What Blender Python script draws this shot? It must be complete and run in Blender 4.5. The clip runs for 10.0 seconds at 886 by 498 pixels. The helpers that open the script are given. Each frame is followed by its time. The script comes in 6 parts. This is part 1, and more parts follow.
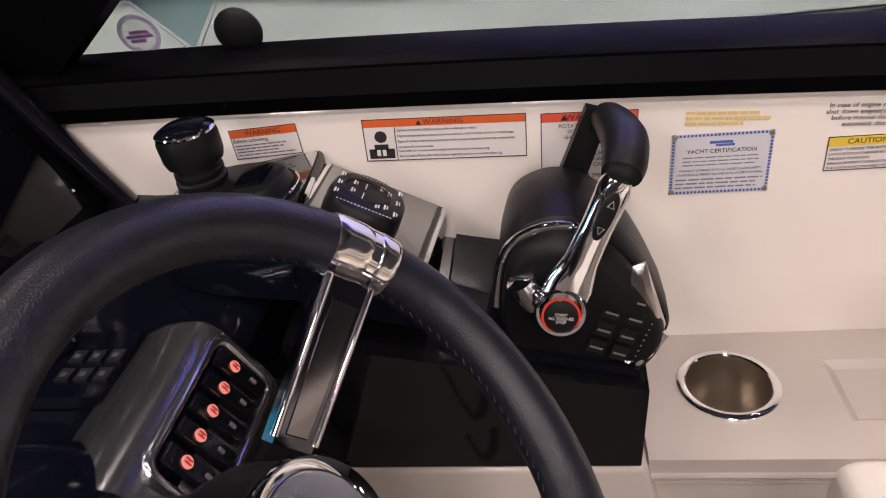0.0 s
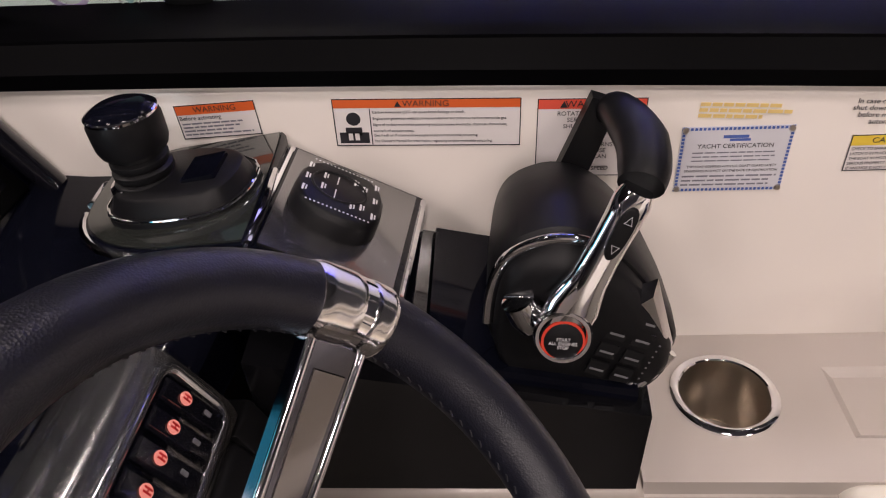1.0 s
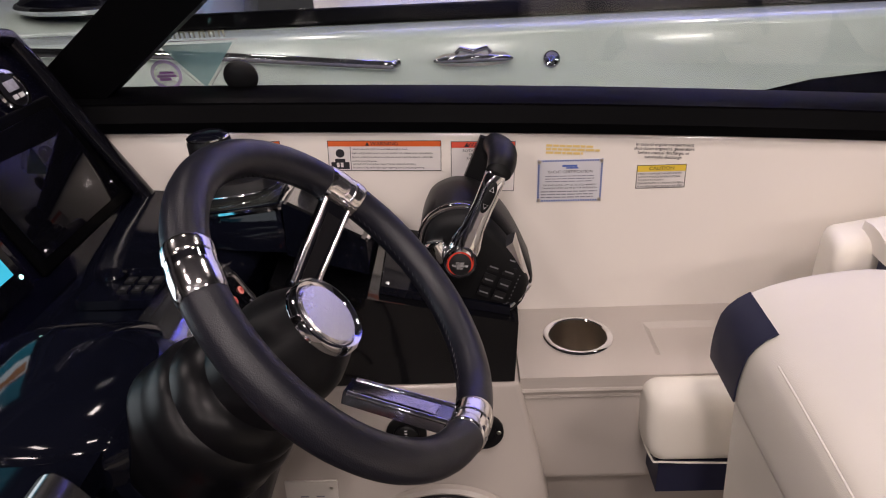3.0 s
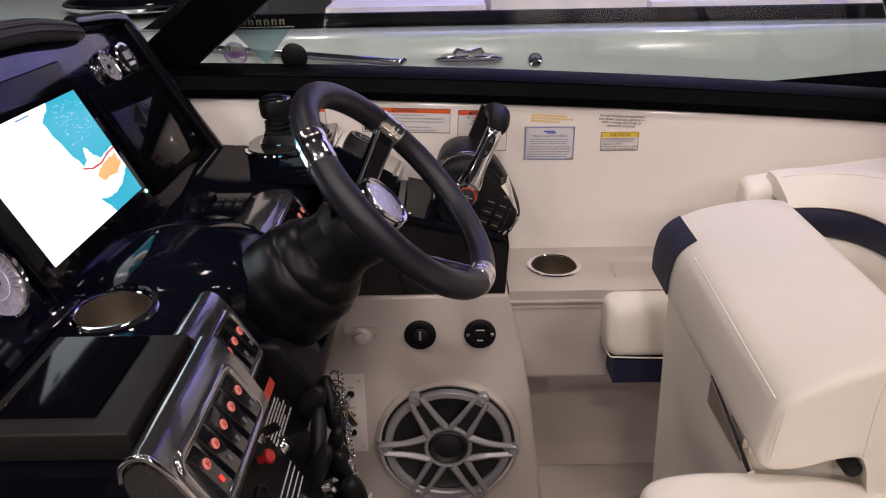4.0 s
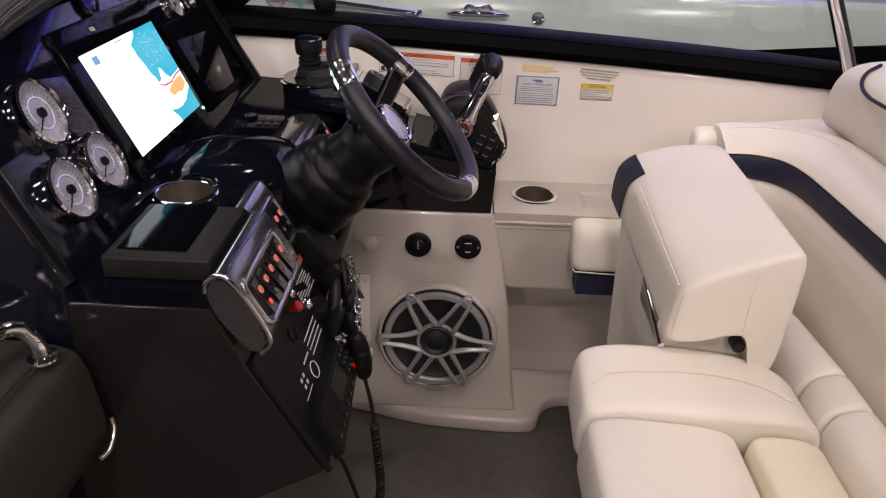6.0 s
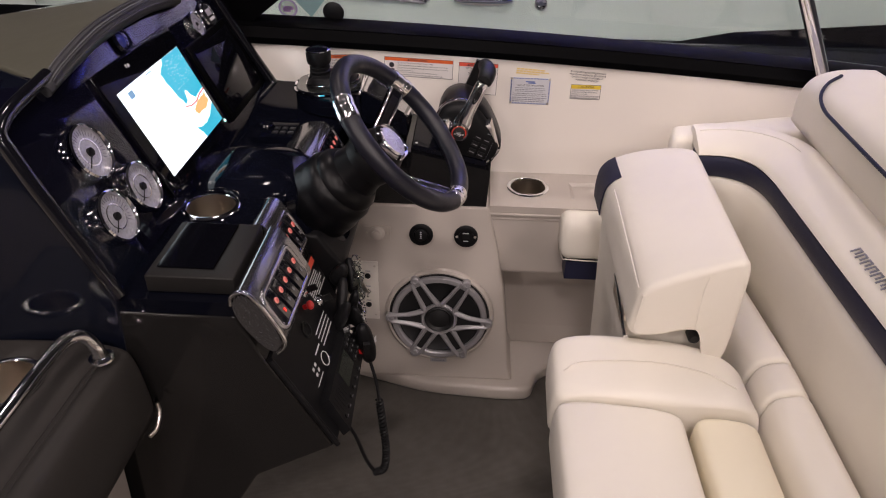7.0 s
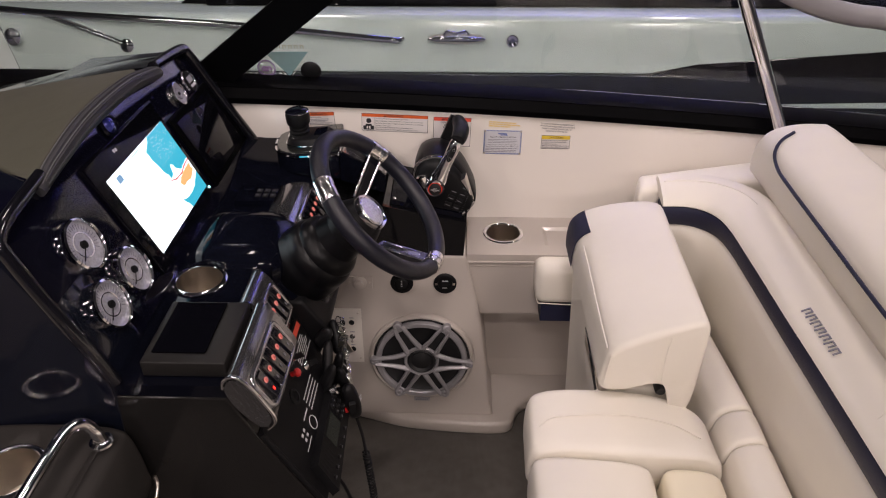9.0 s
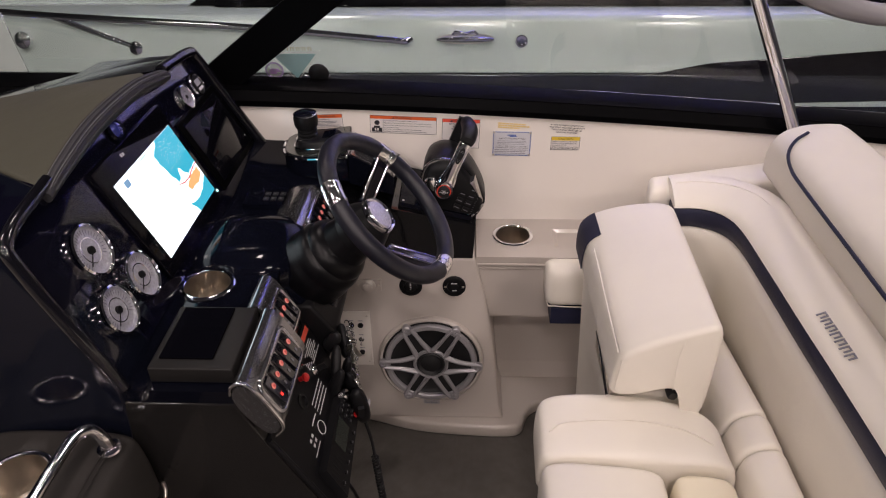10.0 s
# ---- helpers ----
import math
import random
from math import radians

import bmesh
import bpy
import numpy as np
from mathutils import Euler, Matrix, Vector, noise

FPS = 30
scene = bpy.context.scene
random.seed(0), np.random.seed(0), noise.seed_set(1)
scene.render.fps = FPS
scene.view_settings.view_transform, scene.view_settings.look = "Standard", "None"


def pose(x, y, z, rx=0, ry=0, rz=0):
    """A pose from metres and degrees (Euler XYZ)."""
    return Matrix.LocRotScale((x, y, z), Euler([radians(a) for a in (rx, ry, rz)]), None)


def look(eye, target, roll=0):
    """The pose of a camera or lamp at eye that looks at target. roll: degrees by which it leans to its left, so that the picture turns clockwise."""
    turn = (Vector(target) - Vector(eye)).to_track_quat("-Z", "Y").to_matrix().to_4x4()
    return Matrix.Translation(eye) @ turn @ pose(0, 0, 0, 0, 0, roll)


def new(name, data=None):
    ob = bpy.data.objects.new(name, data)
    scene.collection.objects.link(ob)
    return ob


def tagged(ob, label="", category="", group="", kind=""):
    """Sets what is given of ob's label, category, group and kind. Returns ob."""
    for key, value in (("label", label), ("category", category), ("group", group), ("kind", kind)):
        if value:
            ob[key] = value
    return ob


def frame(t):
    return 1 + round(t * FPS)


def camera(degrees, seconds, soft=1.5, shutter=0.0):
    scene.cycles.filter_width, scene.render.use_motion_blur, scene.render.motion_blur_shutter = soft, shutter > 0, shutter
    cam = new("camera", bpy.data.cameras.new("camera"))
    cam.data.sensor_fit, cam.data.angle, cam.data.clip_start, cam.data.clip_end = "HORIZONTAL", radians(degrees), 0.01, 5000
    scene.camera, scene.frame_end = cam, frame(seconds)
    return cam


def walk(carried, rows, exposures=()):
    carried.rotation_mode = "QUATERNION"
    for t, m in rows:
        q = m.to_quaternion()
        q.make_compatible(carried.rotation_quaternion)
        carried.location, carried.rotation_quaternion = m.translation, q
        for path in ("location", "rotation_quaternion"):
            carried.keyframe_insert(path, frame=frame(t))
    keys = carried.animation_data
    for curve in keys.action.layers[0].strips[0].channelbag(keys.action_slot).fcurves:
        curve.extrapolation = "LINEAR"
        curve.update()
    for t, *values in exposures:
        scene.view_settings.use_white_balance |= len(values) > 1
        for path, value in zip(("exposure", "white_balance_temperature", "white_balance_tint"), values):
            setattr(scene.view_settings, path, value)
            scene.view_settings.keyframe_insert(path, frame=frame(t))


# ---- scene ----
cam = camera(63.7, 10.0, 1.1)
PATH = [
    (0, (0.118, -0.033, 1.137), (-0.186, 1.630, 0.062), -8.6),
    (0.5, (0.090, 0.046, 1.141), (-0.067, 1.638, -0.044), -5.7),
    (1, (0.080, 0.064, 1.139), (-0.088, 1.621, -0.067), -5.3),
    (1.5, (0.088, 0.035, 1.151), (-0.139, 1.616, -0.037), -6.2),
    (2, (0.123, -0.080, 1.165), (-0.120, 1.626, 0.109), -5.8),
    (2.2, (0.137, -0.144, 1.164), (-0.093, 1.596, 0.164), -6.1),
    (3.3, (0.125, -0.47, 1.189), (0.096, 1.329, 0.315), -1.9),
    (3.5, (0.1, -0.548, 1.187), (0.077, 1.258, 0.327), -1.9),
    (4, (0.086, -0.698, 1.193), (0.077, 1.113, 0.344), -1.1),
    (4.5, (0.136, -0.791, 1.181), (0.01, 1.027, 0.356), -1.7),
    (5, (0.193, -0.853, 1.192), (-0.039, 0.956, 0.371), -1.7),
    (5.5, (0.168, -0.898, 1.219), (0.05, 0.894, 0.339), 1.2),
    (6, (0.112, -0.971, 1.241), (0.085, 0.787, 0.287), 2.0),
    (6.2, (0.106, -0.995, 1.27), (0.105, 0.749, 0.291), 2.2),
    (7.3, (0.184, -1.067, 1.474), (0.059, 0.573, 0.337), 0.2),
    (7.5, (0.177, -1.062, 1.513), (0.044, 0.56, 0.349), 0.2),
    (8, (0.17, -1.067, 1.567), (0.068, 0.571, 0.423), 0.4),
    (8.5, (0.178, -1.056, 1.572), (0.143, 0.61, 0.466), 0.6),
    (9, (0.179, -1.046, 1.566), (0.136, 0.625, 0.467), -0.1),
    (9.5, (0.181, -1.035, 1.567), (0.119, 0.633, 0.465), -0.6),
    (10, (0.181, -1.031, 1.567), (0.11, 0.637, 0.466), -0.8),
]
EXPOSURES = [(0.0, 0.22), (0.5, 0.12), (1.0, 0.06), (1.5, 0.08), (2.0, 0.10), (3.5, -0.10), (4.5, -0.14), (5.5, -0.11), (7.5, -0.03), (10.0, -0.14)]
walk(cam, [(t, look(eye, target, roll)) for t, eye, target, roll in PATH], EXPOSURES)

# ---- light: a dim exhibition hall with rows of ceiling lamps ----
world = bpy.data.worlds.new("hall_air")
scene.world = world
world.use_nodes = True
world.node_tree.nodes["Background"].inputs[0].default_value = (0.55, 0.6, 0.7, 1)
world.node_tree.nodes["Background"].inputs[1].default_value = 0.05


def area_lamp(x, y, z, watts, sx, sy, colour):
    d = bpy.data.lights.new("area_lamp", "AREA")
    d.shape, d.size, d.size_y, d.energy, d.color = "RECTANGLE", sx, sy, watts, colour
    ob = new("area_lamp", d)
    ob.matrix_world = pose(x, y, z)
    return ob


for lx, ly, lz, lw in ((-2.6, -1.8, 5.6, 36), (0.7, -1.4, 5.6, 48), (3.4, -1.8, 5.6, 36), (-1.2, 2.6, 5.6, 34), (2.4, 2.6, 5.6, 34), (0.2, -4.4, 5.6, 84), (-3.6, -4.6, 5.6, 60), (4.2, -4.6, 5.6, 60), (-4.8, 1.2, 5.6, 40), (-3.4, -8.6, 5.0, 84), (0.4, -9.0, 5.0, 100), (4.2, -8.6, 5.0, 84)):
    area_lamp(lx, ly, lz, lw, 0.8, 0.28, (1.0, 0.85, 0.815)).matrix_world = look((lx, ly, lz), (0.2, 0.3 if ly < 0 else ly, 0.5 if ly < 0 else 0.0))

# blue courtesy light of the next boat's cockpit, from two added unseen area lamps
area_lamp(0.9, 2.25, 2.3, 19, 2.2, 0.3, (0.17, 0.16, 1.0)).matrix_world = look((0.9, 2.25, 2.3), (0.9, 2.62, 1.6))
area_lamp(0.8, 2.05, 1.4, 4, 2.4, 0.12, (0.17, 0.16, 1.0)).matrix_world = look((0.8, 2.05, 1.4), (0.8, 2.4, 0.8))


# ---- materials ----
def nodes_of(name):
    m = bpy.data.materials.new(name)
    m.use_nodes = True
    return m, m.node_tree.nodes, m.node_tree.links, m.node_tree.nodes["Principled BSDF"]


def material(name, colour, rough=0.5, metal=0.0, coat=0.0, vary=0.0, scale=8.0, bump=0.0, bscale=300.0, rvary=0.0, spec=0.5):
    """A painted, moulded or metal surface with two scales of variation."""
    m, n, l, p = nodes_of(name)
    p.inputs["Metallic"].default_value = metal
    p.inputs["Coat Weight"].default_value = coat
    p.inputs["Coat Roughness"].default_value = 0.04
    p.inputs["Specular IOR Level"].default_value = spec
    tc = n.new("ShaderNodeTexCoord")
    big = n.new("ShaderNodeTexNoise")
    big.inputs["Scale"].default_value, big.inputs["Detail"].default_value = scale, 5
    l.new(tc.outputs["Object"], big.inputs["Vector"])
    mix = n.new("ShaderNodeMix")
    mix.data_type = "RGBA"
    mix.inputs[6].default_value = (*[c * (1 - vary) for c in colour], 1)
    mix.inputs[7].default_value = (*[min(1, c * (1 + vary)) for c in colour], 1)
    l.new(big.outputs[0], mix.inputs[0])
    l.new(mix.outputs[2], p.inputs["Base Color"])
    rr = n.new("ShaderNodeMapRange")
    rr.inputs[3].default_value, rr.inputs[4].default_value = max(0, rough - rvary), min(1, rough + rvary)
    fine = n.new("ShaderNodeTexNoise")
    fine.inputs["Scale"].default_value, fine.inputs["Detail"].default_value = bscale, 3
    l.new(tc.outputs["Object"], fine.inputs["Vector"])
    l.new((fine if rvary else big).outputs[0], rr.inputs[0])
    l.new(rr.outputs[0], p.inputs["Roughness"])
    if bump:
        bp = n.new("ShaderNodeBump")
        bp.inputs["Strength"].default_value, bp.inputs["Distance"].default_value = bump, 0.0008
        l.new(fine.outputs[0], bp.inputs["Height"])
        l.new(bp.outputs[0], p.inputs["Normal"])
    return m


def glow(name, colour, strength):
    m, n, l, p = nodes_of(name)
    p.inputs["Base Color"].default_value = (0.02, 0.02, 0.02, 1)
    p.inputs["Roughness"].default_value = 0.15
    p.inputs["Emission Color"].default_value = (*colour, 1)
    p.inputs["Emission Strength"].default_value = strength
    return m


def vinyl(name, colour, rough=0.45, spec=0.5):
    """Marine vinyl: fine pebbled grain over faint soiling."""
    m, n, l, p = nodes_of(name)
    tc = n.new("ShaderNodeTexCoord")
    big = n.new("ShaderNodeTexNoise")
    big.inputs["Scale"].default_value, big.inputs["Detail"].default_value = 7, 4
    mix = n.new("ShaderNodeMix")
    mix.data_type = "RGBA"
    mix.inputs[6].default_value = (*[c * 0.94 for c in colour], 1)
    mix.inputs[7].default_value = (*[min(1, c * 1.05) for c in colour], 1)
    vor = n.new("ShaderNodeTexVoronoi")
    vor.inputs["Scale"].default_value = 900
    wave = n.new("ShaderNodeTexNoise")
    wave.inputs["Scale"].default_value, wave.inputs["Detail"].default_value = 16, 2
    for q in (big, vor, wave):
        l.new(tc.outputs["Object"], q.inputs["Vector"])
    l.new(big.outputs[0], mix.inputs[0])
    l.new(mix.outputs[2], p.inputs["Base Color"])
    b1 = n.new("ShaderNodeBump")
    b1.inputs["Strength"].default_value, b1.inputs["Distance"].default_value = 0.25, 0.0006
    l.new(vor.outputs["Distance"], b1.inputs["Height"])
    b2 = n.new("ShaderNodeBump")
    b2.inputs["Strength"].default_value, b2.inputs["Distance"].default_value = 0.3, 0.006
    l.new(wave.outputs[0], b2.inputs["Height"])
    l.new(b1.outputs[0], b2.inputs["Normal"])
    l.new(b2.outputs[0], p.inputs["Normal"])
    p.inputs["Roughness"].default_value = rough
    p.inputs["Specular IOR Level"].default_value = spec
    return m


def woven(name, dark, light):
    """Woven grey sole carpet: two crossed thread waves over blotches."""
    m, n, l, p = nodes_of(name)
    tc = n.new("ShaderNodeTexCoord")
    a, b = n.new("ShaderNodeTexWave"), n.new("ShaderNodeTexWave")
    a.bands_direction, b.bands_direction = "X", "Y"
    big = n.new("ShaderNodeTexNoise")
    big.inputs["Scale"].default_value, big.inputs["Detail"].default_value = 30, 6
    for q, sc in ((a, 130), (b, 90)):
        q.inputs["Scale"].default_value, q.inputs["Distortion"].default_value = sc, 1.5
    for q in (a, b, big):
        l.new(tc.outputs["Object"], q.inputs["Vector"])
    add = n.new("ShaderNodeMath")
    add.operation = "MULTIPLY"
    l.new(a.outputs[1], add.inputs[0])
    l.new(b.outputs[1], add.inputs[1])
    sm = n.new("ShaderNodeMath")
    sm.operation = "MULTIPLY_ADD"
    sm.inputs[1].default_value = 0.5
    l.new(add.outputs[0], sm.inputs[0])
    hb = n.new("ShaderNodeMath")
    hb.operation = "MULTIPLY"
    hb.inputs[1].default_value = 0.7
    l.new(big.outputs[0], hb.inputs[0])
    l.new(hb.outputs[0], sm.inputs[2])
    mix = n.new("ShaderNodeMix")
    mix.data_type = "RGBA"
    mix.inputs[6].default_value, mix.inputs[7].default_value = (*dark, 1), (*light, 1)
    l.new(sm.outputs[0], mix.inputs[0])
    l.new(mix.outputs[2], p.inputs["Base Color"])
    p.inputs["Roughness"].default_value = 0.85
    bp = n.new("ShaderNodeBump")
    bp.inputs["Strength"].default_value, bp.inputs["Distance"].default_value = 0.6, 0.001
    l.new(add.outputs[0], bp.inputs["Height"])
    l.new(bp.outputs[0], p.inputs["Normal"])
    return m


def clear(name, colour=(1, 1, 1), rough=0.0):
    m, n, l, p = nodes_of(name)
    p.inputs["Base Color"].default_value = (*colour, 1)
    p.inputs["Transmission Weight"].default_value = 1.0
    p.inputs["Roughness"].default_value = rough
    p.inputs["IOR"].default_value = 1.45
    return m


M_GEL = material("white_gelcoat", (0.80, 0.75, 0.69), 0.22, coat=0.5, vary=0.03, scale=3, rvary=0.04, bscale=40)
# darker than white_gelcoat: shade at the kick panel is put into this base
M_LINERSHADE = material("shaded_liner_gelcoat", (0.50, 0.452, 0.408), 0.28, coat=0.35, vary=0.04, scale=4, bump=0.05, bscale=220)
M_VINYL = vinyl("white_vinyl", (0.82, 0.775, 0.69))
M_CREAM = vinyl("cream_vinyl", (0.86, 0.79, 0.62))
M_NAVY = vinyl("navy_vinyl", (0.012, 0.014, 0.042), 0.55)
M_CHARCOAL = vinyl("charcoal_vinyl", (0.036, 0.033, 0.031), 0.55, 0.25)
M_BROW = vinyl("slate_brow_vinyl", (0.050, 0.050, 0.056), 0.5, 0.3)
M_OLIVE = vinyl("grey_cowl_vinyl", (0.080, 0.078, 0.058), 0.6, 0.3)
M_BLACK = material("gloss_black_gelcoat", (0.0035, 0.004, 0.008), 0.07, coat=0.05, spec=0.17, vary=0.25, scale=30, rvary=0.02, bscale=60)
M_NAVYGEL = material("dark_navy_gelcoat", (0.0055, 0.0068, 0.0135), 0.12, coat=0.4, spec=0.4, vary=0.2, scale=20, rvary=0.03, bscale=60)
M_PODBLACK = material("gloss_pod_gelcoat", (0.005, 0.005, 0.006), 0.09, coat=0.8, spec=0.5, vary=0.2, scale=25, rvary=0.02, bscale=60)
M_LACQUER = material("black_lacquer", (0.006, 0.006, 0.009), 0.12, coat=0.8, spec=0.5, vary=0.2, scale=30)
M_SATIN = material("satin_black_plastic", (0.0065, 0.0065, 0.0075), 0.42, vary=0.15, scale=20, bump=0.15, bscale=900, rvary=0.05, spec=0.22)
M_RUBBER = material("black_rubber", (0.008, 0.008, 0.009), 0.45, vary=0.2, scale=40, bump=0.15, bscale=500, spec=0.3)
M_DARKRAIL = material("black_windshield_frame", (0.002, 0.002, 0.0024), 0.40, vary=0.2, scale=12, rvary=0.06, spec=0.025)
M_LEATHER = vinyl("black_wheel_leather", (0.0095, 0.0098, 0.0165), 0.36)
M_CHROME = material("chrome", (0.86, 0.86, 0.88), 0.06, metal=1.0, vary=0.02, scale=30, rvary=0.02, bscale=80)
M_COLLAR = material("polished_collar_metal", (0.88, 0.86, 0.85), 0.15, metal=1.0, vary=0.02, scale=30, rvary=0.03, bscale=80)
M_SPOKE = material("smoked_chrome", (0.16, 0.16, 0.19), 0.10, metal=1.0, vary=0.04, scale=30, rvary=0.02)
M_INLAY = material("smoked_steel", (0.32, 0.30, 0.30), 0.10, metal=1.0, vary=0.06, scale=30, rvary=0.03)
M_SATINCHROME = material("satin_polished_steel", (0.80, 0.79, 0.80), 0.26, metal=1.0, vary=0.04, scale=40, rvary=0.04, bscale=120)
M_STEEL = material("brushed_stainless", (0.58, 0.53, 0.47), 0.30, metal=1.0, vary=0.1, scale=25, rvary=0.05)
M_GREYMETAL = material("titanium_grey_paint", (0.25, 0.247, 0.250), 0.17, metal=0.9, coat=0.6, vary=0.06, scale=30, rvary=0.03)
# greenish grey holds the white side's reflection in black gloss
M_PODSHEEN = material("mirrored_wall_gloss", (0.055, 0.060, 0.054), 0.10, metal=0.6, coat=0.6, vary=0.08, scale=20, rvary=0.02)
M_GREYFRAME = material("bright_titanium_trim", (0.52, 0.52, 0.54), 0.12, metal=0.95, coat=0.4, vary=0.06, scale=40, rvary=0.03)
M_SILVER = material("silver_plastic", (0.36, 0.35, 0.365), 0.36, metal=0.35, vary=0.05, scale=30, bump=0.05)
M_CONE = material("speaker_cone", (0.012, 0.012, 0.013), 0.55, vary=0.3, scale=40, bump=0.2)
M_CARPET = woven("woven_sole_carpet", (0.055, 0.050, 0.044), (0.145, 0.132, 0.118))
M_DECAL = material("decal_film", (0.80, 0.76, 0.74), 0.4, vary=0.02)
M_ORANGE = material("warning_orange", (0.72, 0.13, 0.03), 0.4, vary=0.05, scale=60)
M_REDINK = material("warning_red", (0.75, 0.10, 0.06), 0.4, vary=0.05, scale=60)
M_YELLOW = material("caution_yellow", (0.80, 0.58, 0.06), 0.4, vary=0.05, scale=60)
M_PALEYEL = material("faded_yellow_ink", (0.80, 0.60, 0.22), 0.45)
M_INK = material("black_ink", (0.02, 0.02, 0.025), 0.5)
M_BLUEINK = material("blue_ink", (0.07, 0.13, 0.42), 0.5)
M_PLATE = material("certificate_plate", (0.62, 0.63, 0.70), 0.35, vary=0.05, scale=80)
M_CERT = material("certificate_film", (0.66, 0.66, 0.70), 0.38, vary=0.04, scale=60)
M_GREYINK = material("grey_ink", (0.20, 0.20, 0.24), 0.5)
M_TRAY = material("charcoal_rubber", (0.013, 0.012, 0.0115), 0.5, vary=0.15, scale=30, bump=0.15, bscale=600, spec=0.3)
M_CONSOLE = material("charcoal_gelcoat", (0.013, 0.0122, 0.012), 0.16, vary=0.12, scale=6, spec=0.35, coat=0.10, rvary=0.05, bscale=40)
M_BOOT = material("gloss_black_boot", (0.003, 0.003, 0.004), 0.33, vary=0.2, scale=30, spec=0.25, rvary=0.04)
M_CAP = material("silver_cap_metal", (0.20, 0.20, 0.21), 0.26, metal=0.9, vary=0.08, scale=30, rvary=0.05)
M_DIM = material("dim_key_legend", (0.17, 0.17, 0.18), 0.5)
M_FAINT = material("faint_key_legend", (0.06, 0.06, 0.062), 0.5)
M_MARK = material("white_marking", (0.7, 0.7, 0.7), 0.5)
M_REDRING = glow("red_ring", (0.9, 0.05, 0.02), 0.5)
M_REDLED = glow("red_led", (1.0, 0.03, 0.02), 2.5)
M_SWITCH = glow("lit_switch_legend", (1.0, 0.29, 0.23), 0.7)
M_REDPLASTIC = material("red_plastic", (0.55, 0.02, 0.02), 0.3, coat=0.4)
M_GLASS = clear("windshield_glass", (0.86, 0.92, 0.90))
M_SCREEN_W = glow("screen_white", (0.86, 0.94, 1.0), 2.6)
M_SCREEN_C = glow("screen_cyan", (0.05, 0.54, 0.76), 1.0)
M_SCREEN_O = glow("screen_orange", (1.0, 0.45, 0.18), 1.3)
M_SCREEN_R = glow("screen_red", (0.75, 0.10, 0.10), 1.0)
M_SCREEN_D = glow("screen_blue", (0.25, 0.45, 0.70), 0.9)
M_SCREEN_OFF = material("dark_screen_glass", (0.003, 0.003, 0.005), 0.06, spec=0.18)
# bluish base stands in for part of the blue glow the panel mirrors
M_PANEL = material("gloss_instrument_panel", (0.004, 0.004, 0.011), 0.09, coat=0.6, spec=0.5, vary=0.2, scale=30, rvary=0.02, bscale=60)
M_DIAL = material("silver_dial", (0.52, 0.52, 0.57), 0.30, metal=0.35, vary=0.42, scale=230)
M_BLUELED = glow("blue_led", (0.10, 0.16, 1.0), 5.0)


# ---- shape helpers ----
def thing(name, at, label, category, group="", kind=""):
    ob = new(name)
    ob.empty_display_size = 0.02
    ob.location = at
    return tagged(ob, label, category, group, kind)


def finish(name, bm, mat, smooth=True, angle=40):
    me = bpy.data.meshes.new(name)
    bmesh.ops.recalc_face_normals(bm, faces=bm.faces[:])
    bm.to_mesh(me)
    bm.free()
    me.materials.append(mat)
    if smooth:
        me.polygons.foreach_set("use_smooth", [True] * len(me.polygons))
        me.set_sharp_from_angle(angle=radians(angle))
    return me


def part(name, bm, mat, parent, label="", smooth=True, angle=40):
    """One mesh object in world coordinates under a thing or a part."""
    ob = new(name, finish(name, bm, mat, smooth, angle))
    if parent is not None:
        ob.parent = parent
        at = parent.location if parent.type == "EMPTY" else Vector((0, 0, 0))
        ob.matrix_parent_inverse = Matrix.Translation(-Vector(at))
    return tagged(ob, label)


def setting(name, bm, mat, label, category, smooth=True, angle=40):
    return tagged(part(name, bm, mat, None, "", smooth, angle), label, category, "", "structure")


def bevel(bm, offset, segments=3, edges=None):
    es = edges if edges is not None else [e for e in bm.edges if len(e.link_faces) == 2 and e.calc_face_angle(0) > 0.3]
    if offset > 0:
        bmesh.ops.bevel(bm, geom=es, offset=offset, segments=segments, profile=0.5, affect="EDGES", clamp_overlap=True)
    return bm


def box(x0, x1, y0, y1, z0, z1, r=0.0, seg=3, m=None):
    bm = bmesh.new()
    vs = [bm.verts.new((x, y, z)) for z in (z0, z1) for x, y in ((x0, y0), (x1, y0), (x1, y1), (x0, y1))]
    for f in ((3, 2, 1, 0), (4, 5, 6, 7), (0, 1, 5, 4), (1, 2, 6, 5), (2, 3, 7, 6), (3, 0, 4, 7)):
        bm.faces.new([vs[i] for i in f])
    bevel(bm, r, seg)
    if m is not None:
        bmesh.ops.transform(bm, matrix=m, verts=bm.verts[:])
    return bm


def hexa(low, high, r=0.0, seg=4, puff=0.0):
    """A six-sided block from four low and four high corners, edges rounded, faces slightly domed by puff."""
    bm = bmesh.new()
    vs = [bm.verts.new(p) for p in (*low, *high)]
    for f in ((3, 2, 1, 0), (4, 5, 6, 7), (0, 1, 5, 4), (1, 2, 6, 5), (2, 3, 7, 6), (3, 0, 4, 7)):
        bm.faces.new([vs[i] for i in f])
    if puff:
        faces = bm.faces[:]
        bmesh.ops.recalc_face_normals(bm, faces=faces)
        bevel(bm, r, seg)
        big = sorted(bm.faces, key=lambda f: -f.calc_area())[:6]
        bmesh.ops.inset_individual(bm, faces=big, thickness=r * 0.9, depth=0.0)
        bmesh.ops.inset_individual(bm, faces=big, thickness=r * 0.9, depth=puff)
    else:
        bevel(bm, r, seg)
    return bm


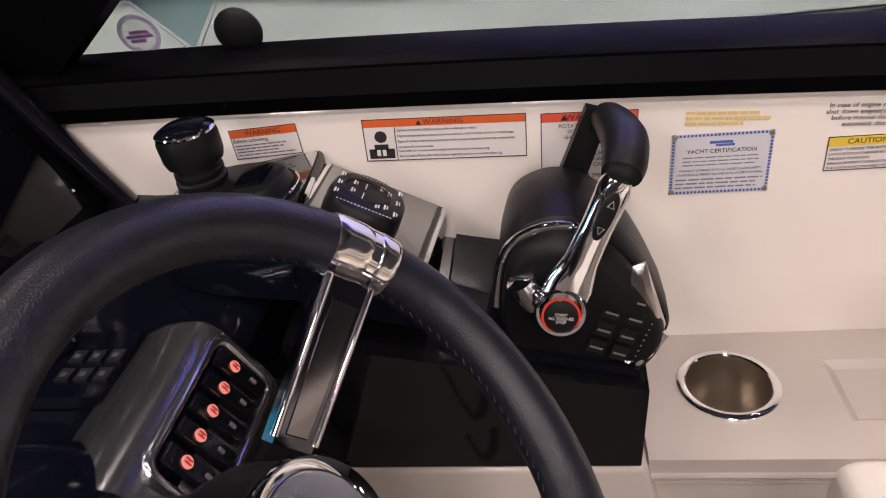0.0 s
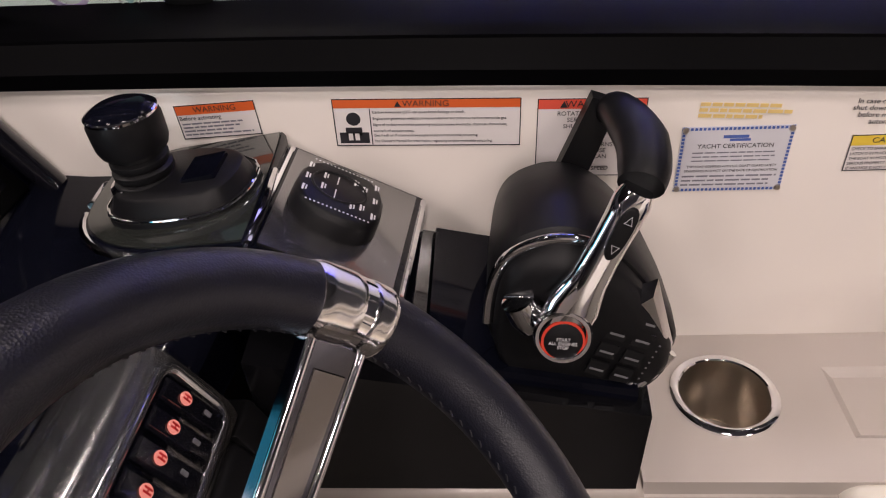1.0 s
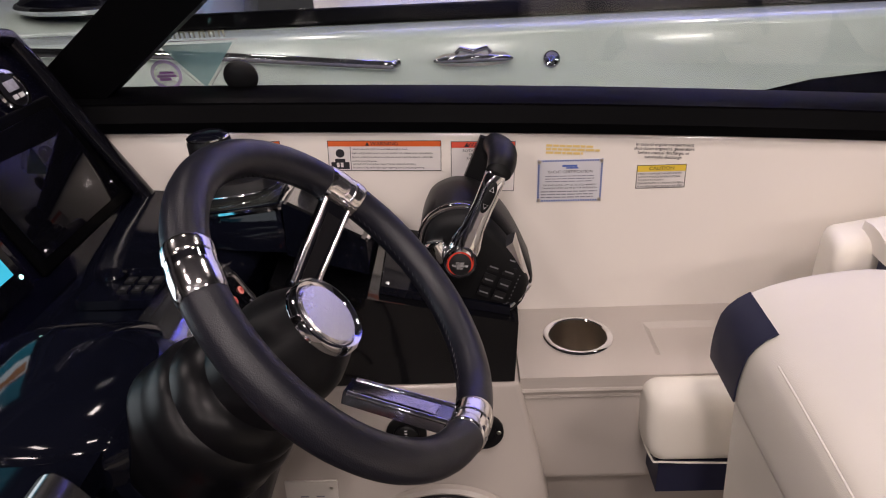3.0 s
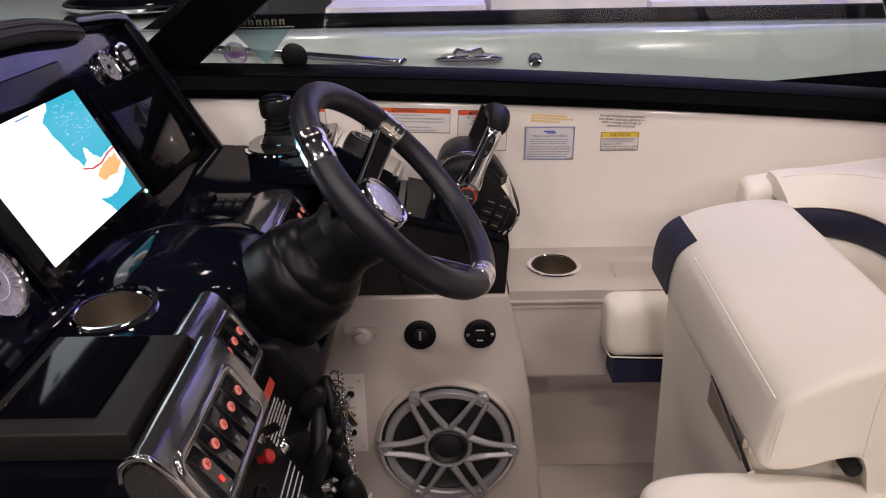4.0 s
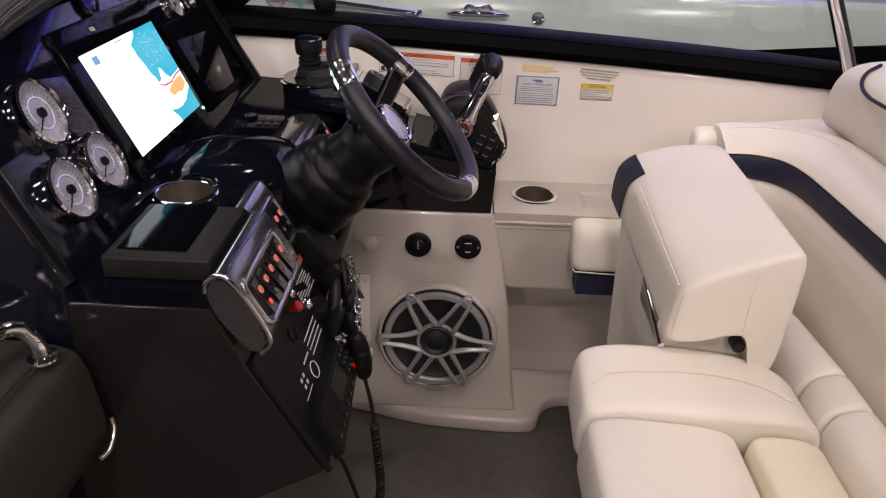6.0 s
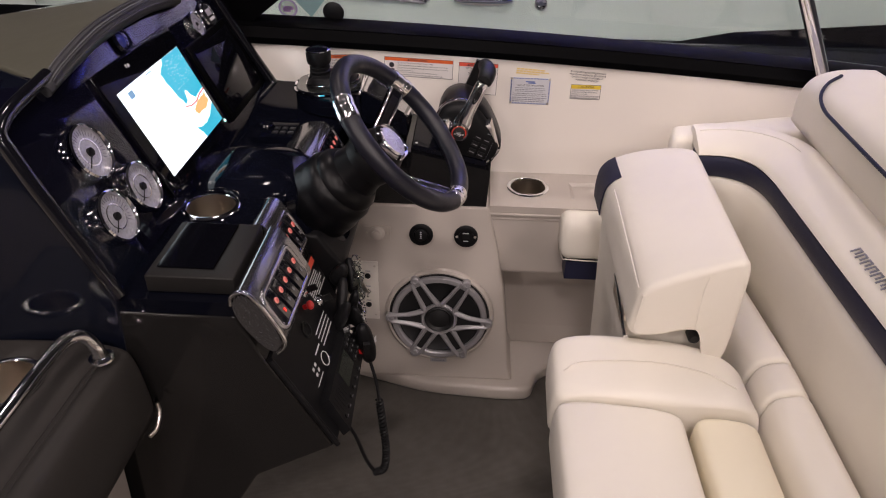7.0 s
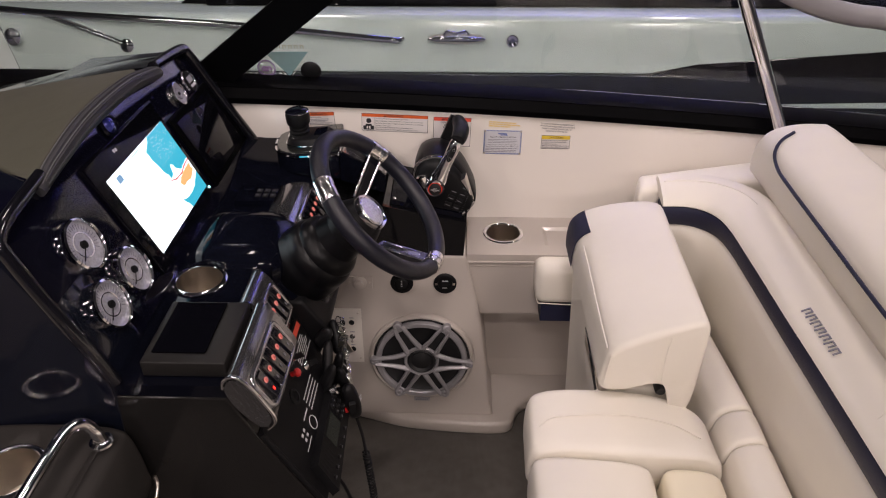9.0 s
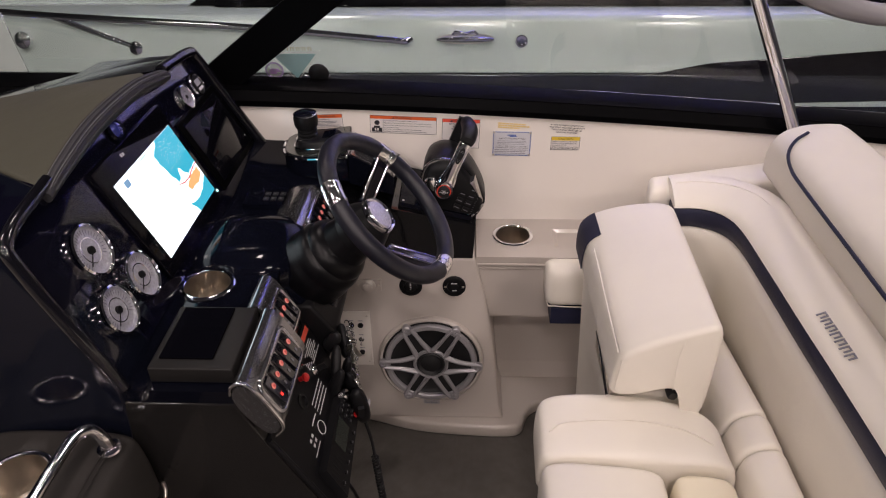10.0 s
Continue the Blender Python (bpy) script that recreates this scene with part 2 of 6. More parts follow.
def prism(outline, lift, r=0.0, seg=3):
    """An outline of 3D points pushed along the vector lift."""
    bm = bmesh.new()
    a = [bm.verts.new(p) for p in outline]
    b = [bm.verts.new(Vector(p) + Vector(lift)) for p in outline]
    n = len(a)
    bm.faces.new(a)
    bm.faces.new(b[::-1])
    for i in range(n):
        bm.faces.new((a[i], a[(i + 1) % n], b[(i + 1) % n], b[i]))
    bmesh.ops.recalc_face_normals(bm, faces=bm.faces[:])
    bevel(bm, r, seg)
    return bm


def tube(points, r, sides=12, closed=False, bm=None, flat=1.0):
    """A round bar along a line of points; r may be a list."""
    bm = bm or bmesh.new()
    pts = [Vector(p) for p in points]
    n = len(pts)
    rings = []
    up = None
    for i, p in enumerate(pts):
        a = pts[(i - 1) % n] if closed or i else p
        b = pts[(i + 1) % n] if closed or i < n - 1 else p
        d = (b - a).normalized()
        if up is None:
            up = d.orthogonal().normalized()
        up = (up - d * up.dot(d)).normalized()
        side = d.cross(up)
        rad = r[i] if isinstance(r, (list, tuple)) else r
        rings.append([bm.verts.new(p + (up * math.cos(t) + side * math.sin(t) * flat) * rad) for t in (2 * math.pi * k / sides for k in range(sides))])
    for i in range(n if closed else n - 1):
        a, b = rings[i], rings[(i + 1) % n]
        off = 0
        if closed and i == n - 1:
            off = min(range(sides), key=lambda o: (a[0].co - b[o].co).length)
        for k in range(sides):
            bm.faces.new((a[k], a[(k + 1) % sides], b[(k + 1 + off) % sides], b[(k + off) % sides]))
    if not closed:
        bm.faces.new(rings[0][::-1])
        bm.faces.new(rings[-1])
    return bm


def lathe(profile, m=None, sides=40, bm=None, arc=None):
    """(radius, height) points turned about z, then placed by m. Radius 0 closes the end."""
    bm = bm or bmesh.new()
    m = m or Matrix()
    rings = []
    for rad, h in profile:
        if rad < 1e-6:
            rings.append([bm.verts.new(m @ Vector((0, 0, h)))])
        else:
            rings.append([bm.verts.new(m @ Vector((rad * math.cos(2 * math.pi * k / sides), rad * math.sin(2 * math.pi * k / sides), h))) for k in range(sides)])
    for a, b in zip(rings, rings[1:]):
        for k in range(sides):
            j = (k + 1) % sides
            if len(a) == 1 and len(b) == 1:
                continue
            if len(a) == 1:
                bm.faces.new((a[0], b[k], b[j]))
            elif len(b) == 1:
                bm.faces.new((a[k], a[j], b[0]))
            else:
                bm.faces.new((a[k], a[j], b[j], b[k]))
    return bm


def sweep(section, rows, caps=True):
    """Section points (out, z) placed at each row (x, y, nx, ny, dz): a moulding along a line in plan."""
    bm = bmesh.new()
    rings = [[bm.verts.new((x + nx * d, y + ny * d, z + dz)) for d, z in section] for x, y, nx, ny, dz in rows]
    n = len(section)
    for a, b in zip(rings, rings[1:]):
        for k in range(n):
            bm.faces.new((a[k], a[(k + 1) % n], b[(k + 1) % n], b[k]))
    if caps:
        bm.faces.new(rings[0][::-1])
        bm.faces.new(rings[-1])
    return bm


def smooth_line(points, steps=8):
    """Points of a Catmull-Rom line through the given points."""
    P = [Vector(p) for p in points]
    P = [2 * P[0] - P[1]] + P + [2 * P[-1] - P[-2]]
    out = []
    for i in range(1, len(P) - 2):
        a, b, c, d = P[i - 1:i + 3]
        for s in range(steps):
            t = s / steps
            out.append(0.5 * ((2 * b) + (c - a) * t + (2 * a - 5 * b + 4 * c - d) * t * t + (3 * b - a - 3 * c + d) * t ** 3))
    return out + [P[-2]]


def basis(origin, xaxis, yaxis):
    """A pose whose x and y run along the given directions and whose z is their normal."""
    x = Vector(xaxis).normalized()
    z = x.cross(Vector(yaxis)).normalized()
    y = z.cross(x)
    m = Matrix((x, y, z)).transposed().to_4x4()
    m.translation = origin
    return m


def lettering(name, text, m, size, mat, parent, align="CENTER", width=1.0, depth=0.0003):
    """Raised letters in Blender's own font, turned into a mesh in the plane of m."""
    c = bpy.data.curves.new(name, "FONT")
    c.body, c.size, c.align_x, c.align_y, c.extrude = text, size, align, "CENTER", depth
    c.space_line = 0.9
    tmp = bpy.data.objects.new(name, c)
    me = bpy.data.meshes.new_from_object(tmp)
    bpy.data.objects.remove(tmp)
    me.transform(m @ Matrix.Diagonal((width, 1, 1, 1)))
    me.materials.clear()
    me.materials.append(mat)
    ob = new(name, me)
    ob.parent = parent
    ob.matrix_parent_inverse = Matrix.Translation(-Vector(parent.location if parent.type == "EMPTY" else (0, 0, 0)))
    return ob


def carve(ob, cutter_bm):
    """Sink a hollow: the cutter's volume is taken out of a finished mesh."""
    me = bpy.data.meshes.new("cutter")
    bmesh.ops.recalc_face_normals(cutter_bm, faces=cutter_bm.faces[:])
    cutter_bm.to_mesh(me), cutter_bm.free()
    tool = bpy.data.objects.new("cutter", me)
    scene.collection.objects.link(tool)
    work = bpy.data.objects.new("work", ob.data)
    scene.collection.objects.link(work)
    mod = work.modifiers.new("cut", "BOOLEAN")
    mod.operation, mod.object, mod.solver = "DIFFERENCE", tool, "EXACT"
    dg = bpy.context.evaluated_depsgraph_get()
    dg.update()
    out = bpy.data.meshes.new_from_object(work.evaluated_get(dg))
    old = ob.data
    ob.data = out
    bpy.data.objects.remove(work), bpy.data.objects.remove(tool)
    bpy.data.meshes.remove(me), bpy.data.meshes.remove(old)
    return ob


def rect_ring(outer, inner, z0, z1, r=0.004):
    """One rectangular frame (x0, x1, y0, y1) with a rectangular opening."""
    bm = bmesh.new()
    V = {}
    for nm, (x0, x1, y0, y1) in (("o", outer), ("i", inner)):
        for z in (z0, z1):
            V[nm, z] = [bm.verts.new(p) for p in ((x0, y0, z), (x1, y0, z), (x1, y1, z), (x0, y1, z))]
    for k in range(4):
        j = (k + 1) % 4
        bm.faces.new((V["o", z1][k], V["o", z1][j], V["i", z1][j], V["i", z1][k]))
        bm.faces.new((V["o", z0][j], V["o", z0][k], V["i", z0][k], V["i", z0][j]))
        bm.faces.new((V["o", z0][k], V["o", z0][j], V["o", z1][j], V["o", z1][k]))
        bm.faces.new((V["i", z0][j], V["i", z0][k], V["i", z1][k], V["i", z1][j]))
    bmesh.ops.recalc_face_normals(bm, faces=bm.faces[:])
    return bevel(bm, r, 3)


def bars(rects, m, depth=0.0004):
    """Small flat bars (x0, x1, y0, y1) in the plane of m, joined: writing too small to read."""
    bm = bmesh.new()
    for x0, x1, y0, y1 in rects:
        vs = [bm.verts.new(m @ Vector((x, y, z))) for z in (0, depth) for x, y in ((x0, y0), (x1, y0), (x1, y1), (x0, y1))]
        for f in ((4, 5, 6, 7), (0, 1, 5, 4), (1, 2, 6, 5), (2, 3, 7, 6), (3, 0, 4, 7)):
            bm.faces.new([vs[i] for i in f])
    return bm


def lines_of(x0, x1, y_top, pitch, count, height, seed=1, ragged=0.3, words=True):
    """Rows of word-like bars."""
    rnd = random.Random(seed)
    out = []
    for i in range(count):
        end = x1 - rnd.random() * ragged * (x1 - x0)
        x, y = x0, y_top - i * pitch
        while x < end:
            w = (x1 - x0) * rnd.uniform(0.06, 0.16)
            out.append((x, min(end, x + w), y - height, y))
            x += w + (x1 - x0) * 0.018
    return out


# ---- hall round the boat ----
HALL = -1.75
setting("ground", box(-14, 14, -12, 14, HALL - 0.2, HALL), material("hall_floor", (0.10, 0.10, 0.11), 0.5, vary=0.2, scale=2), "grey exhibition hall floor under the boats", "floor")
M_HALLWALL = material("hall_wall", (0.30, 0.31, 0.34), 0.8, vary=0.2, scale=1)
for nm, b in (("wall_north", (-14, 14, 14, 14.3)), ("wall_south", (-14, 14, -12.3, -12)), ("wall_west", (-14.3, -14, -12, 14)), ("wall_east", (14, 14.3, -12, 14))):
    setting(nm, box(*b, HALL, 7.2), M_HALLWALL, "dim plain exhibition hall wall", "wall")
setting("ceiling", box(-14.3, 14.3, -12.3, 14.3, 7.2, 7.4), material("hall_ceiling", (0.06, 0.06, 0.07), 0.9, vary=0.2, scale=1), "dark exhibition hall ceiling above the lamps", "ceiling")


# ---- cockpit shell ----
def sheer(x):
    """Height of the coaming's top edge, which falls towards the stern."""
    return 0.8775 - 0.042 * x - 0.022 * x * x


setting("floor", box(-1.2, 2.4, -2.0, 0.66, -0.05, 0.0), M_CARPET, "grey woven carpet on the cockpit sole", "floor")
WALL = 0.638
xs = [-1.2 + 0.1 * i for i in range(37)]
bm = bmesh.new()
cols = []
for x in xs:
    t = sheer(x)
    cols.append([bm.verts.new(p) for p in ((x, WALL, 0), (x, WALL, t - 0.012), (x, WALL + 0.004, t - 0.003), (x, WALL + 0.014, t), (x, WALL + 0.10, t), (x, WALL + 0.10, 0))])
for a, b in zip(cols, cols[1:]):
    for k in range(6):
        bm.faces.new((a[k], a[(k + 1) % 6], b[(k + 1) % 6], b[k]))
bm.faces.new(cols[0]), bm.faces.new(cols[-1])
setting("wall_starboard", bm, M_GEL, "glossy white gelcoat cockpit side of the boat", "cockpit side")
setting("wall_port", box(-1.2, 2.4, -2.1, -2.0, 0, 0.85, 0.02), M_GEL, "white gelcoat cockpit side opposite the helm", "cockpit side")
setting("wall_bow", box(-1.3, -1.2, -2.1, 0.74, 0, 0.9), M_GEL, "white gelcoat forward bulkhead", "bulkhead")
setting("wall_stern", box(2.4, 2.5, -2.1, 0.74, 0, 0.7), M_GEL, "white gelcoat aft bulkhead", "bulkhead")
setting("hull", box(-1.3, 2.5, -2.1, 0.74, HALL, -0.051), M_GEL, "white boat hull below the cockpit", "hull")

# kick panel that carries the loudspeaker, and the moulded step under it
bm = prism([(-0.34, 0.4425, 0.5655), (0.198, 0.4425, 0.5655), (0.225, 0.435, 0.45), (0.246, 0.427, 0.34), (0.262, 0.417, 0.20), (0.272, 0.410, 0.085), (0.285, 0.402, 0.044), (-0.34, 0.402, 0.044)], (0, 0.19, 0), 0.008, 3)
setting("panel_kick", bm, M_LINERSHADE, "moulded white gelcoat kick panel below the helm", "panel")
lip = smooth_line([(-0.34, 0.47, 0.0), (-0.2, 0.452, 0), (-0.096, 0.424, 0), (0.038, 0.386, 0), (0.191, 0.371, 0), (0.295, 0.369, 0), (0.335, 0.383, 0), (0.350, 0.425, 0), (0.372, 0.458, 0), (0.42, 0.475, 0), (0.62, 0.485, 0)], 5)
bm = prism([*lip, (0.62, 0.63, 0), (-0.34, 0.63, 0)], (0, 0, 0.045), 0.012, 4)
setting("step", bm, M_LINERSHADE, "moulded white gelcoat foot step with rounded lip", "step")
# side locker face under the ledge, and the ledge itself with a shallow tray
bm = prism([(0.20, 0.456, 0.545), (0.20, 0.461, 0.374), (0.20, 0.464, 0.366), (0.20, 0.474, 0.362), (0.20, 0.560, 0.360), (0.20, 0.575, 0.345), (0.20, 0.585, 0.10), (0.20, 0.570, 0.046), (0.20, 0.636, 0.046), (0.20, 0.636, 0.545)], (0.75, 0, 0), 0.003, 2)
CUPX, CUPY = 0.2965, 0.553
carve(setting("panel_side", bm, M_LINERSHADE, "white gelcoat locker side under the ledge", "panel"), lathe([(0, 0.44), (0.0465, 0.44), (0.0465, 0.60), (0, 0.60)], Matrix.Translation((CUPX, CUPY, 0)), 32))


def slab_with_hole(x0, x1, y0, y1, z0, z1, cx, cy, r, edge=0.01):
    """A slab with a round hole through it."""
    bm = bmesh.new()
    angles = sorted([2 * math.pi * k / 48 + 0.003 for k in range(48)] + [math.atan2(y - cy, x - cx) % (2 * math.pi) for x in (x0, x1) for y in (y0, y1)])
    n = len(angles)
    top, bot = [], []
    for z, store in ((z1, top), (z0, bot)):
        inner, outer = [], []
        for a in angles:
            c, s = math.cos(a), math.sin(a)
            inner.append(bm.verts.new((cx + r * c, cy + r * s, z)))
            lim = min([v for v in ((x1 - cx) / c if c > 1e-6 else 9, (x0 - cx) / c if c < -1e-6 else 9, (y1 - cy) / s if s > 1e-6 else 9, (y0 - cy) / s if s < -1e-6 else 9)])
            outer.append(bm.verts.new((cx + lim * c, cy + lim * s, z)))
        store.extend((inner, outer))
    for k in range(n):
        j = (k + 1) % n
        bm.faces.new((top[0][k], top[1][k], top[1][j], top[0][j]))
        bm.faces.new((bot[0][j], bot[1][j], bot[1][k], bot[0][k]))
        bm.faces.new((top[1][k], bot[1][k], bot[1][j], top[1][j]))
        bm.faces.new((bot[0][k], top[0][k], top[0][j], bot[0][j]))
    return bm


ledge = setting("ledge", slab_with_hole(0.2005, 0.62, 0.452, 0.6375, 0.5455, 0.5655, CUPX, CUPY, 0.0465), M_LINERSHADE, "moulded white gelcoat side ledge holding a cup holder", "ledge", angle=25)
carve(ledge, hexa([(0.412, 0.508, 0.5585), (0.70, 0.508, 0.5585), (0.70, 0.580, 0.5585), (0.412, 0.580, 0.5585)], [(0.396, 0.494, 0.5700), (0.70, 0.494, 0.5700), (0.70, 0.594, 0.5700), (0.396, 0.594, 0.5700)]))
setting("trim_lower", tube([(0.20, 0.4572, 0.5285), (0.62, 0.4572, 0.5285)], 0.0032, 8), M_LINERSHADE, "second rounded bead under the white ledge", "trim")
setting("trim", tube([(0.20, 0.4525, 0.543), (0.62, 0.4525, 0.543)], 0.004, 8), M_LINERSHADE, "rounded lip under the white ledge", "trim")


def cup_holder(cx, cy, z, r, depth, m=None, name="cup_holder", label="brushed stainless steel cup holder sunk in the white ledge"):
    t = thing(name, (cx, cy, z), label, "cup holder", "cup holders")
    m = m or Matrix.Translation((cx, cy, z))
    part("rim", lathe([(r * 0.90, -0.004), (r * 0.90, 0.002), (r * 0.93, 0.0035), (r * 1.03, 0.0035), (r * 1.09, 0.0015), (r * 1.10, -0.001)], m), M_CHROME, t, "polished rolled rim")
    part("cup", lathe([(r * 0.90, 0.002), (r * 0.88, -depth * 0.6), (r * 0.84, -depth * 0.94), (r * 0.78, -depth), (r * 0.2, -depth - 0.001), (0, -depth - 0.001)], m), M_STEEL, t, "brushed steel cup")
    part("drain", lathe([(r * 0.14, -depth), (r * 0.10, -depth + 0.001), (0, -depth + 0.0005)], m, 20), M_SATIN, t)
    return t


cup_holder(CUPX, CUPY, 0.5665, 0.0485, 0.085)

# ---- windshield: black rail, leaning post, side glass ----
rail_section = [(-0.008, -0.002), (-0.012, 0.014), (0.002, 0.036), (0.002, 0.039), (0.008, 0.041), (0.018, 0.0455), (0.070, 0.048), (0.090, 0.035), (0.090, -0.002)]
bm = sweep(rail_section, [(x, WALL, 0, 1, sheer(x) + 0.003) for x in xs])
setting("windshield_rail", bm, M_DARKRAIL, "black windshield base rail on the coaming", "windshield frame", angle=30)
glass = bmesh.new()


def glass_y(z):
    return 0.708 - 0.2 * (z - 0.94)


gx = [-0.95, -0.5, 0.0, 0.5, 1.0, 1.5]
lo0 = [glass.verts.new((x, glass_y(sheer(x) + 0.048), sheer(x) + 0.048)) for x in gx]
hi0 = [glass.verts.new((x, glass_y(1.42), 1.42)) for x in gx]
lo1 = [glass.verts.new((x, glass_y(sheer(x) + 0.048) + 0.005, sheer(x) + 0.048)) for x in gx]
hi1 = [glass.verts.new((x, glass_y(1.42) + 0.005, 1.42)) for x in gx]
for i in range(len(gx) - 1):
    glass.faces.new((lo0[i], lo0[i + 1], hi0[i + 1], hi0[i]))
    glass.faces.new((lo1[i + 1], lo1[i], hi1[i], hi1[i + 1]))
    glass.faces.new((hi0[i], hi0[i + 1], hi1[i + 1], hi1[i]))
    glass.faces.new((lo0[i + 1], lo0[i], lo1[i], lo1[i + 1]))
glass.faces.new((lo0[0], hi0[0], hi1[0], lo1[0])), glass.faces.new((hi0[-1], lo0[-1], lo1[-1], hi1[-1]))
g = setting("window_1", glass, M_GLASS, "clear side windshield glass above the black rail", "window", smooth=False)
g.visible_shadow = False
p0, p1 = Vector((-0.62, 0.69, 0.815)), Vector((0.28, 0.60, 1.492))
d = (p1 - p0).normalized()
n = Vector((0, 1, 0)) - d * d.y
w = d.cross(n.normalized()).normalized()
pm = Matrix((d, w, n.normalized())).transposed().to_4x4()
pm.translation = p0
setting("windshield_post", box(0, (p1 - p0).length, -0.042, 0.042, -0.018, 0.018, 0.008, 3, pm), M_DARKRAIL, "black slanting windshield post", "windshield frame")
# chrome stay that props the windshield's aft end
st = thing("windshield_stay", (1.02, 0.65, 0.83), "polished stainless stay propping the windshield", "stay")
part("bar", tube([(0.997, 0.605, 0.79), (0.905, 0.602, 0.972), (0.62, 0.595, 1.53)], 0.0155, 20), M_CHROME, st)
part("foot", box(0.975, 1.02, 0.600, 0.6375, 0.770, 0.805, 0.006, 3), M_CHROME, st)


# ---- helm console ----
SL = 0.46
DN = Vector((0.147, 0, 0.068)).normalized()


def dash(y, z, out=0.0):
    """A point on the sloping instrument panel at y, z, lifted by out."""
    return Vector((-0.385 - SL * (z - 0.8265), y, z)) + DN * out


DM = lambda y, z, out=0.0: basis(dash(y, z, out), (0, 1, 0), (-SL, 0, 1))

hood = thing("helm_dash", (-0.5, 0.2, 0.0), "glossy blue-black helm dash with a sloping instrument panel", "dashboard")
outline = [(-0.235, 0.772), (-0.222, 1.00), (-0.205, 1.03), (-0.06, 1.045), (0.41, 1.049), (0.60, 1.035), (0.616, 1.02), (0.634, 0.90), (0.636, 0.772)]
bm = prism([dash(y, z) for y, z in outline], (-0.22, 0, -0.02), 0.004, 2)
part("panel", bm, M_PANEL, hood)
edge = smooth_line([dash(-0.235, 0.772, 0.004), dash(-0.226, 0.98, 0.006), dash(-0.20, 1.028, 0.006), dash(-0.06, 1.046, 0.006)], 8)
part("edge_bead", tube(edge, 0.0105, 14), M_LACQUER, hood)
edge = smooth_line([dash(0.44, 1.049, 0.004), dash(0.585, 1.038, 0.005), dash(0.612, 1.015, 0.005), dash(0.622, 0.91, 0.008), dash(0.627, 0.785, 0.018)], 8)
part("edge_bead", tube(edge, 0.0125, 14), M_LACQUER, hood)
# dash flank towards the cabin and forward body
part("flank", prism([(-0.355, -0.237, 0.772), (-0.478, -0.224, 1.02), (-0.95, -0.26, 0.98), (-0.95, -0.30, 0.55), (-0.38, -0.245, 0.55)], (0, 0.12, 0), 0.012, 3), M_NAVYGEL, hood)
COWL_IN = [(-0.487, -0.075, 1.046), (-0.592, -0.012, 1.047), (-0.80, 0.085, 1.024), (-1.15, 0.20, 0.982)]
COWL_OUT = [(-1.15, 0.27, 0.982), (-0.797, 0.35, 1.024), (-0.634, 0.387, 1.044), (-0.516, 0.416, 1.056)]
COWL_FRONT = [(-0.500, 0.40, 1.054), (-0.508, 0.29, 1.066), (-0.509, 0.20, 1.069), (-0.507, 0.117, 1.067), (-0.498, 0.02, 1.057)]
part("cowl", prism([*COWL_IN, *COWL_OUT, *COWL_FRONT], (0, 0, -0.05), 0.006, 3), M_OLIVE, hood, "padded grey vinyl cowl")
part("hood_top", prism([(-0.474, -0.212, 1.018), *COWL_IN, (-1.15, -0.32, 0.93), (-0.95, -0.27, 0.95)], (0, 0, -0.055), 0.010, 3), M_NAVYGEL, hood)
OUT_EDGE = [(-1.15, 0.42, 0.93), (-0.913, 0.52, 0.965), (-0.729, 0.600, 0.992), (-0.619, 0.612, 1.010), (-0.500, 0.612, 1.026)]
IN_EDGE = [(-1.15, 0.271, 0.980), (-0.797, 0.351, 1.022), (-0.634, 0.388, 1.042), (-0.516, 0.417, 1.054), (-0.496, 0.43, 1.052)]
bm = bmesh.new()
quads = []
for a, b in zip(IN_EDGE, OUT_EDGE):
    a, b = Vector(a), Vector(b)
    mid_p = a.lerp(b, 0.5) + Vector((0, 0, 0.006))
    quads.append([bm.verts.new(p) for p in (a, mid_p, b, b - Vector((0, -0.004, 0.05)), a - Vector((0, 0, 0.05)))])
for a, b in zip(quads, quads[1:]):
    for k in range(5):
        bm.faces.new((a[k], a[(k + 1) % 5], b[(k + 1) % 5], b[k]))
bm.faces.new(quads[0]), bm.faces.new(quads[-1])
part("outer_cowl", bm, M_LACQUER, hood, "glossy black outer cowl", angle=30)
pad = smooth_line([dash(-0.088, 1.030, 0.006), dash(-0.02, 1.043, 0.008), dash(0.117, 1.057, 0.009), dash(0.29, 1.056, 0.009), dash(0.41, 1.041, 0.007), dash(0.445, 1.034, 0.004)], 8)
PAD_R = [0.010 + 0.007 * math.sin(math.pi * i / (len(pad) - 1)) for i in range(len(pad))]
part("eyebrow_pad", tube(pad, PAD_R, 14), M_BROW, hood, "stitched charcoal vinyl brow")

# console: shelf and body
cons = thing("helm_console", (-0.28, 0.1, 0), "glossy black helm console with a flat shelf", "console")
LCX, LCY = -0.312, 0.043
part("shelf", slab_with_hole(-0.40, -0.186, -0.015, 0.11, 0.745, 0.770, LCX, LCY, 0.045), M_BLACK, cons)
part("shelf", box(-0.40, -0.186, -0.236, -0.0152, 0.745, 0.770, 0.004, 3), M_BLACK, cons)
bm = bmesh.new()
cols = []
for k in range(25):
    f = k / 24
    y = 0.1102 + (0.637 - 0.1102) * f
    top = 0.770 - 0.005 * min(1.0, f / 0.58) + 0.030 * max(0.0, (f - 0.58) / 0.42)
    xr = -0.186 + 0.056 * f
    cols.append([bm.verts.new(p) for p in ((-0.40, y, 0.70), (-0.40, y, top + 0.012), (-0.37, y, top + 0.006), (-0.32, y, top + 0.001), (-0.27, y, top), (xr - 0.03, y, top - 0.002), (xr - 0.010, y, top - 0.006), (xr, y, top - 0.018), (xr - 0.002, y, 0.70))])
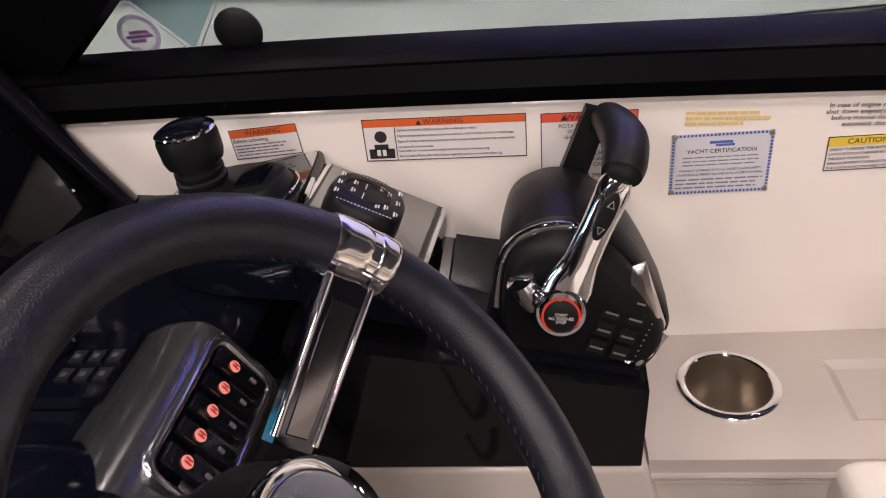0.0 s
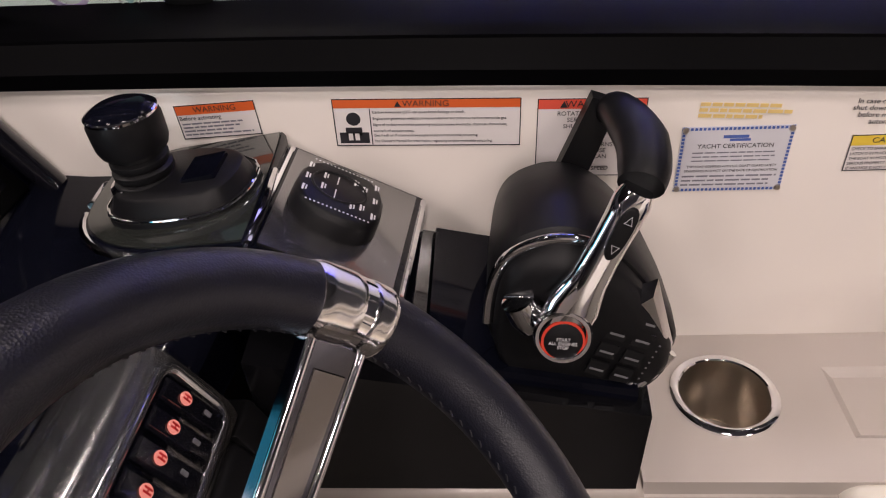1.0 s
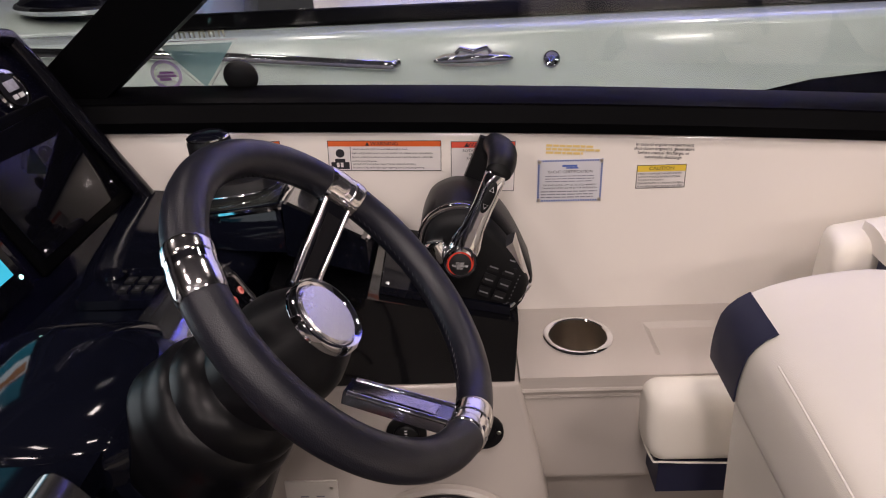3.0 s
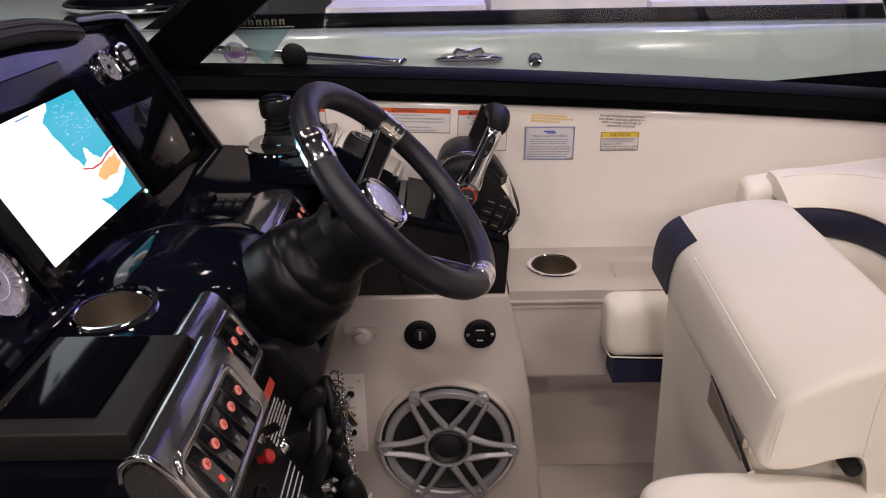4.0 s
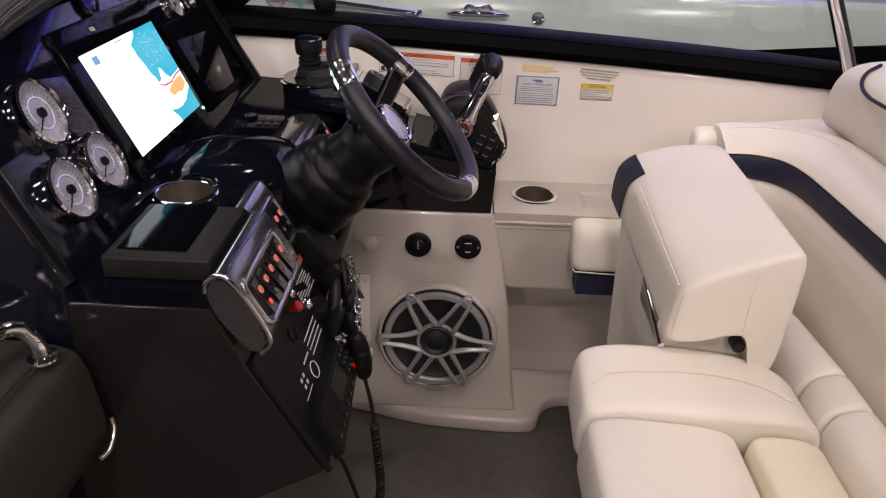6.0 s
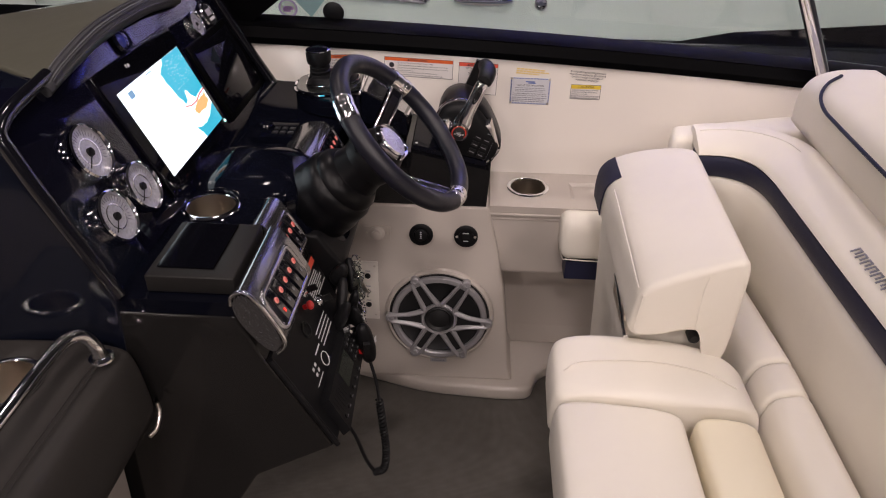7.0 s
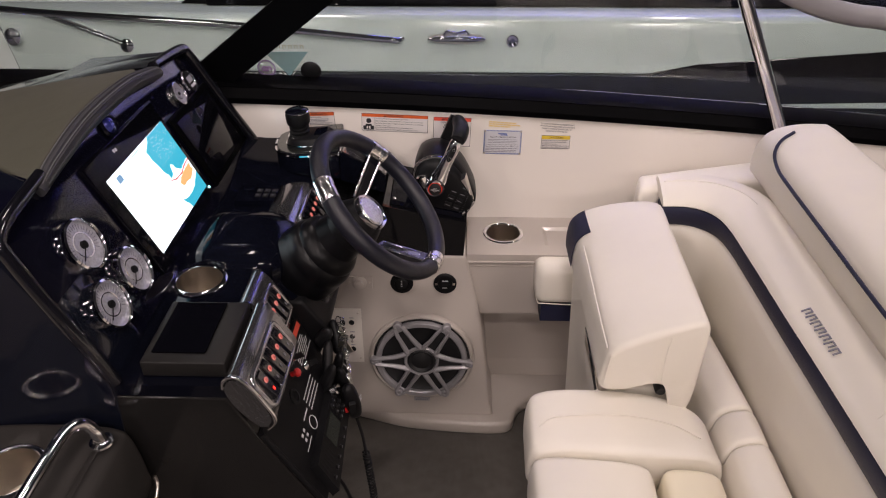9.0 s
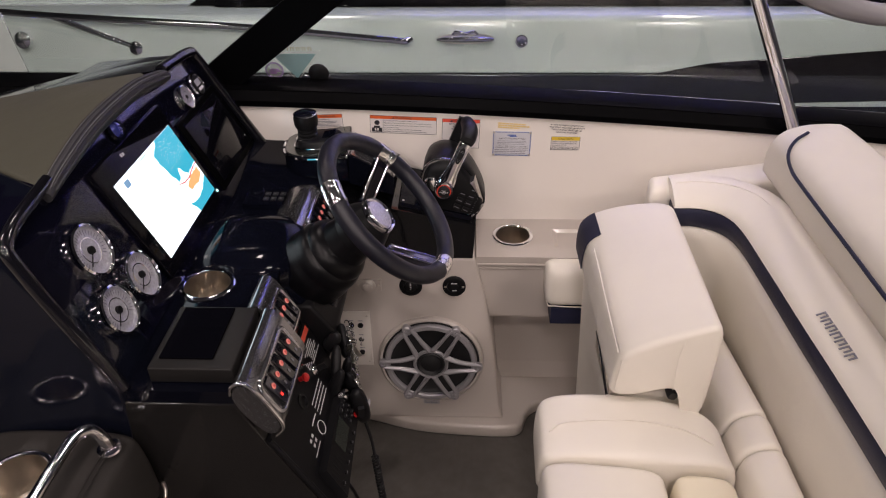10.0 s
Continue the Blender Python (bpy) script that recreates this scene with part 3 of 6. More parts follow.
for a, b in zip(cols, cols[1:]):
    for k in range(9):
        bm.faces.new((a[k], a[(k + 1) % 9], b[(k + 1) % 9], b[k]))
bm.faces.new(cols[0]), bm.faces.new(cols[-1])
part("shelf", bm, M_BLACK, cons)
side = [(-0.372, 0.7445), (-0.186, 0.7445), (-0.150, 0.655), (-0.057, 0.472), (-0.20, 0.385), (-0.33, 0.16), (-0.36, 0.0), (-0.95, 0.0), (-0.95, 0.7445)]
part("body", prism([(x, -0.236, z) for x, z in side], (0, 0.3105, 0), 0.006, 3), M_CONSOLE, cons)
part("body", prism([(x, 0.075, z) for x, z in ((-0.95, 0.698), (-0.13, 0.698), (-0.085, 0.630), (-0.090, 0.605), (-0.130, 0.500), (-0.168, 0.430), (-0.24, 0.33), (-0.34, 0.15), (-0.36, 0.0), (-0.95, 0.0))], (0, 0.3265, 0), 0.008, 3), M_SATIN, cons)
part("body", box(-0.95, -0.345, 0.402, 0.60, 0.0, 0.698, 0.01, 3), M_SATIN, cons)
part("body", prism([(x, 0.402, z) for x, z in ((-0.3445, 0.698), (-0.13, 0.698), (-0.090, 0.606), (-0.132, 0.566), (-0.3445, 0.566))], (0, 0.04, 0), 0.004, 2), M_SATIN, cons)
for ob in [o for o in cons.children if o.name.startswith("body")]:
    carve(ob, lathe([(0, -0.1), (0.0455, -0.1), (0.0455, 0.2), (0, 0.2)], Matrix.Translation((LCX, LCY, 0.76)), 32))
# swelling of the shelf round the steering column
bm = bmesh.new()
bmesh.ops.create_uvsphere(bm, u_segments=48, v_segments=28, radius=1)
for v in bm.verts:
    v.co = [math.copysign(abs(c) ** 0.62, c) for c in v.co]
bmesh.ops.transform(bm, matrix=Matrix.Translation((-0.272, 0.190, 0.735)) @ Matrix.Diagonal((0.120, 0.118, 0.060, 1)), verts=bm.verts[:])
carve(part("swelling", bm, M_BLACK, cons), lathe([(0, -0.1), (0.052, -0.1), (0.052, 0.2), (0, 0.2)], Matrix.Translation((LCX, LCY, 0.76)), 32))
cup_holder(LCX, LCY, 0.7715, 0.0475, 0.08, None, "cup_holder", "brushed stainless steel cup holder sunk in the black shelf")

# ---- steering wheel ----
WC = Vector((0.0280, 0.1598, 0.8783))
WN = Vector((0.7286, -0.0517, 0.6830)).normalized()
rim_a = Vector((-0.1577, 0.9577, 0.2408))
WX = (rim_a - WN * rim_a.dot(WN)).normalized()
WM = basis(WC, WX, WN.cross(WX))
RW = 0.1553


def on_wheel(deg, r=RW, h=0.0):
    a = radians(deg)
    return WM @ Vector((r * math.cos(a), r * math.sin(a), h))


wheel = thing("steering_wheel", WC, "black leather steering wheel with three chrome spokes", "steering wheel")
part("rim", tube([on_wheel(k * 3.75) for k in range(96)], 0.0172, 20, True), M_LEATHER, wheel, "stitched black leather rim")
stitch = bmesh.new()
for k in range(120):
    if (k % 40) not in (0, 1, 2, 38, 39):
        q0, q1 = on_wheel(k * 3.0 - 0.7, RW - 0.0163, -0.0062), on_wheel(k * 3.0 + 0.7, RW - 0.0163, -0.0040)
        tube([q0, q1], 0.0007, 5, False, stitch)
tagged(part("stitching", stitch, material("dark_thread", (0.014, 0.014, 0.019), 0.6), wheel), "", "", "", "stuff")
for c in (0, 115, -122):
    for lo, hi in ((-7.8, -2.6), (-1.2, 8.0)):
        ring = [on_wheel(c + lo + (hi - lo) * q / 8) for q in range(9)]
        part("collar", tube(ring, [0.0177, 0.0186, 0.0188, 0.0188, 0.0188, 0.0188, 0.0188, 0.0186, 0.0177], 32), M_COLLAR, wheel, "polished chrome collar")
    part("collar_band", tube([on_wheel(c - 3.3 + q * 0.7) for q in range(5)], 0.0182, 20), M_CHROME, wheel)
    a, b = on_wheel(c, RW - 0.012, -0.006), on_wheel(c, 0.062, -0.066)
    ax = (b - a).normalized()
    sm = basis(a, ax, WN.cross(ax))
    ln = (b - a).length
    part("spoke", hexa([sm @ Vector(p) for p in ((0, -0.0155, -0.007), (ln, -0.0140, -0.007), (ln, 0.0140, -0.007), (0, 0.0175, -0.007))], [sm @ Vector(p) for p in ((0.003, -0.0135, 0.0045), (ln, -0.0120, 0.0045), (ln, 0.0120, 0.0045), (0.003, 0.0155, 0.0045))], 0.0045, 4), M_SPOKE, wheel, "flat smoked-chrome spoke")
    part("spoke_inlay", hexa([sm @ Vector(p) for p in ((0.016, -0.0085, 0.004), (ln - 0.006, -0.0070, 0.004), (ln - 0.006, 0.0070, 0.004), (0.016, 0.0095, 0.004))], [sm @ Vector(p) for p in ((0.017, -0.0078, 0.0056), (ln - 0.007, -0.0063, 0.0056), (ln - 0.007, 0.0063, 0.0056), (0.017, 0.0088, 0.0056))], 0.0008, 2), M_INLAY, wheel, "smoked steel inlay")
    for s in (-1, 1):
        part("spoke_edge", tube([sm @ Vector((0.004, 0.0140 * s, 0.0040)), sm @ Vector((ln - 0.004, 0.0122 * s, 0.0040))], 0.0026, 10), M_CHROME, wheel)
HM = WM @ Matrix.Translation((0, 0, -0.034))
part("hub", lathe([(0.0, -0.066), (0.052, -0.066), (0.055, -0.050), (0.053, -0.034), (0.047, -0.020), (0.041, -0.008), (0.038, 0.0), (0.0, 0.0)], HM), M_SATIN, wheel)
part("hub_cap", lathe([(0.039, -0.001), (0.039, 0.006), (0.0365, 0.010), (0.0325, 0.009), (0.0305, 0.0065), (0.0, 0.0085)], HM), M_CHROME, wheel, "round polished hub cap")
part("hub_disc", lathe([(0.0302, 0.0070), (0.0290, 0.0088), (0.0, 0.0098)], HM), M_SATINCHROME, wheel, "satin steel hub disc")
col = thing("steering_column", WC - WN * 0.2, "ribbed black steering column boot under the wheel", "steering column")
CM = WM @ Matrix.Translation((0, 0, -0.26))
part("boot", lathe([(0, 0.0), (0.060, 0.002), (0.078, 0.010), (0.0805, 0.024), (0.0800, 0.052), (0.0770, 0.060), (0.0775, 0.066), (0.0770, 0.086), (0.0720, 0.096), (0.0700, 0.098), (0.0690, 0.110), (0.0600, 0.124), (0.0540, 0.128), (0.0500, 0.150), (0.046, 0.185), (0, 0.185)], CM), M_BOOT, col)
part("socket", lathe([(0.0, -0.06), (0.088, -0.06), (0.094, -0.01), (0.092, 0.012), (0.080, 0.016), (0.072, 0.004)], CM), M_BLACK, col, "glossy black column socket")

# ---- instruments on the sloping panel ----
def gauge(y, z, r, label, big=True, low=1.0):
    t = thing("gauge", dash(y, z), label, "gauge", "helm gauges")
    m = DM(y, z, 0.0) @ Matrix.Diagonal((1, 1, low, 1))
    part("bezel", lathe([(r * 1.02, 0.0), (r * 1.04, 0.010), (r * 1.0, 0.017), (r * 0.93, 0.019), (r * 0.88, 0.016), (r * 0.86, 0.010)], m, 48), M_CHROME, t, "polished stepped bezel")
    part("dial", lathe([(r * 0.87, 0.010), (r * 0.55, 0.0105), (0, 0.0105)], m, 40), M_DIAL if big else M_SATIN, t, "pale silver dial" if big else "")
    marks = bmesh.new()
    for k in range(26):
        a = radians(-130 + k * 10.4 + 90)
        q = m @ Matrix.Rotation(a, 4, "Z") @ Matrix.Translation((0, 0, 0.011))
        rr = 0.62 if k % 5 else 0.56
        g = bars([(r * rr, r * 0.80, -r * 0.012, r * 0.012)], q, 0.0003)
        me = bpy.data.meshes.new("t")
        g.to_mesh(me), g.free()
        marks.from_mesh(me)
        bpy.data.meshes.remove(me)
    tagged(part("dial_print", marks, M_GREYINK if big else M_MARK, t, "", False), "", "", "", "stuff")
    part("needle_cap", lathe([(r * 0.16, 0.0105), (r * 0.15, 0.015), (0, 0.016)], m, 24), M_SATIN, t)
    part("needle", bars([(-r * 0.08, r * 0.7, -r * 0.02, r * 0.02)], m @ Matrix.Rotation(radians(215), 4, "Z") @ Matrix.Translation((0, 0, 0.0145)), 0.0008), M_SATIN, t, "", False)
    part("inner_ring", lathe([(r * 0.50, 0.0106), (r * 0.50, 0.0118), (r * 0.46, 0.0118), (r * 0.46, 0.0106)], m, 40), M_CHROME, t)
    return t


gauge(-0.096, 0.936, 0.0445, "round chrome-rimmed gauge with a pale silver dial")
gauge(-0.041, 0.850, 0.0425, "round chrome-rimmed gauge with a pale silver dial")
gauge(-0.139, 0.849, 0.0425, "round chrome-rimmed gauge with a pale silver dial")
gauge(0.463, 0.979, 0.0265, "small chrome-rimmed gauge high on the dash", True, 0.5)
sg = thing("digital_gauge", dash(0.541, 0.979), "small chrome-rimmed digital gauge with a grey display", "gauge", "helm gauges")
m = DM(0.541, 0.979)
part("bezel", lathe([(0.029, 0.0), (0.030, 0.004), (0.028, 0.007), (0.0235, 0.007), (0.022, 0.005)], m, 40), M_CHROME, sg)
part("face", lathe([(0.0225, 0.006), (0, 0.0065)], m, 32), M_SATIN, sg)
part("display", bars([(-0.012, 0.012, -0.002, 0.012)], m @ Matrix.Translation((0, 0, 0.007)), 0.001), M_DIAL, sg, "grey liquid-crystal display", False)
part("button", bars([(-0.011, -0.003, -0.013, -0.007), (0.002, 0.011, -0.013, -0.007)], m @ Matrix.Translation((0, 0, 0.007)), 0.002), M_MARK, sg, "", False)
cp = thing("compass_light", dash(0.171, 1.033), "round black dash port, lens coloured with a blue reflection", "instrument")
m = DM(0.171, 1.030)
part("bezel", lathe([(0.025, 0.0), (0.026, 0.006), (0.023, 0.010), (0.018, 0.009), (0.017, 0.005)], m, 36), M_BLACK, cp)
# the blue reflection on this black port is put into the lens colour
part("lens", lathe([(0.0165, 0.006), (0.012, 0.012), (0.006, 0.0145), (0, 0.015)], m, 32), material("blue_sheen_lens", (0.05, 0.06, 0.35), 0.08, metal=0.6, coat=1.0), cp, "domed lens, blue reflection put into its colour")

# chart plotter, lit
mf = thing("chart_plotter", dash(0.185, 0.9), "lit chart plotter with a black glass bezel", "display")
part("housing", prism([dash(0.020, 0.797), dash(0.336, 0.797), dash(0.336, 1.012), dash(0.020, 1.012)], DN * 0.010, 0.004, 3), M_SCREEN_OFF, mf)
SY, SZ, SW, SH = 0.053, 0.9715, 0.266, 0.150


def scr(u, v, lift):
    return dash(SY + SW * u, SZ - SH * v, lift)


def screen_patch(name, pts, mat, lift):
    bm = bmesh.new()
    bm.faces.new([bm.verts.new(scr(u, v, lift)) for u, v in pts])
    bmesh.ops.recalc_face_normals(bm, faces=bm.faces[:])
    bmesh.ops.solidify(bm, geom=bm.faces[:], thickness=0.0004)
    return part(name, bm, mat, mf, "", False)


def ragged(pts, seed, amp=0.018, steps=5):
    rnd = random.Random(seed)
    out = []
    for (a, b), (c, d) in zip(pts, pts[1:] + pts[:1]):
        for s in range(steps):
            t = s / steps
            inner = 0.001 < a + (c - a) * t < 0.999 and 0.001 < b + (d - b) * t < 0.999
            k = amp if inner and s else 0
            out.append((a + (c - a) * t + rnd.uniform(-k, k), b + (d - b) * t + rnd.uniform(-k, k)))
    return out


screen_patch("screen", [(0, 0), (1, 0), (1, 1), (0, 1)], M_SCREEN_W, 0.0108)
screen_patch("chart_water", ragged([(0.575, 0.12), (0.66, 0.06), (0.70, 0.0), (1, 0), (1, 0.55), (0.90, 0.56), (0.82, 0.58), (0.78, 0.50), (0.74, 0.43), (0.71, 0.53), (0.65, 0.56), (0.61, 0.40)], 3, 0.010), M_SCREEN_C, 0.0114)
screen_patch("chart_water", ragged([(0.60, 0.84), (0.70, 0.88), (0.84, 0.86), (1, 0.76), (1, 1), (0.66, 1.0)], 4, 0.008), M_SCREEN_C, 0.0114)
screen_patch("sonar_return", ragged([(0.70, 0.66), (0.80, 0.63), (0.97, 0.60), (0.985, 0.70), (0.86, 0.76), (0.72, 0.74)], 5, 0.012), M_SCREEN_O, 0.0118)
screen_patch("sonar_line", [(0.62, 0.56), (0.70, 0.60), (0.80, 0.605), (0.90, 0.57), (1.0, 0.555), (1.0, 0.575), (0.90, 0.59), (0.80, 0.625), (0.70, 0.62), (0.62, 0.575)], M_SCREEN_R, 0.0120)
screen_patch("screen_icon", [(0.10, 0.05), (0.17, 0.05), (0.17, 0.13), (0.10, 0.13)], M_SCREEN_D, 0.0114)
screen_patch("screen_icon", [(0.40, 0.02), (0.52, 0.02), (0.52, 0.035), (0.40, 0.035)], M_SCREEN_D, 0.0116)
rnd = random.Random(8)
specks = []
for k in range(90):
    u, v = rnd.uniform(0.66, 0.98), rnd.uniform(0.05, 0.42)
    specks.append((SW * u, SW * u + rnd.uniform(0.001, 0.005), -SH * v - 0.0007, -SH * v))
part("chart_detail", bars(specks, basis(scr(0, 0, 0.0119), (0, 1, 0), (-SL, 0, 1)), 0.0002), glow("screen_pale_blue", (0.55, 0.85, 0.98), 1.1), mf, "", False)
part("maker_mark", bars([(-0.006, -0.001, -0.002, 0.004), (0.001, 0.007, -0.003, 0.003)], DM(0.130, 0.995, 0.0104), 0.0004), M_MARK, mf, "small white maker's mark", False)
part("power_light", lathe([(0.003, 0), (0.002, 0.0015), (0, 0.002)], DM(0.327, 0.815, 0.010), 12), glow("cyan_led", (0.5, 1.0, 0.9), 4), mf, "tiny cyan light")
# second display, switched off
m2 = thing("dark_display", dash(0.487, 0.88), "switched-off dark glass display beside the plotter", "display")
part("frame", prism([dash(0.362, 0.797), dash(0.614, 0.797), dash(0.596, 0.958), dash(0.360, 0.958)], DN * 0.008, 0.004, 3), M_DARKRAIL, m2)
part("glass", prism([dash(0.378, 0.812, 0.0082), dash(0.592, 0.812, 0.0082), dash(0.580, 0.945, 0.0082), dash(0.374, 0.945, 0.0082)], DN * 0.002, 0.001, 2), M_SCREEN_OFF, m2)
part("screw", lathe([(0.003, 0), (0.002, 0.001), (0, 0.001)], DM(0.585, 0.83, 0.0105), 12), M_CHROME, m2)
for q in range(4):
    part("button", lathe([(0.004, 0.0), (0.0035, 0.002), (0, 0.0025)], DM(0.624 - 0.004 * q, 0.86 + 0.033 * q, 0.001), 14), M_CHROME, m2)
# ribbed welts along the brow
for a in (20, 55, 90, 125):
    rib = []
    for i, p in enumerate(pad[2:-2]):
        rr = PAD_R[i + 2]
        rib.append(p + DN * rr * math.cos(radians(a - 40)) + Vector((-DN.z, 0, DN.x)) * rr * math.sin(radians(a - 40)))
    part("welt", tube(rib, 0.0020, 8), M_BROW, hood)
# stitched seams on the brow
for a in (72, 142):
    seam = [p + (DN * math.cos(radians(a - 40)) + Vector((-DN.z, 0, DN.x)) * math.sin(radians(a - 40))) * (r + 0.0006) for p, r in zip(pad, PAD_R)]
    st_bm = bmesh.new()
    for a0, b0 in zip(seam[1:-1], seam[2:]):
        for f0, f1 in ((0.04, 0.28), (0.37, 0.61), (0.70, 0.94)):
            tube([a0.lerp(b0, f0), a0.lerp(b0, f1)], 0.0010, 6, False, st_bm)
    part("stitching", st_bm, material("grey_thread", (0.16, 0.16, 0.17), 0.7), hood)

# ---- shelf: rubber tray, key panel ----
tr = thing("phone_tray", (-0.27, -0.11, 0.77), "charcoal rubber tray with a black glass pad on the shelf", "tray")
part("surround", rect_ring((-0.322, -0.186, -0.218, -0.060), (-0.310, -0.224, -0.194, -0.066), 0.771, 0.801, 0.007), M_TRAY, tr, "charcoal rubber surround")
part("pad", box(-0.3102, -0.2238, -0.1942, -0.0658, 0.771, 0.8030, 0.001, 2), M_SCREEN_OFF, tr, "glossy black charging pad")
kp = thing("remote_panel", (-0.28, 0.37, 0.776), "small black control module with a knob and keys", "control panel")
part("body", box(-0.325, -0.235, 0.335, 0.415, 0.768, 0.780, 0.004, 3), M_BLACK, kp)
part("knob", lathe([(0.016, 0), (0.016, 0.004), (0.013, 0.007), (0, 0.007)], Matrix.Translation((-0.303, 0.392, 0.780)), 28), M_BLACK, kp)
for i in range(2):
    for j in range(3):
        part("key", box(-0.282 + 0.017 * j, -0.270 + 0.017 * j, 0.352 + 0.022 * i, 0.366 + 0.022 * i, 0.780, 0.7825, 0.002, 2), M_RUBBER, kp)
part("key_legend", bars([(-0.279 + 0.017 * j, -0.274 + 0.017 * j, 0.356 + 0.022 * i, 0.361 + 0.022 * i) for i in range(2) for j in range(3)], Matrix.Translation((0, 0, 0.7827)), 0.0003), M_FAINT, kp, "", False)


# ---- switch pods ----
FA, FB = Vector((-0.157, 0, 0.794)), Vector((-0.113, 0, 0.712))
FU = (FB - FA).normalized()
FN = Vector((0, 1, 0)).cross(FU).normalized()
if FN.x < 0:
    FN = -FN


def switch_pod(y0, y1, count, label, near_cap, dx=0.0, first=0.030, pitch=0.028, back=0.0, dz=0.0, crown=0.0):
    t = thing("switch_pod", (-0.16, (y0 + y1) / 2, 0.77), label, "switch panel", "switch pods")
    prof = [(-0.187 - back, 0.7705 - dz), (-0.185 - back, 0.784 - crown), (-0.176 - 0.5 * back, 0.796 - crown), (-0.163, 0.799 - crown), (-0.148, 0.784 - 0.5 * crown), (-0.120, 0.732), (-0.113, 0.716), (-0.112, 0.700), (-0.122, 0.686), (-0.140, 0.682), (-0.176, 0.735), (-0.186, 0.7705)]
    for _ in range(2):
        prof = [(a[0] * f + b[0] * (1 - f), a[1] * f + b[1] * (1 - f)) for a, b in zip(prof, prof[1:] + prof[:1]) for f in (0.78, 0.22)]
    part("shell", prism([(x + dx, y0, z + dz) for x, z in prof], (0, y1 - y0, 0)), M_GREYMETAL, t, "grey metallic shell")
    o = FA + Vector((dx, y0, dz))
    fm = basis(o, FU, Vector((0, 1, 0)))
    if fm.to_3x3().col[2].dot(FN) < 0:
        fm = basis(o, Vector((0, 1, 0)), FU)
        flip = True
    else:
        flip = False
    ln, wd = (FB - FA).length, y1 - y0
    pt = (lambda u, v, h: fm @ Vector((v, u, h))) if flip else (lambda u, v, h: fm @ Vector((u, v, h)))
    a0, a1 = first - 0.012, first + pitch * count + 0.004
    ring = []
    for cu, cv, st in ((0.073, a1 - 0.014, 0), (0.034, a1 - 0.014, 90), (0.034, a0 + 0.014, 180), (0.073, a0 + 0.014, 270)):
        for k in range(6):
            a = radians(st + k * 18)
            ring.append(pt(cu + 0.014 * math.cos(a), cv + 0.014 * math.sin(a), 0.002))
    part("chrome_frame", tube(ring, 0.0050, 12, True), M_GREYFRAME, t, "polished frame round the switches")
    bm = bmesh.new()
    bm.faces.new([bm.verts.new(p) for p in ring])
    bmesh.ops.solidify(bm, geom=bm.faces[:], thickness=0.0015)
    part("backing", bm, M_BLACK, t, "", False)
    step = pitch
    for k in range(count):
        v0 = first - 0.002 + k * step
        sw_lo = [pt(u, v, 0.003) for u, v in ((0.027, v0 + 0.003), (0.080, v0 + 0.003), (0.080, v0 + step - 0.004), (0.027, v0 + step - 0.004))]
        mid = ln / 2
        hgt = 0.006
        sw = part("rocker", hexa(sw_lo, [pt(u, v, hgt + (0.005 if u > mid else 0.0)) for u, v in ((0.029, v0 + 0.0045), (0.078, v0 + 0.0045), (0.078, v0 + step - 0.0055), (0.029, v0 + step - 0.0055))], 0.0030, 4), M_LACQUER, t)
        vc = v0 + step / 2
        o = pt(0.045, vc, 0.0080)
        ax = pt(1.0, 0, 0) - pt(0, 0, 0)
        ay = pt(0, 1.0, 0) - pt(0, 0, 0)
        nrm = pt(0, 0, 1.0) - pt(0, 0, 0)
        lm = Matrix((ax, ay, nrm)).transposed().to_4x4()
        lm.translation = o
        part("legend", lathe([(0.0052, 0), (0.0052, 0.0010), (0.0042, 0.0016), (0, 0.0018)], lm, 20), M_SWITCH, sw, "lit red legend disc", False)
        part("legend_mark", bars([(-0.0034, 0.0034, -0.0024, -0.0010), (-0.0034, 0.0034, 0.0008, 0.0022), (-0.0006, 0.0006, -0.0010, 0.0008)], lm @ Matrix.Translation((0, 0, 0.0019)), 0.0003), M_REDPLASTIC, sw, "", False)
        lm2 = lm.copy()
        lm2.translation = pt(0.065, vc, 0.0098)
        part("indicator", bars([(-0.0030, 0.0030, -0.0016, 0.0016)], lm2, 0.0012), M_REDLED if (near_cap and k == 0) else M_DIM, sw, "", False)
    if near_cap:
        cap = [(-0.184, 0.778), (-0.172, 0.791), (-0.160, 0.791), (-0.138, 0.766), (-0.122, 0.728), (-0.117, 0.706), (-0.124, 0.692), (-0.140, 0.688), (-0.172, 0.732), (-0.183, 0.760)]
        for _ in range(2):
            cap = [(a[0] * f + b[0] * (1 - f), a[1] * f + b[1] * (1 - f)) for a, b in zip(cap, cap[1:] + cap[:1]) for f in (0.75, 0.25)]
        part("end_cap", prism([(x, y0 - 0.006, z) for x, z in cap], (0, 0.007, 0)), M_CAP, t, "silver metal end cap")
        smooth_profile = [(q.x, q.z) for q in smooth_line([(-0.187, 0, 0.772), (-0.184, 0, 0.786), (-0.172, 0, 0.796), (-0.158, 0, 0.794), (-0.140, 0, 0.770), (-0.121, 0, 0.733), (-0.113, 0, 0.712), (-0.114, 0, 0.698), (-0.126, 0, 0.684)], 5)]
        part("cap_bead", tube([(x, y0 - 0.004, z) for x, z in smooth_profile], 0.0032, 10), M_CHROME, t)
    return t


switch_pod(-0.240, -0.058, 5, "grey metallic switch pod with five red-lit rockers", True, 0.0, 0.020, 0.0270)
switch_pod(-0.0545, 0.040, 3, "grey metallic switch pod with three red-lit rockers", False, -0.028, 0.016, 0.0220)
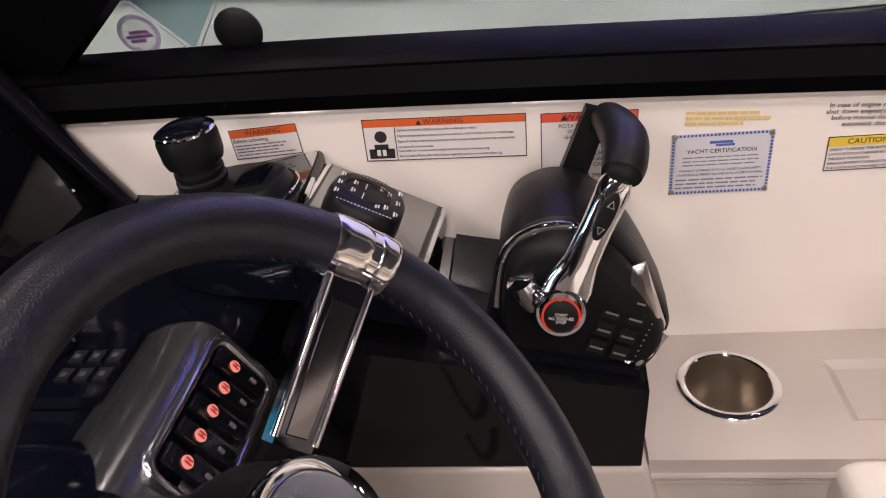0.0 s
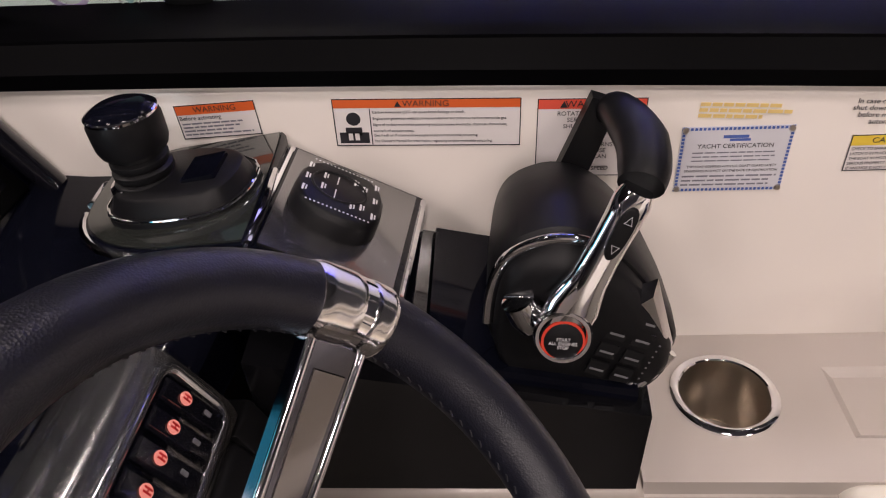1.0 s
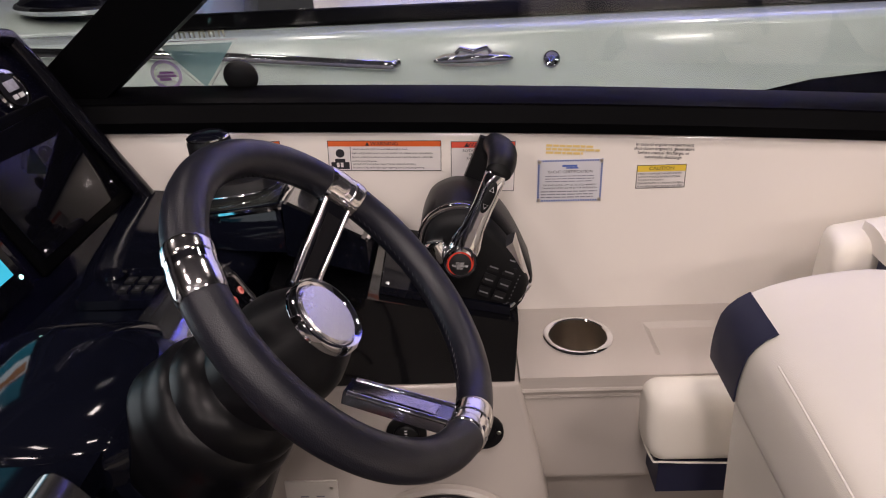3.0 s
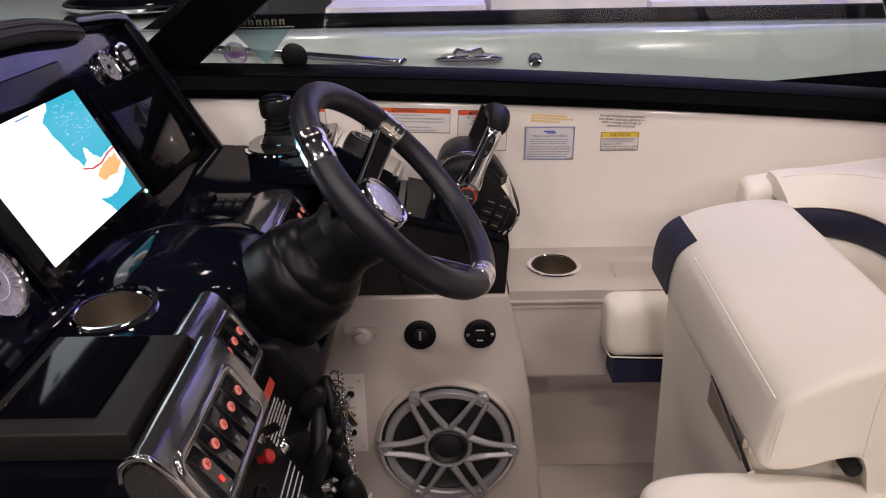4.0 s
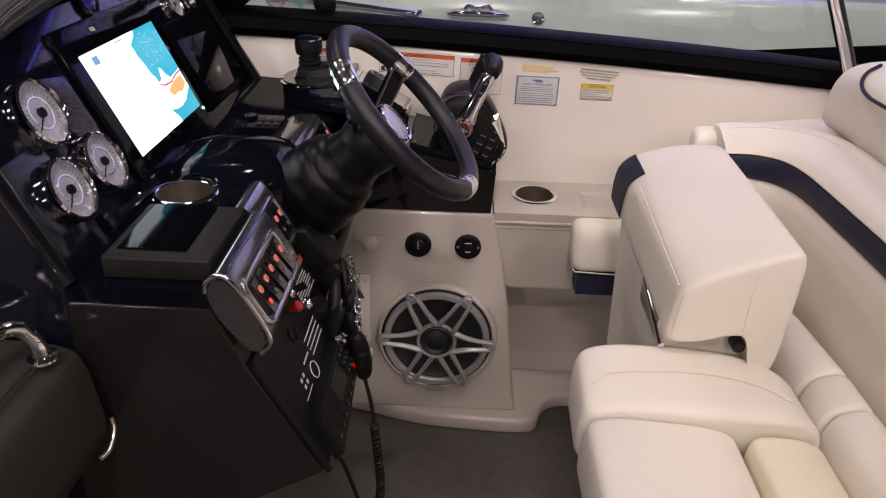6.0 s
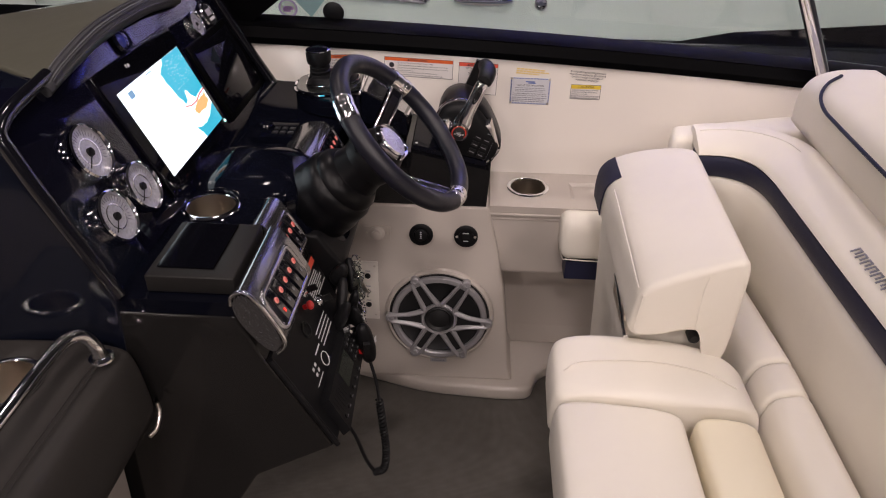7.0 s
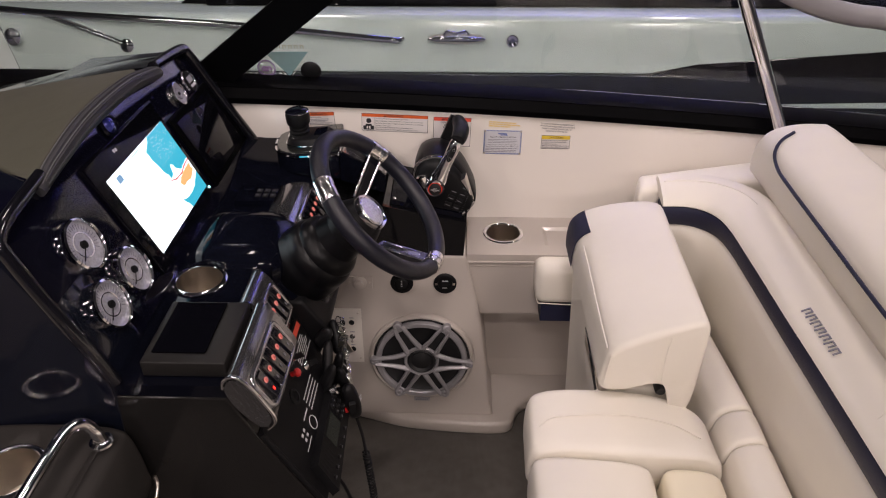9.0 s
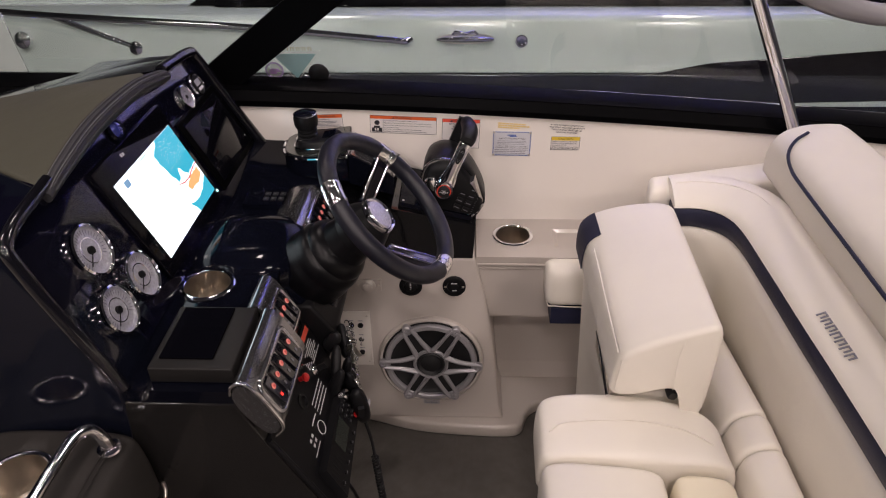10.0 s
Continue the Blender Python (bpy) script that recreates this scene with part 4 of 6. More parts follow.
switch_pod(0.245, 0.418, 5, "grey metallic switch pod behind the steering wheel", False, -0.020, 0.034, 0.025, 0.034, 0.0, 0.013)

# ---- lower console face: radio, labels, key switches, microphone ----
RO, RU = Vector((-0.148, -0.235, 0.655)), Vector((0.457, 0, -0.889)).normalized()
RN = Vector((0.889, 0, 0.457)).normalized()


def face(v, u, h=0.0):
    """A point of the lower console face: v along the boat's beam, u down the slope, h proud."""
    return RO + Vector((0, v, 0)) + RU * u + RN * h


def face_pose(v, u, h=0.0):
    return basis(face(v, u, h), Vector((0, 1, 0)), -RU)


lf = thing("lower_console", (-0.1, -0.1, 0.5), "black lower console face with engine labels", "console")
part("plate", hexa([face(0.002, -0.004, -0.02), face(0.31, -0.004, -0.02), face(0.285, 0.20, -0.02), face(0.002, 0.206, -0.02)], [face(0.004, 0.0, 0.004), face(0.308, 0.0, 0.004), face(0.283, 0.196, 0.004), face(0.004, 0.202, 0.004)], 0.003, 2), M_SATIN, lf)
part("side_rim", tube([face(0.003, 0.0, 0.004), face(0.003, 0.206, 0.004)], 0.005, 10), M_SATIN, lf)
part("warning_label", prism([face(0.222, -0.001, 0.0045), face(0.300, -0.001, 0.0045), face(0.300, 0.011, 0.0045), face(0.222, 0.011, 0.0045)], RN * 0.0006), M_REDINK, lf, "red warning strip", False)
part("label_text", bars(lines_of(0.215, 0.295, -0.018, 0.0052, 7, 0.0022, 5), basis(face(0, 0, 0.0046), Vector((0, 1, 0)), -RU), 0.0004), M_MARK, lf, "", False)
part("label_text", bars(lines_of(0.15, 0.225, -0.075, 0.009, 4, 0.0022, 6, 0.1), basis(face(0, 0, 0.0046), Vector((0, 1, 0)), -RU), 0.0004), M_MARK, lf, "", False)
part("label_text", bars([(0.075, 0.082, -0.10, -0.094), (0.088, 0.095, -0.10, -0.094), (0.075, 0.082, -0.112, -0.106), (0.088, 0.095, -0.112, -0.106), (0.060, 0.098, -0.122, -0.120), (0.11, 0.14, -0.092, -0.089)], basis(face(0, 0, 0.0046), Vector((0, 1, 0)), -RU), 0.0004), M_MARK, lf, "", False)
part("label_ring", tube([face(0.128 + 0.013 * math.cos(radians(a)), 0.116 + 0.013 * math.sin(radians(a)), 0.005) for a in range(0, 360, 15)], 0.0009, 6, True), M_MARK, lf)
part("socket", lathe([(0.015, 0), (0.015, 0.003), (0.011, 0.004), (0.010, -0.004), (0, -0.004)], face_pose(0.135, 0.050, 0.004), 24), M_RUBBER, lf)
eb = thing("engine_stop_switch", face(0.173, 0.028, 0.004), "red emergency stop button on the console", "switch")
part("button", lathe([(0.0, -0.002), (0.005, -0.001), (0.005, 0.008), (0.0085, 0.011), (0.0085, 0.015), (0.0055, 0.018), (0, 0.018)], face_pose(0.173, 0.028, 0.004), 24), M_REDPLASTIC, eb, "mushroom-shaped red button")
for v, u in ((0.20, 0.012), (0.225, 0.055)):
    kn = thing("key_switch", face(v, u, 0.004), "chrome ignition key switch on the black console", "switch", "key switches")
    part("barrel", lathe([(0.012, 0), (0.012, 0.004), (0.009, 0.006), (0.007, 0.012), (0, 0.012)], face_pose(v, u, 0.004), 24), M_CHROME, kn)
    part("key", box(-0.0012, 0.0012, -0.006, 0.006, 0.012, 0.030, 0.001, 2, face_pose(v, u, 0.004)), M_RUBBER, kn)
vh = thing("marine_radio", face(0.11, 0.165, 0.004), "black marine radio with a dark display and round keys", "radio")
part("body", hexa([face(0.035, 0.135, 0.004), face(0.235, 0.128, 0.004), face(0.245, 0.200, 0.004), face(0.030, 0.215, 0.004)], [face(0.038, 0.138, 0.020), face(0.232, 0.131, 0.020), face(0.240, 0.197, 0.020), face(0.034, 0.211, 0.020)], 0.004, 3), M_SATIN, vh)
part("display", prism([face(0.11, 0.142, 0.0202), face(0.17, 0.140, 0.0202), face(0.17, 0.176, 0.0202), face(0.11, 0.179, 0.0202)], RN * 0.001), material("radio_glass", (0.03, 0.035, 0.03), 0.15), vh, "dull green-grey display", False)
for i in range(3):
    for j in range(3):
        part("key", lathe([(0.006, 0), (0.006, 0.002), (0.004, 0.0035), (0, 0.0035)], face_pose(0.185 + 0.014 * i, 0.142 + 0.016 * j, 0.020), 16), M_RUBBER, vh)
for j in range(6):
    part("key", lathe([(0.0045, 0), (0.0045, 0.002), (0, 0.0028)], face_pose(0.05 + 0.024 * j, 0.192, 0.020), 14), M_RUBBER, vh)
part("key_legend", bars([(0.183 + 0.014 * i, 0.188 + 0.014 * i, -0.143 - 0.016 * j, -0.141 - 0.016 * j) for i in range(3) for j in range(3)] + [(0.047 + 0.024 * j, 0.053 + 0.024 * j, -0.193, -0.191) for j in range(6)], basis(face(0, 0, 0.0236), Vector((0, 1, 0)), -RU), 0.0003), M_DIM, vh, "", False)
part("speaker_slots", bars([(0.045 + 0.009 * k, 0.048 + 0.009 * k, -0.180, -0.150) for k in range(6)], basis(face(0, 0, 0.0203), Vector((0, 1, 0)), -RU), 0.0004), M_RUBBER, vh, "", False)
part("call_key", lathe([(0.006, 0), (0.006, 0.002), (0, 0.003)], face_pose(0.215, 0.188, 0.020), 16), M_REDPLASTIC, vh, "red distress key")
part("volume_knob", lathe([(0.012, 0), (0.012, 0.012), (0.009, 0.015), (0, 0.015)], face_pose(0.222, 0.136, 0.018), 24), M_CHROME, vh)
mc = thing("radio_microphone", (-0.042, -0.01, 0.51), "black hand microphone hanging on its coiled cord", "microphone")
bm = bmesh.new()
bmesh.ops.create_uvsphere(bm, u_segments=28, v_segments=18, radius=1)
for v in bm.verts:
    x, y, z = v.co
    wz = 0.060 * z
    wid = 0.026 * (1 - 0.30 * z * z) * (1.0 if z < 0.3 else 1.0 - 0.15 * (z - 0.3))
    v.co = (0.017 * math.copysign(abs(x) ** 0.75, x), wid * math.copysign(abs(y) ** 0.75, y), wz)
bmesh.ops.transform(bm, matrix=Matrix.Translation((-0.036, 0.002, 0.500)) @ Euler((radians(14), radians(-8), radians(20))).to_matrix().to_4x4(), verts=bm.verts[:])
part("shell", bm, M_SATIN, mc)
part("talk_key", box(-0.006, 0.006, -0.004, 0.004, -0.016, 0.016, 0.003, 3, Matrix.Translation((-0.030, -0.027, 0.512)) @ Euler((radians(14), 0, radians(20))).to_matrix().to_4x4()), M_RUBBER, mc)
part("grille", bars([(-0.010, 0.010, -0.006 + 0.004 * k, -0.0045 + 0.004 * k) for k in range(4)], basis((-0.0195, -0.006, 0.512), Vector((0.35, 0.94, 0)), Vector((0, 0, 1))), 0.0008), M_MARK, mc, "", False)
cord = smooth_line([(-0.032, 0.012, 0.445), (-0.020, 0.0, 0.40), (-0.014, -0.01, 0.36)], 6)
part("cable", tube(cord, 0.0035, 8), M_RUBBER, mc)
spine = smooth_line([(-0.014, -0.01, 0.36), (-0.008, -0.015, 0.29), (-0.003, -0.02, 0.22), (-0.010, -0.02, 0.165), (-0.03, -0.02, 0.150)], 12)
coil = []
turns = 30
for i in range(turns * 10):
    f = i / (turns * 10 - 1) * (len(spine) - 1)
    k = min(int(f), len(spine) - 2)
    c = spine[k].lerp(spine[k + 1], f - k)
    d = (spine[k + 1] - spine[k]).normalized()
    e1 = Vector((0, 1, 0)).cross(d).normalized()
    e2 = d.cross(e1)
    a = 2 * math.pi * i / 10
    coil.append(c + e1 * 0.0065 * math.cos(a) + e2 * 0.0065 * math.sin(a))
part("coiled_cord", tube(coil, 0.0026, 6), M_RUBBER, mc, "black coiled cord")
part("cable", tube(smooth_line([(-0.03, -0.02, 0.150), (-0.048, -0.02, 0.19), (-0.070, -0.02, 0.27), (-0.095, -0.02, 0.305), (-0.14, -0.02, 0.32)], 6), 0.004, 8), M_RUBBER, mc)
# key fobs and bead chains
fob = thing("key_bunch", (-0.08, 0.06, 0.56), "bunch of keys with black floats and bead chains", "keys")
rnd = random.Random(5)
for (x, y, z), (rx, ry, rz), s in (((-0.066, 0.045, 0.560), (20, 12, 10), (0.012, 0.019, 0.044)), ((-0.074, 0.085, 0.600), (-25, 10, 40), (0.012, 0.017, 0.038)), ((-0.056, 0.022, 0.540), (8, -12, 60), (0.011, 0.020, 0.040)), ((-0.078, 0.110, 0.575), (40, 0, 15), (0.013, 0.017, 0.032)), ((-0.062, 0.065, 0.528), (-15, 8, 35), (0.011, 0.016, 0.034)), ((-0.080, 0.020, 0.600), (-30, 15, 20), (0.012, 0.018, 0.036)), ((-0.090, 0.055, 0.625), (30, 5, 60), (0.012, 0.018, 0.030)), ((-0.078, -0.005, 0.570), (15, 20, 40), (0.011, 0.017, 0.036))):
    bm = bmesh.new()
    bmesh.ops.create_uvsphere(bm, u_segments=20, v_segments=14, radius=1)
    for v in bm.verts:
        q = v.co
        v.co = (0.8 * s[0] * math.copysign(abs(q.x) ** 0.7, q.x), 0.85 * s[1] * math.copysign(abs(q.y) ** 0.7, q.y) * (1 - 0.18 * q.z), s[2] * q.z)
    bmesh.ops.transform(bm, matrix=pose(x, y, z, rx, ry, rz), verts=bm.verts[:])
    part("float", bm, M_RUBBER, fob, "black foam key float")
part("float_mark", bars([(-0.008, 0.008, -0.004, -0.001), (-0.008, 0.004, 0.002, 0.005), (-0.006, 0.006, 0.008, 0.010)], basis((-0.0440, 0.016, 0.548), Vector((0.5, 0.86, 0)), Vector((-0.2, 0, 1))), 0.001), M_MARK, fob, "", False)
for a, b, c in (((-0.062, 0.10, 0.640), (-0.046, 0.075, 0.565), (-0.050, 0.045, 0.610)), ((-0.056, 0.06, 0.630), (-0.040, 0.04, 0.548), (-0.048, 0.015, 0.590)), ((-0.060, 0.115, 0.625), (-0.052, 0.10, 0.540), (-0.052, 0.06, 0.580)), ((-0.050, 0.045, 0.600), (-0.036, 0.025, 0.520), (-0.044, 0.01, 0.565))):
    pts = smooth_line([a, b, c], 12)
    bm = bmesh.new()
    for p in pts:
        lathe([(0, -0.0019), (0.0014, -0.001), (0.0019, 0), (0.0014, 0.001), (0, 0.0019)], Matrix.Translation(p), 8, bm)
    part("bead_chain", bm, M_CHROME, fob)
for k in range(6):
    p = Vector((-0.070 + 0.0035 * k, 0.112 - 0.011 * k, 0.618 + rnd.uniform(-0.022, 0.016)))
    w = rnd.uniform(0, 180)
    rm = pose(p.x, p.y, p.z, rnd.uniform(50, 120), rnd.uniform(-20, 20), w)
    part("split_ring", tube([rm @ Vector((0.011 * math.cos(radians(a)), 0.011 * math.sin(radians(a)), 0)) for a in range(0, 360, 24)], 0.0011, 6, True), M_CHROME, fob)
    part("key", box(-0.001, 0.001, -0.005, 0.005, -0.030, 0.0, 0.001, 1, pose(p.x + 0.004, p.y, p.z - 0.008, rnd.uniform(-40, 40), rnd.uniform(0, 30), rnd.uniform(0, 90))), M_STEEL, fob)


# ---- throttle pod, control and lever ----
tb = thing("throttle_pod", (0.1, 0.53, 0.5655), "glossy black pod carrying the throttle control", "pod")
low = [(-0.13, 0.4445, 0.5665), (0.192, 0.4445, 0.5665), (0.197, 0.6365, 0.5665), (-0.13, 0.6365, 0.5665)]
high = [(-0.13, 0.4445, 0.735), (0.198, 0.450, 0.660), (0.203, 0.6365, 0.675), (-0.13, 0.6365, 0.75)]
part("body", hexa(low, high, 0.015, 6), M_PODBLACK, tb)
TX = Vector((0.328, 0.0055, -0.075)).normalized()
TN = Vector((0, 1, 0)).cross(TX)
TN = -TN if TN.z < 0 else TN


def pod_top(x, y, h=0.0):
    """A point on the sloping top of the throttle pod."""
    f = (x + 0.13) / 0.328
    return Vector((x, y, 0.735 - 0.075 * f + 0.05 * 0 + (y - 0.447) * 0.08)) + TN * h


part("mount_plate", hexa([pod_top(0.010, 0.462, 0.001), pod_top(0.187, 0.462, 0.001), pod_top(0.187, 0.630, 0.001), pod_top(0.010, 0.630, 0.001)], [pod_top(0.012, 0.464, 0.012), pod_top(0.185, 0.464, 0.012), pod_top(0.185, 0.628, 0.012), pod_top(0.012, 0.628, 0.012)], 0.004, 3), M_BLACK, tb, "black mounting plate")
for x, y in ((0.020, 0.472), (0.178, 0.472), (0.178, 0.618)):
    part("screw", lathe([(0.004, 0), (0.003, 0.0015), (0, 0.0015)], Matrix.Translation(pod_top(x, y, 0.012)), 14), M_CHROME, tb)
th = thing("throttle_control", (0.12, 0.53, 0.68), "black and chrome throttle control with a curved lever", "throttle")
# head: a rounded drum seen end-on, deep across the boat
head = [(0.062, 0.705), (0.066, 0.765), (0.075, 0.803), (0.094, 0.820), (0.125, 0.828), (0.160, 0.814), (0.190, 0.780), (0.212, 0.737), (0.225, 0.704), (0.207, 0.670), (0.182, 0.660), (0.120, 0.674)]


def ring_at(y, k, dz=0.0):
    c = Vector((0.13, 0, 0.74))
    return [Vector((c.x + (x - c.x) * k, y, c.z + (z - c.z) * k + dz)) for x, z in head]


def loft(rings, caps=True):
    bm = bmesh.new()
    vs = [[bm.verts.new(p) for p in r] for r in rings]
    n = len(vs[0])
    for a, b in zip(vs, vs[1:]):
        for k in range(n):
            bm.faces.new((a[k], a[(k + 1) % n], b[(k + 1) % n], b[k]))
    if caps:
        bm.faces.new(vs[0][::-1]), bm.faces.new(vs[-1])
    return bm


def rounded(points, rounds=2):
    """Corner-cut a closed outline."""
    P = [Vector(p) for p in points]
    for _ in range(rounds):
        P = [q for a, b in zip(P, P[1:] + P[:1]) for q in (a.lerp(b, 0.25), a.lerp(b, 0.75))]
    return P


part("shell", loft([rounded(ring_at(y, k, dz)) for y, k, dz in ((0.492, 0.96, -0.004), (0.496, 0.99, -0.002), (0.52, 1.0, 0.0), (0.56, 0.99, 0.0), (0.595, 0.95, -0.002), (0.606, 0.90, -0.005))]), M_SATIN, th, "domed satin black shell")
part("face_plate", loft([rounded(ring_at(y, k, dz)) for y, k, dz in ((0.491, 0.93, -0.004), (0.482, 0.92, -0.006), (0.474, 0.88, -0.010), (0.470, 0.80, -0.014))]), M_SATIN, th, "glossy black face")
cr = rounded(ring_at(0.4885, 0.955, -0.005))
arc = [p for p in cr if p.x < 0.150 and p.z > 0.735]
arc.sort(key=lambda p: (p.x, p.z))
part("chrome_arc", tube(arc, 0.0085, 12, False, None, 0.6), M_CHROME, th, "polished arc trim")
part("chrome_trim", hexa([(0.185, 0.484, 0.775), (0.196, 0.484, 0.780), (0.216, 0.487, 0.708), (0.200, 0.484, 0.690)], [(0.182, 0.474, 0.762), (0.192, 0.476, 0.768), (0.212, 0.478, 0.702), (0.196, 0.474, 0.690)], 0.003, 3), M_CHROME, th, "polished side trim")
part("chrome_trim", tube([(0.214, 0.480, 0.704), (0.200, 0.476, 0.684), (0.186, 0.473, 0.672)], 0.005, 10), M_CHROME, th)
# keypad on the face
km = basis((0.170, 0.4690, 0.712), (1, 0, -0.42), (0.42, 0.12, 1))
for i in range(2):
    for j in range(3):
        part("key", box(-0.020 + 0.022 * i, -0.004 + 0.022 * i, -0.024 + 0.019 * j, -0.010 + 0.019 * j, -0.001, 0.0012, 0.001, 2, km), M_RUBBER, th)
part("key_legend", bars([(-0.018 + 0.022 * i, -0.006 + 0.022 * i, -0.019 + 0.019 * j, -0.017 + 0.019 * j) for i in range(2) for j in range(3)] + [(0.024, 0.0255, -0.022 + 0.006 * j, -0.0205 + 0.006 * j) for j in range(8)] + [(-0.012, -0.002, 0.036, 0.038), (0.004, 0.012, 0.036, 0.038)], km @ Matrix.Translation((0, 0, 0.0014)), 0.0003), M_DIM, th, "", False)
# lever
SB = Vector((0.122, 0.457, 0.758))
elbow = Vector((0.174, 0.480, 0.866))
ad = (elbow - SB).normalized()
lever = part("lever", loft([rounded([SB + ad * s + q for q in (Vector((-w * 0.9, -t, w * 0.45)), Vector((w * 0.9, -t, -w * 0.45)), Vector((w * 0.9, t, -w * 0.45)), Vector((-w * 0.9, t, w * 0.45)))], 2) for s, w, t in ((-0.004, 0.020, 0.010), (0.022, 0.021, 0.011), (0.045, 0.015, 0.010), (0.075, 0.0135, 0.0095), (0.100, 0.0140, 0.0100), (0.112, 0.0138, 0.0105), (0.120, 0.0110, 0.009))]), M_CHROME, th, "polished chrome lever arm")
part("trim_switch", prism(rounded([SB + ad * s + Vector((w * 0.9, 0, -w * 0.45)) + Vector((0, -0.0095, 0)) for s, w in ((0.070, -0.006), (0.070, 0.006), (0.112, 0.007), (0.112, -0.007))], 2), (0, -0.003, 0), 0.001, 2), M_SATIN, lever, "black trim rocker")
for s, sg in ((0.102, 1), (0.080, -1)):
    part("arrow", tube([SB + ad * (s + 0.004 * sg) + Vector((0, -0.0132, 0)), SB + ad * (s - 0.002 * sg) + Vector((0.0026, -0.0132, -0.0013)), SB + ad * (s - 0.002 * sg) + Vector((-0.0026, -0.0132, 0.0013))], 0.0004, 5, True), M_MARK, lever)
bmH = lathe([(0.022, -0.012), (0.0225, 0.004), (0.0205, 0.008), (0.018, 0.008), (0.017, 0.006)], basis(SB + Vector((0, -0.006, -0.002)), (1, 0, 0), (0, 0.35, 1)), 36)
part("hub_ring", bmH, M_CHROME, lever, "chrome hub ring")
sbm = basis(SB + Vector((0, -0.0105, -0.004)), (1, 0, -0.1), (0.1, 0.35, 1))
part("start_button", lathe([(0.0172, -0.004), (0.0172, 0.002), (0.015, 0.003), (0, 0.003)], sbm, 36), M_SATIN, lever, "black start and stop button")
part("red_ring", lathe([(0.0164, 0.002), (0.0164, 0.0036), (0.0146, 0.0036), (0.0146, 0.002)], sbm, 36), M_REDRING, lever, "glowing red ring")
part("knuckle", lathe([(0.0, -0.022), (0.013, -0.020), (0.015, -0.004), (0.013, 0.008), (0, 0.010)], basis((0.097, 0.466, 0.761), (0.3, 1, 0.2), (1, -0.3, 0.4)), 20), M_CHROME, lever)
lettering("button_text", "START\nALL ENGINES\nSTOP", sbm @ Matrix.Translation((0, -0.002, 0.0034)), 0.0036, M_MARK, th, "CENTER", 1.0, 0.0002)
grip = smooth_line([(0.175, 0.484, 0.864), (0.179, 0.496, 0.869), (0.182, 0.525, 0.873), (0.179, 0.56, 0.871), (0.174, 0.598, 0.864), (0.166, 0.616, 0.853)], 6)
part("grip", tube(grip, [(0.0165, 0.0185, 0.0195, 0.0180, 0.0150, 0.0100)[min(5, i // 6)] * (1 - (i % 6) / 6) + (0.0165, 0.0185, 0.0195, 0.0180, 0.0150, 0.0100)[min(5, i // 6 + 1)] * ((i % 6) / 6) for i in range(len(grip))], 18, False, None, 1.0), M_SATIN, th, "satin black curved grip")
part("rear_arm", hexa([(0.112, 0.598, 0.770), (0.140, 0.598, 0.765), (0.140, 0.612, 0.765), (0.112, 0.612, 0.770)], [(0.156, 0.606, 0.872), (0.178, 0.606, 0.864), (0.178, 0.620, 0.864), (0.156, 0.620, 0.872)], 0.004, 3), M_SATIN, th)

# ---- joystick pod ----
pl = thing("joystick_pod", (-0.1, 0.55, 0.776), "glossy black raised pod for joystick and keypad", "pod")
base = rounded([(-0.275, 0.56, 0), (-0.262, 0.510, 0), (-0.212, 0.470, 0), (-0.104, 0.452, 0), (-0.1005, 0.452, 0), (-0.1145, 0.637, 0), (-0.12, 0.637, 0), (-0.275, 0.637, 0)], 2)
part("body", loft([[Vector((p.x * 1.0, p.y, 0.7765)) for p in base], [Vector((p.x, p.y, 0.812 + 0.12 * (p.x + 0.285) + 0.13 * max(0, 0.60 - p.y) * max(0, p.x + 0.2) * 3)) for p in base], [Vector((-0.18 + (p.x + 0.18) * 0.97, 0.56 + (p.y - 0.56) * 0.96, 0.817 + 0.12 * (p.x + 0.285) + 0.13 * max(0, 0.60 - p.y) * max(0, p.x + 0.2) * 3)) for p in base]]), M_BLACK, pl)
# added slab: the white side mirrored in the black pod is its colour
part("sheen_plate", loft([[Vector((-0.18 + (p.x + 0.18) * 0.95, 0.56 + (p.y - 0.56) * 0.93, h + 0.12 * (p.x + 0.285) + 0.13 * max(0, 0.60 - p.y) * max(0, p.x + 0.2) * 3)) for p in base] for h in (0.8165, 0.8185)]), M_PODSHEEN, pl, "thin added plate, mirrored wall put into its grey")
part("edge_bead", tube([Vector((p.x, p.y, 0.813 + 0.12 * (p.x + 0.285) + 0.13 * max(0, 0.60 - p.y) * max(0, p.x + 0.2) * 3)) for p in base if p.y < 0.60], 0.0042, 8), M_CHROME, pl, "bright edge bead")
part("keypad_face", hexa([(-0.100, 0.446, 0.7755), (0.003, 0.449, 0.742), (0.004, 0.6365, 0.740), (-0.112, 0.6365, 0.7755)], [(-0.098, 0.450, 0.847), (0.003, 0.451, 0.791), (0.004, 0.6365, 0.757), (-0.112, 0.6365, 0.821)], 0.006, 4), M_BLACK, pl)
# added slab: light grey stands in for the white side mirrored here
part("keypad_sheen", hexa([(-0.093, 0.456, 0.8435), (-0.003, 0.457, 0.7925), (-0.002, 0.631, 0.7605), (-0.106, 0.631, 0.8185)], [(-0.093, 0.456, 0.8462), (-0.003, 0.457, 0.7955), (-0.002, 0.631, 0.7635), (-0.106, 0.631, 0.8212)], 0.001, 2), M_GREYMETAL, pl, "thin added keypad plate, mirrored wall put into its light grey")
part("ridge", tube([(-0.099, 0.455, 0.8455), (-0.112, 0.634, 0.8205)], 0.003, 8), M_CHROME, pl)
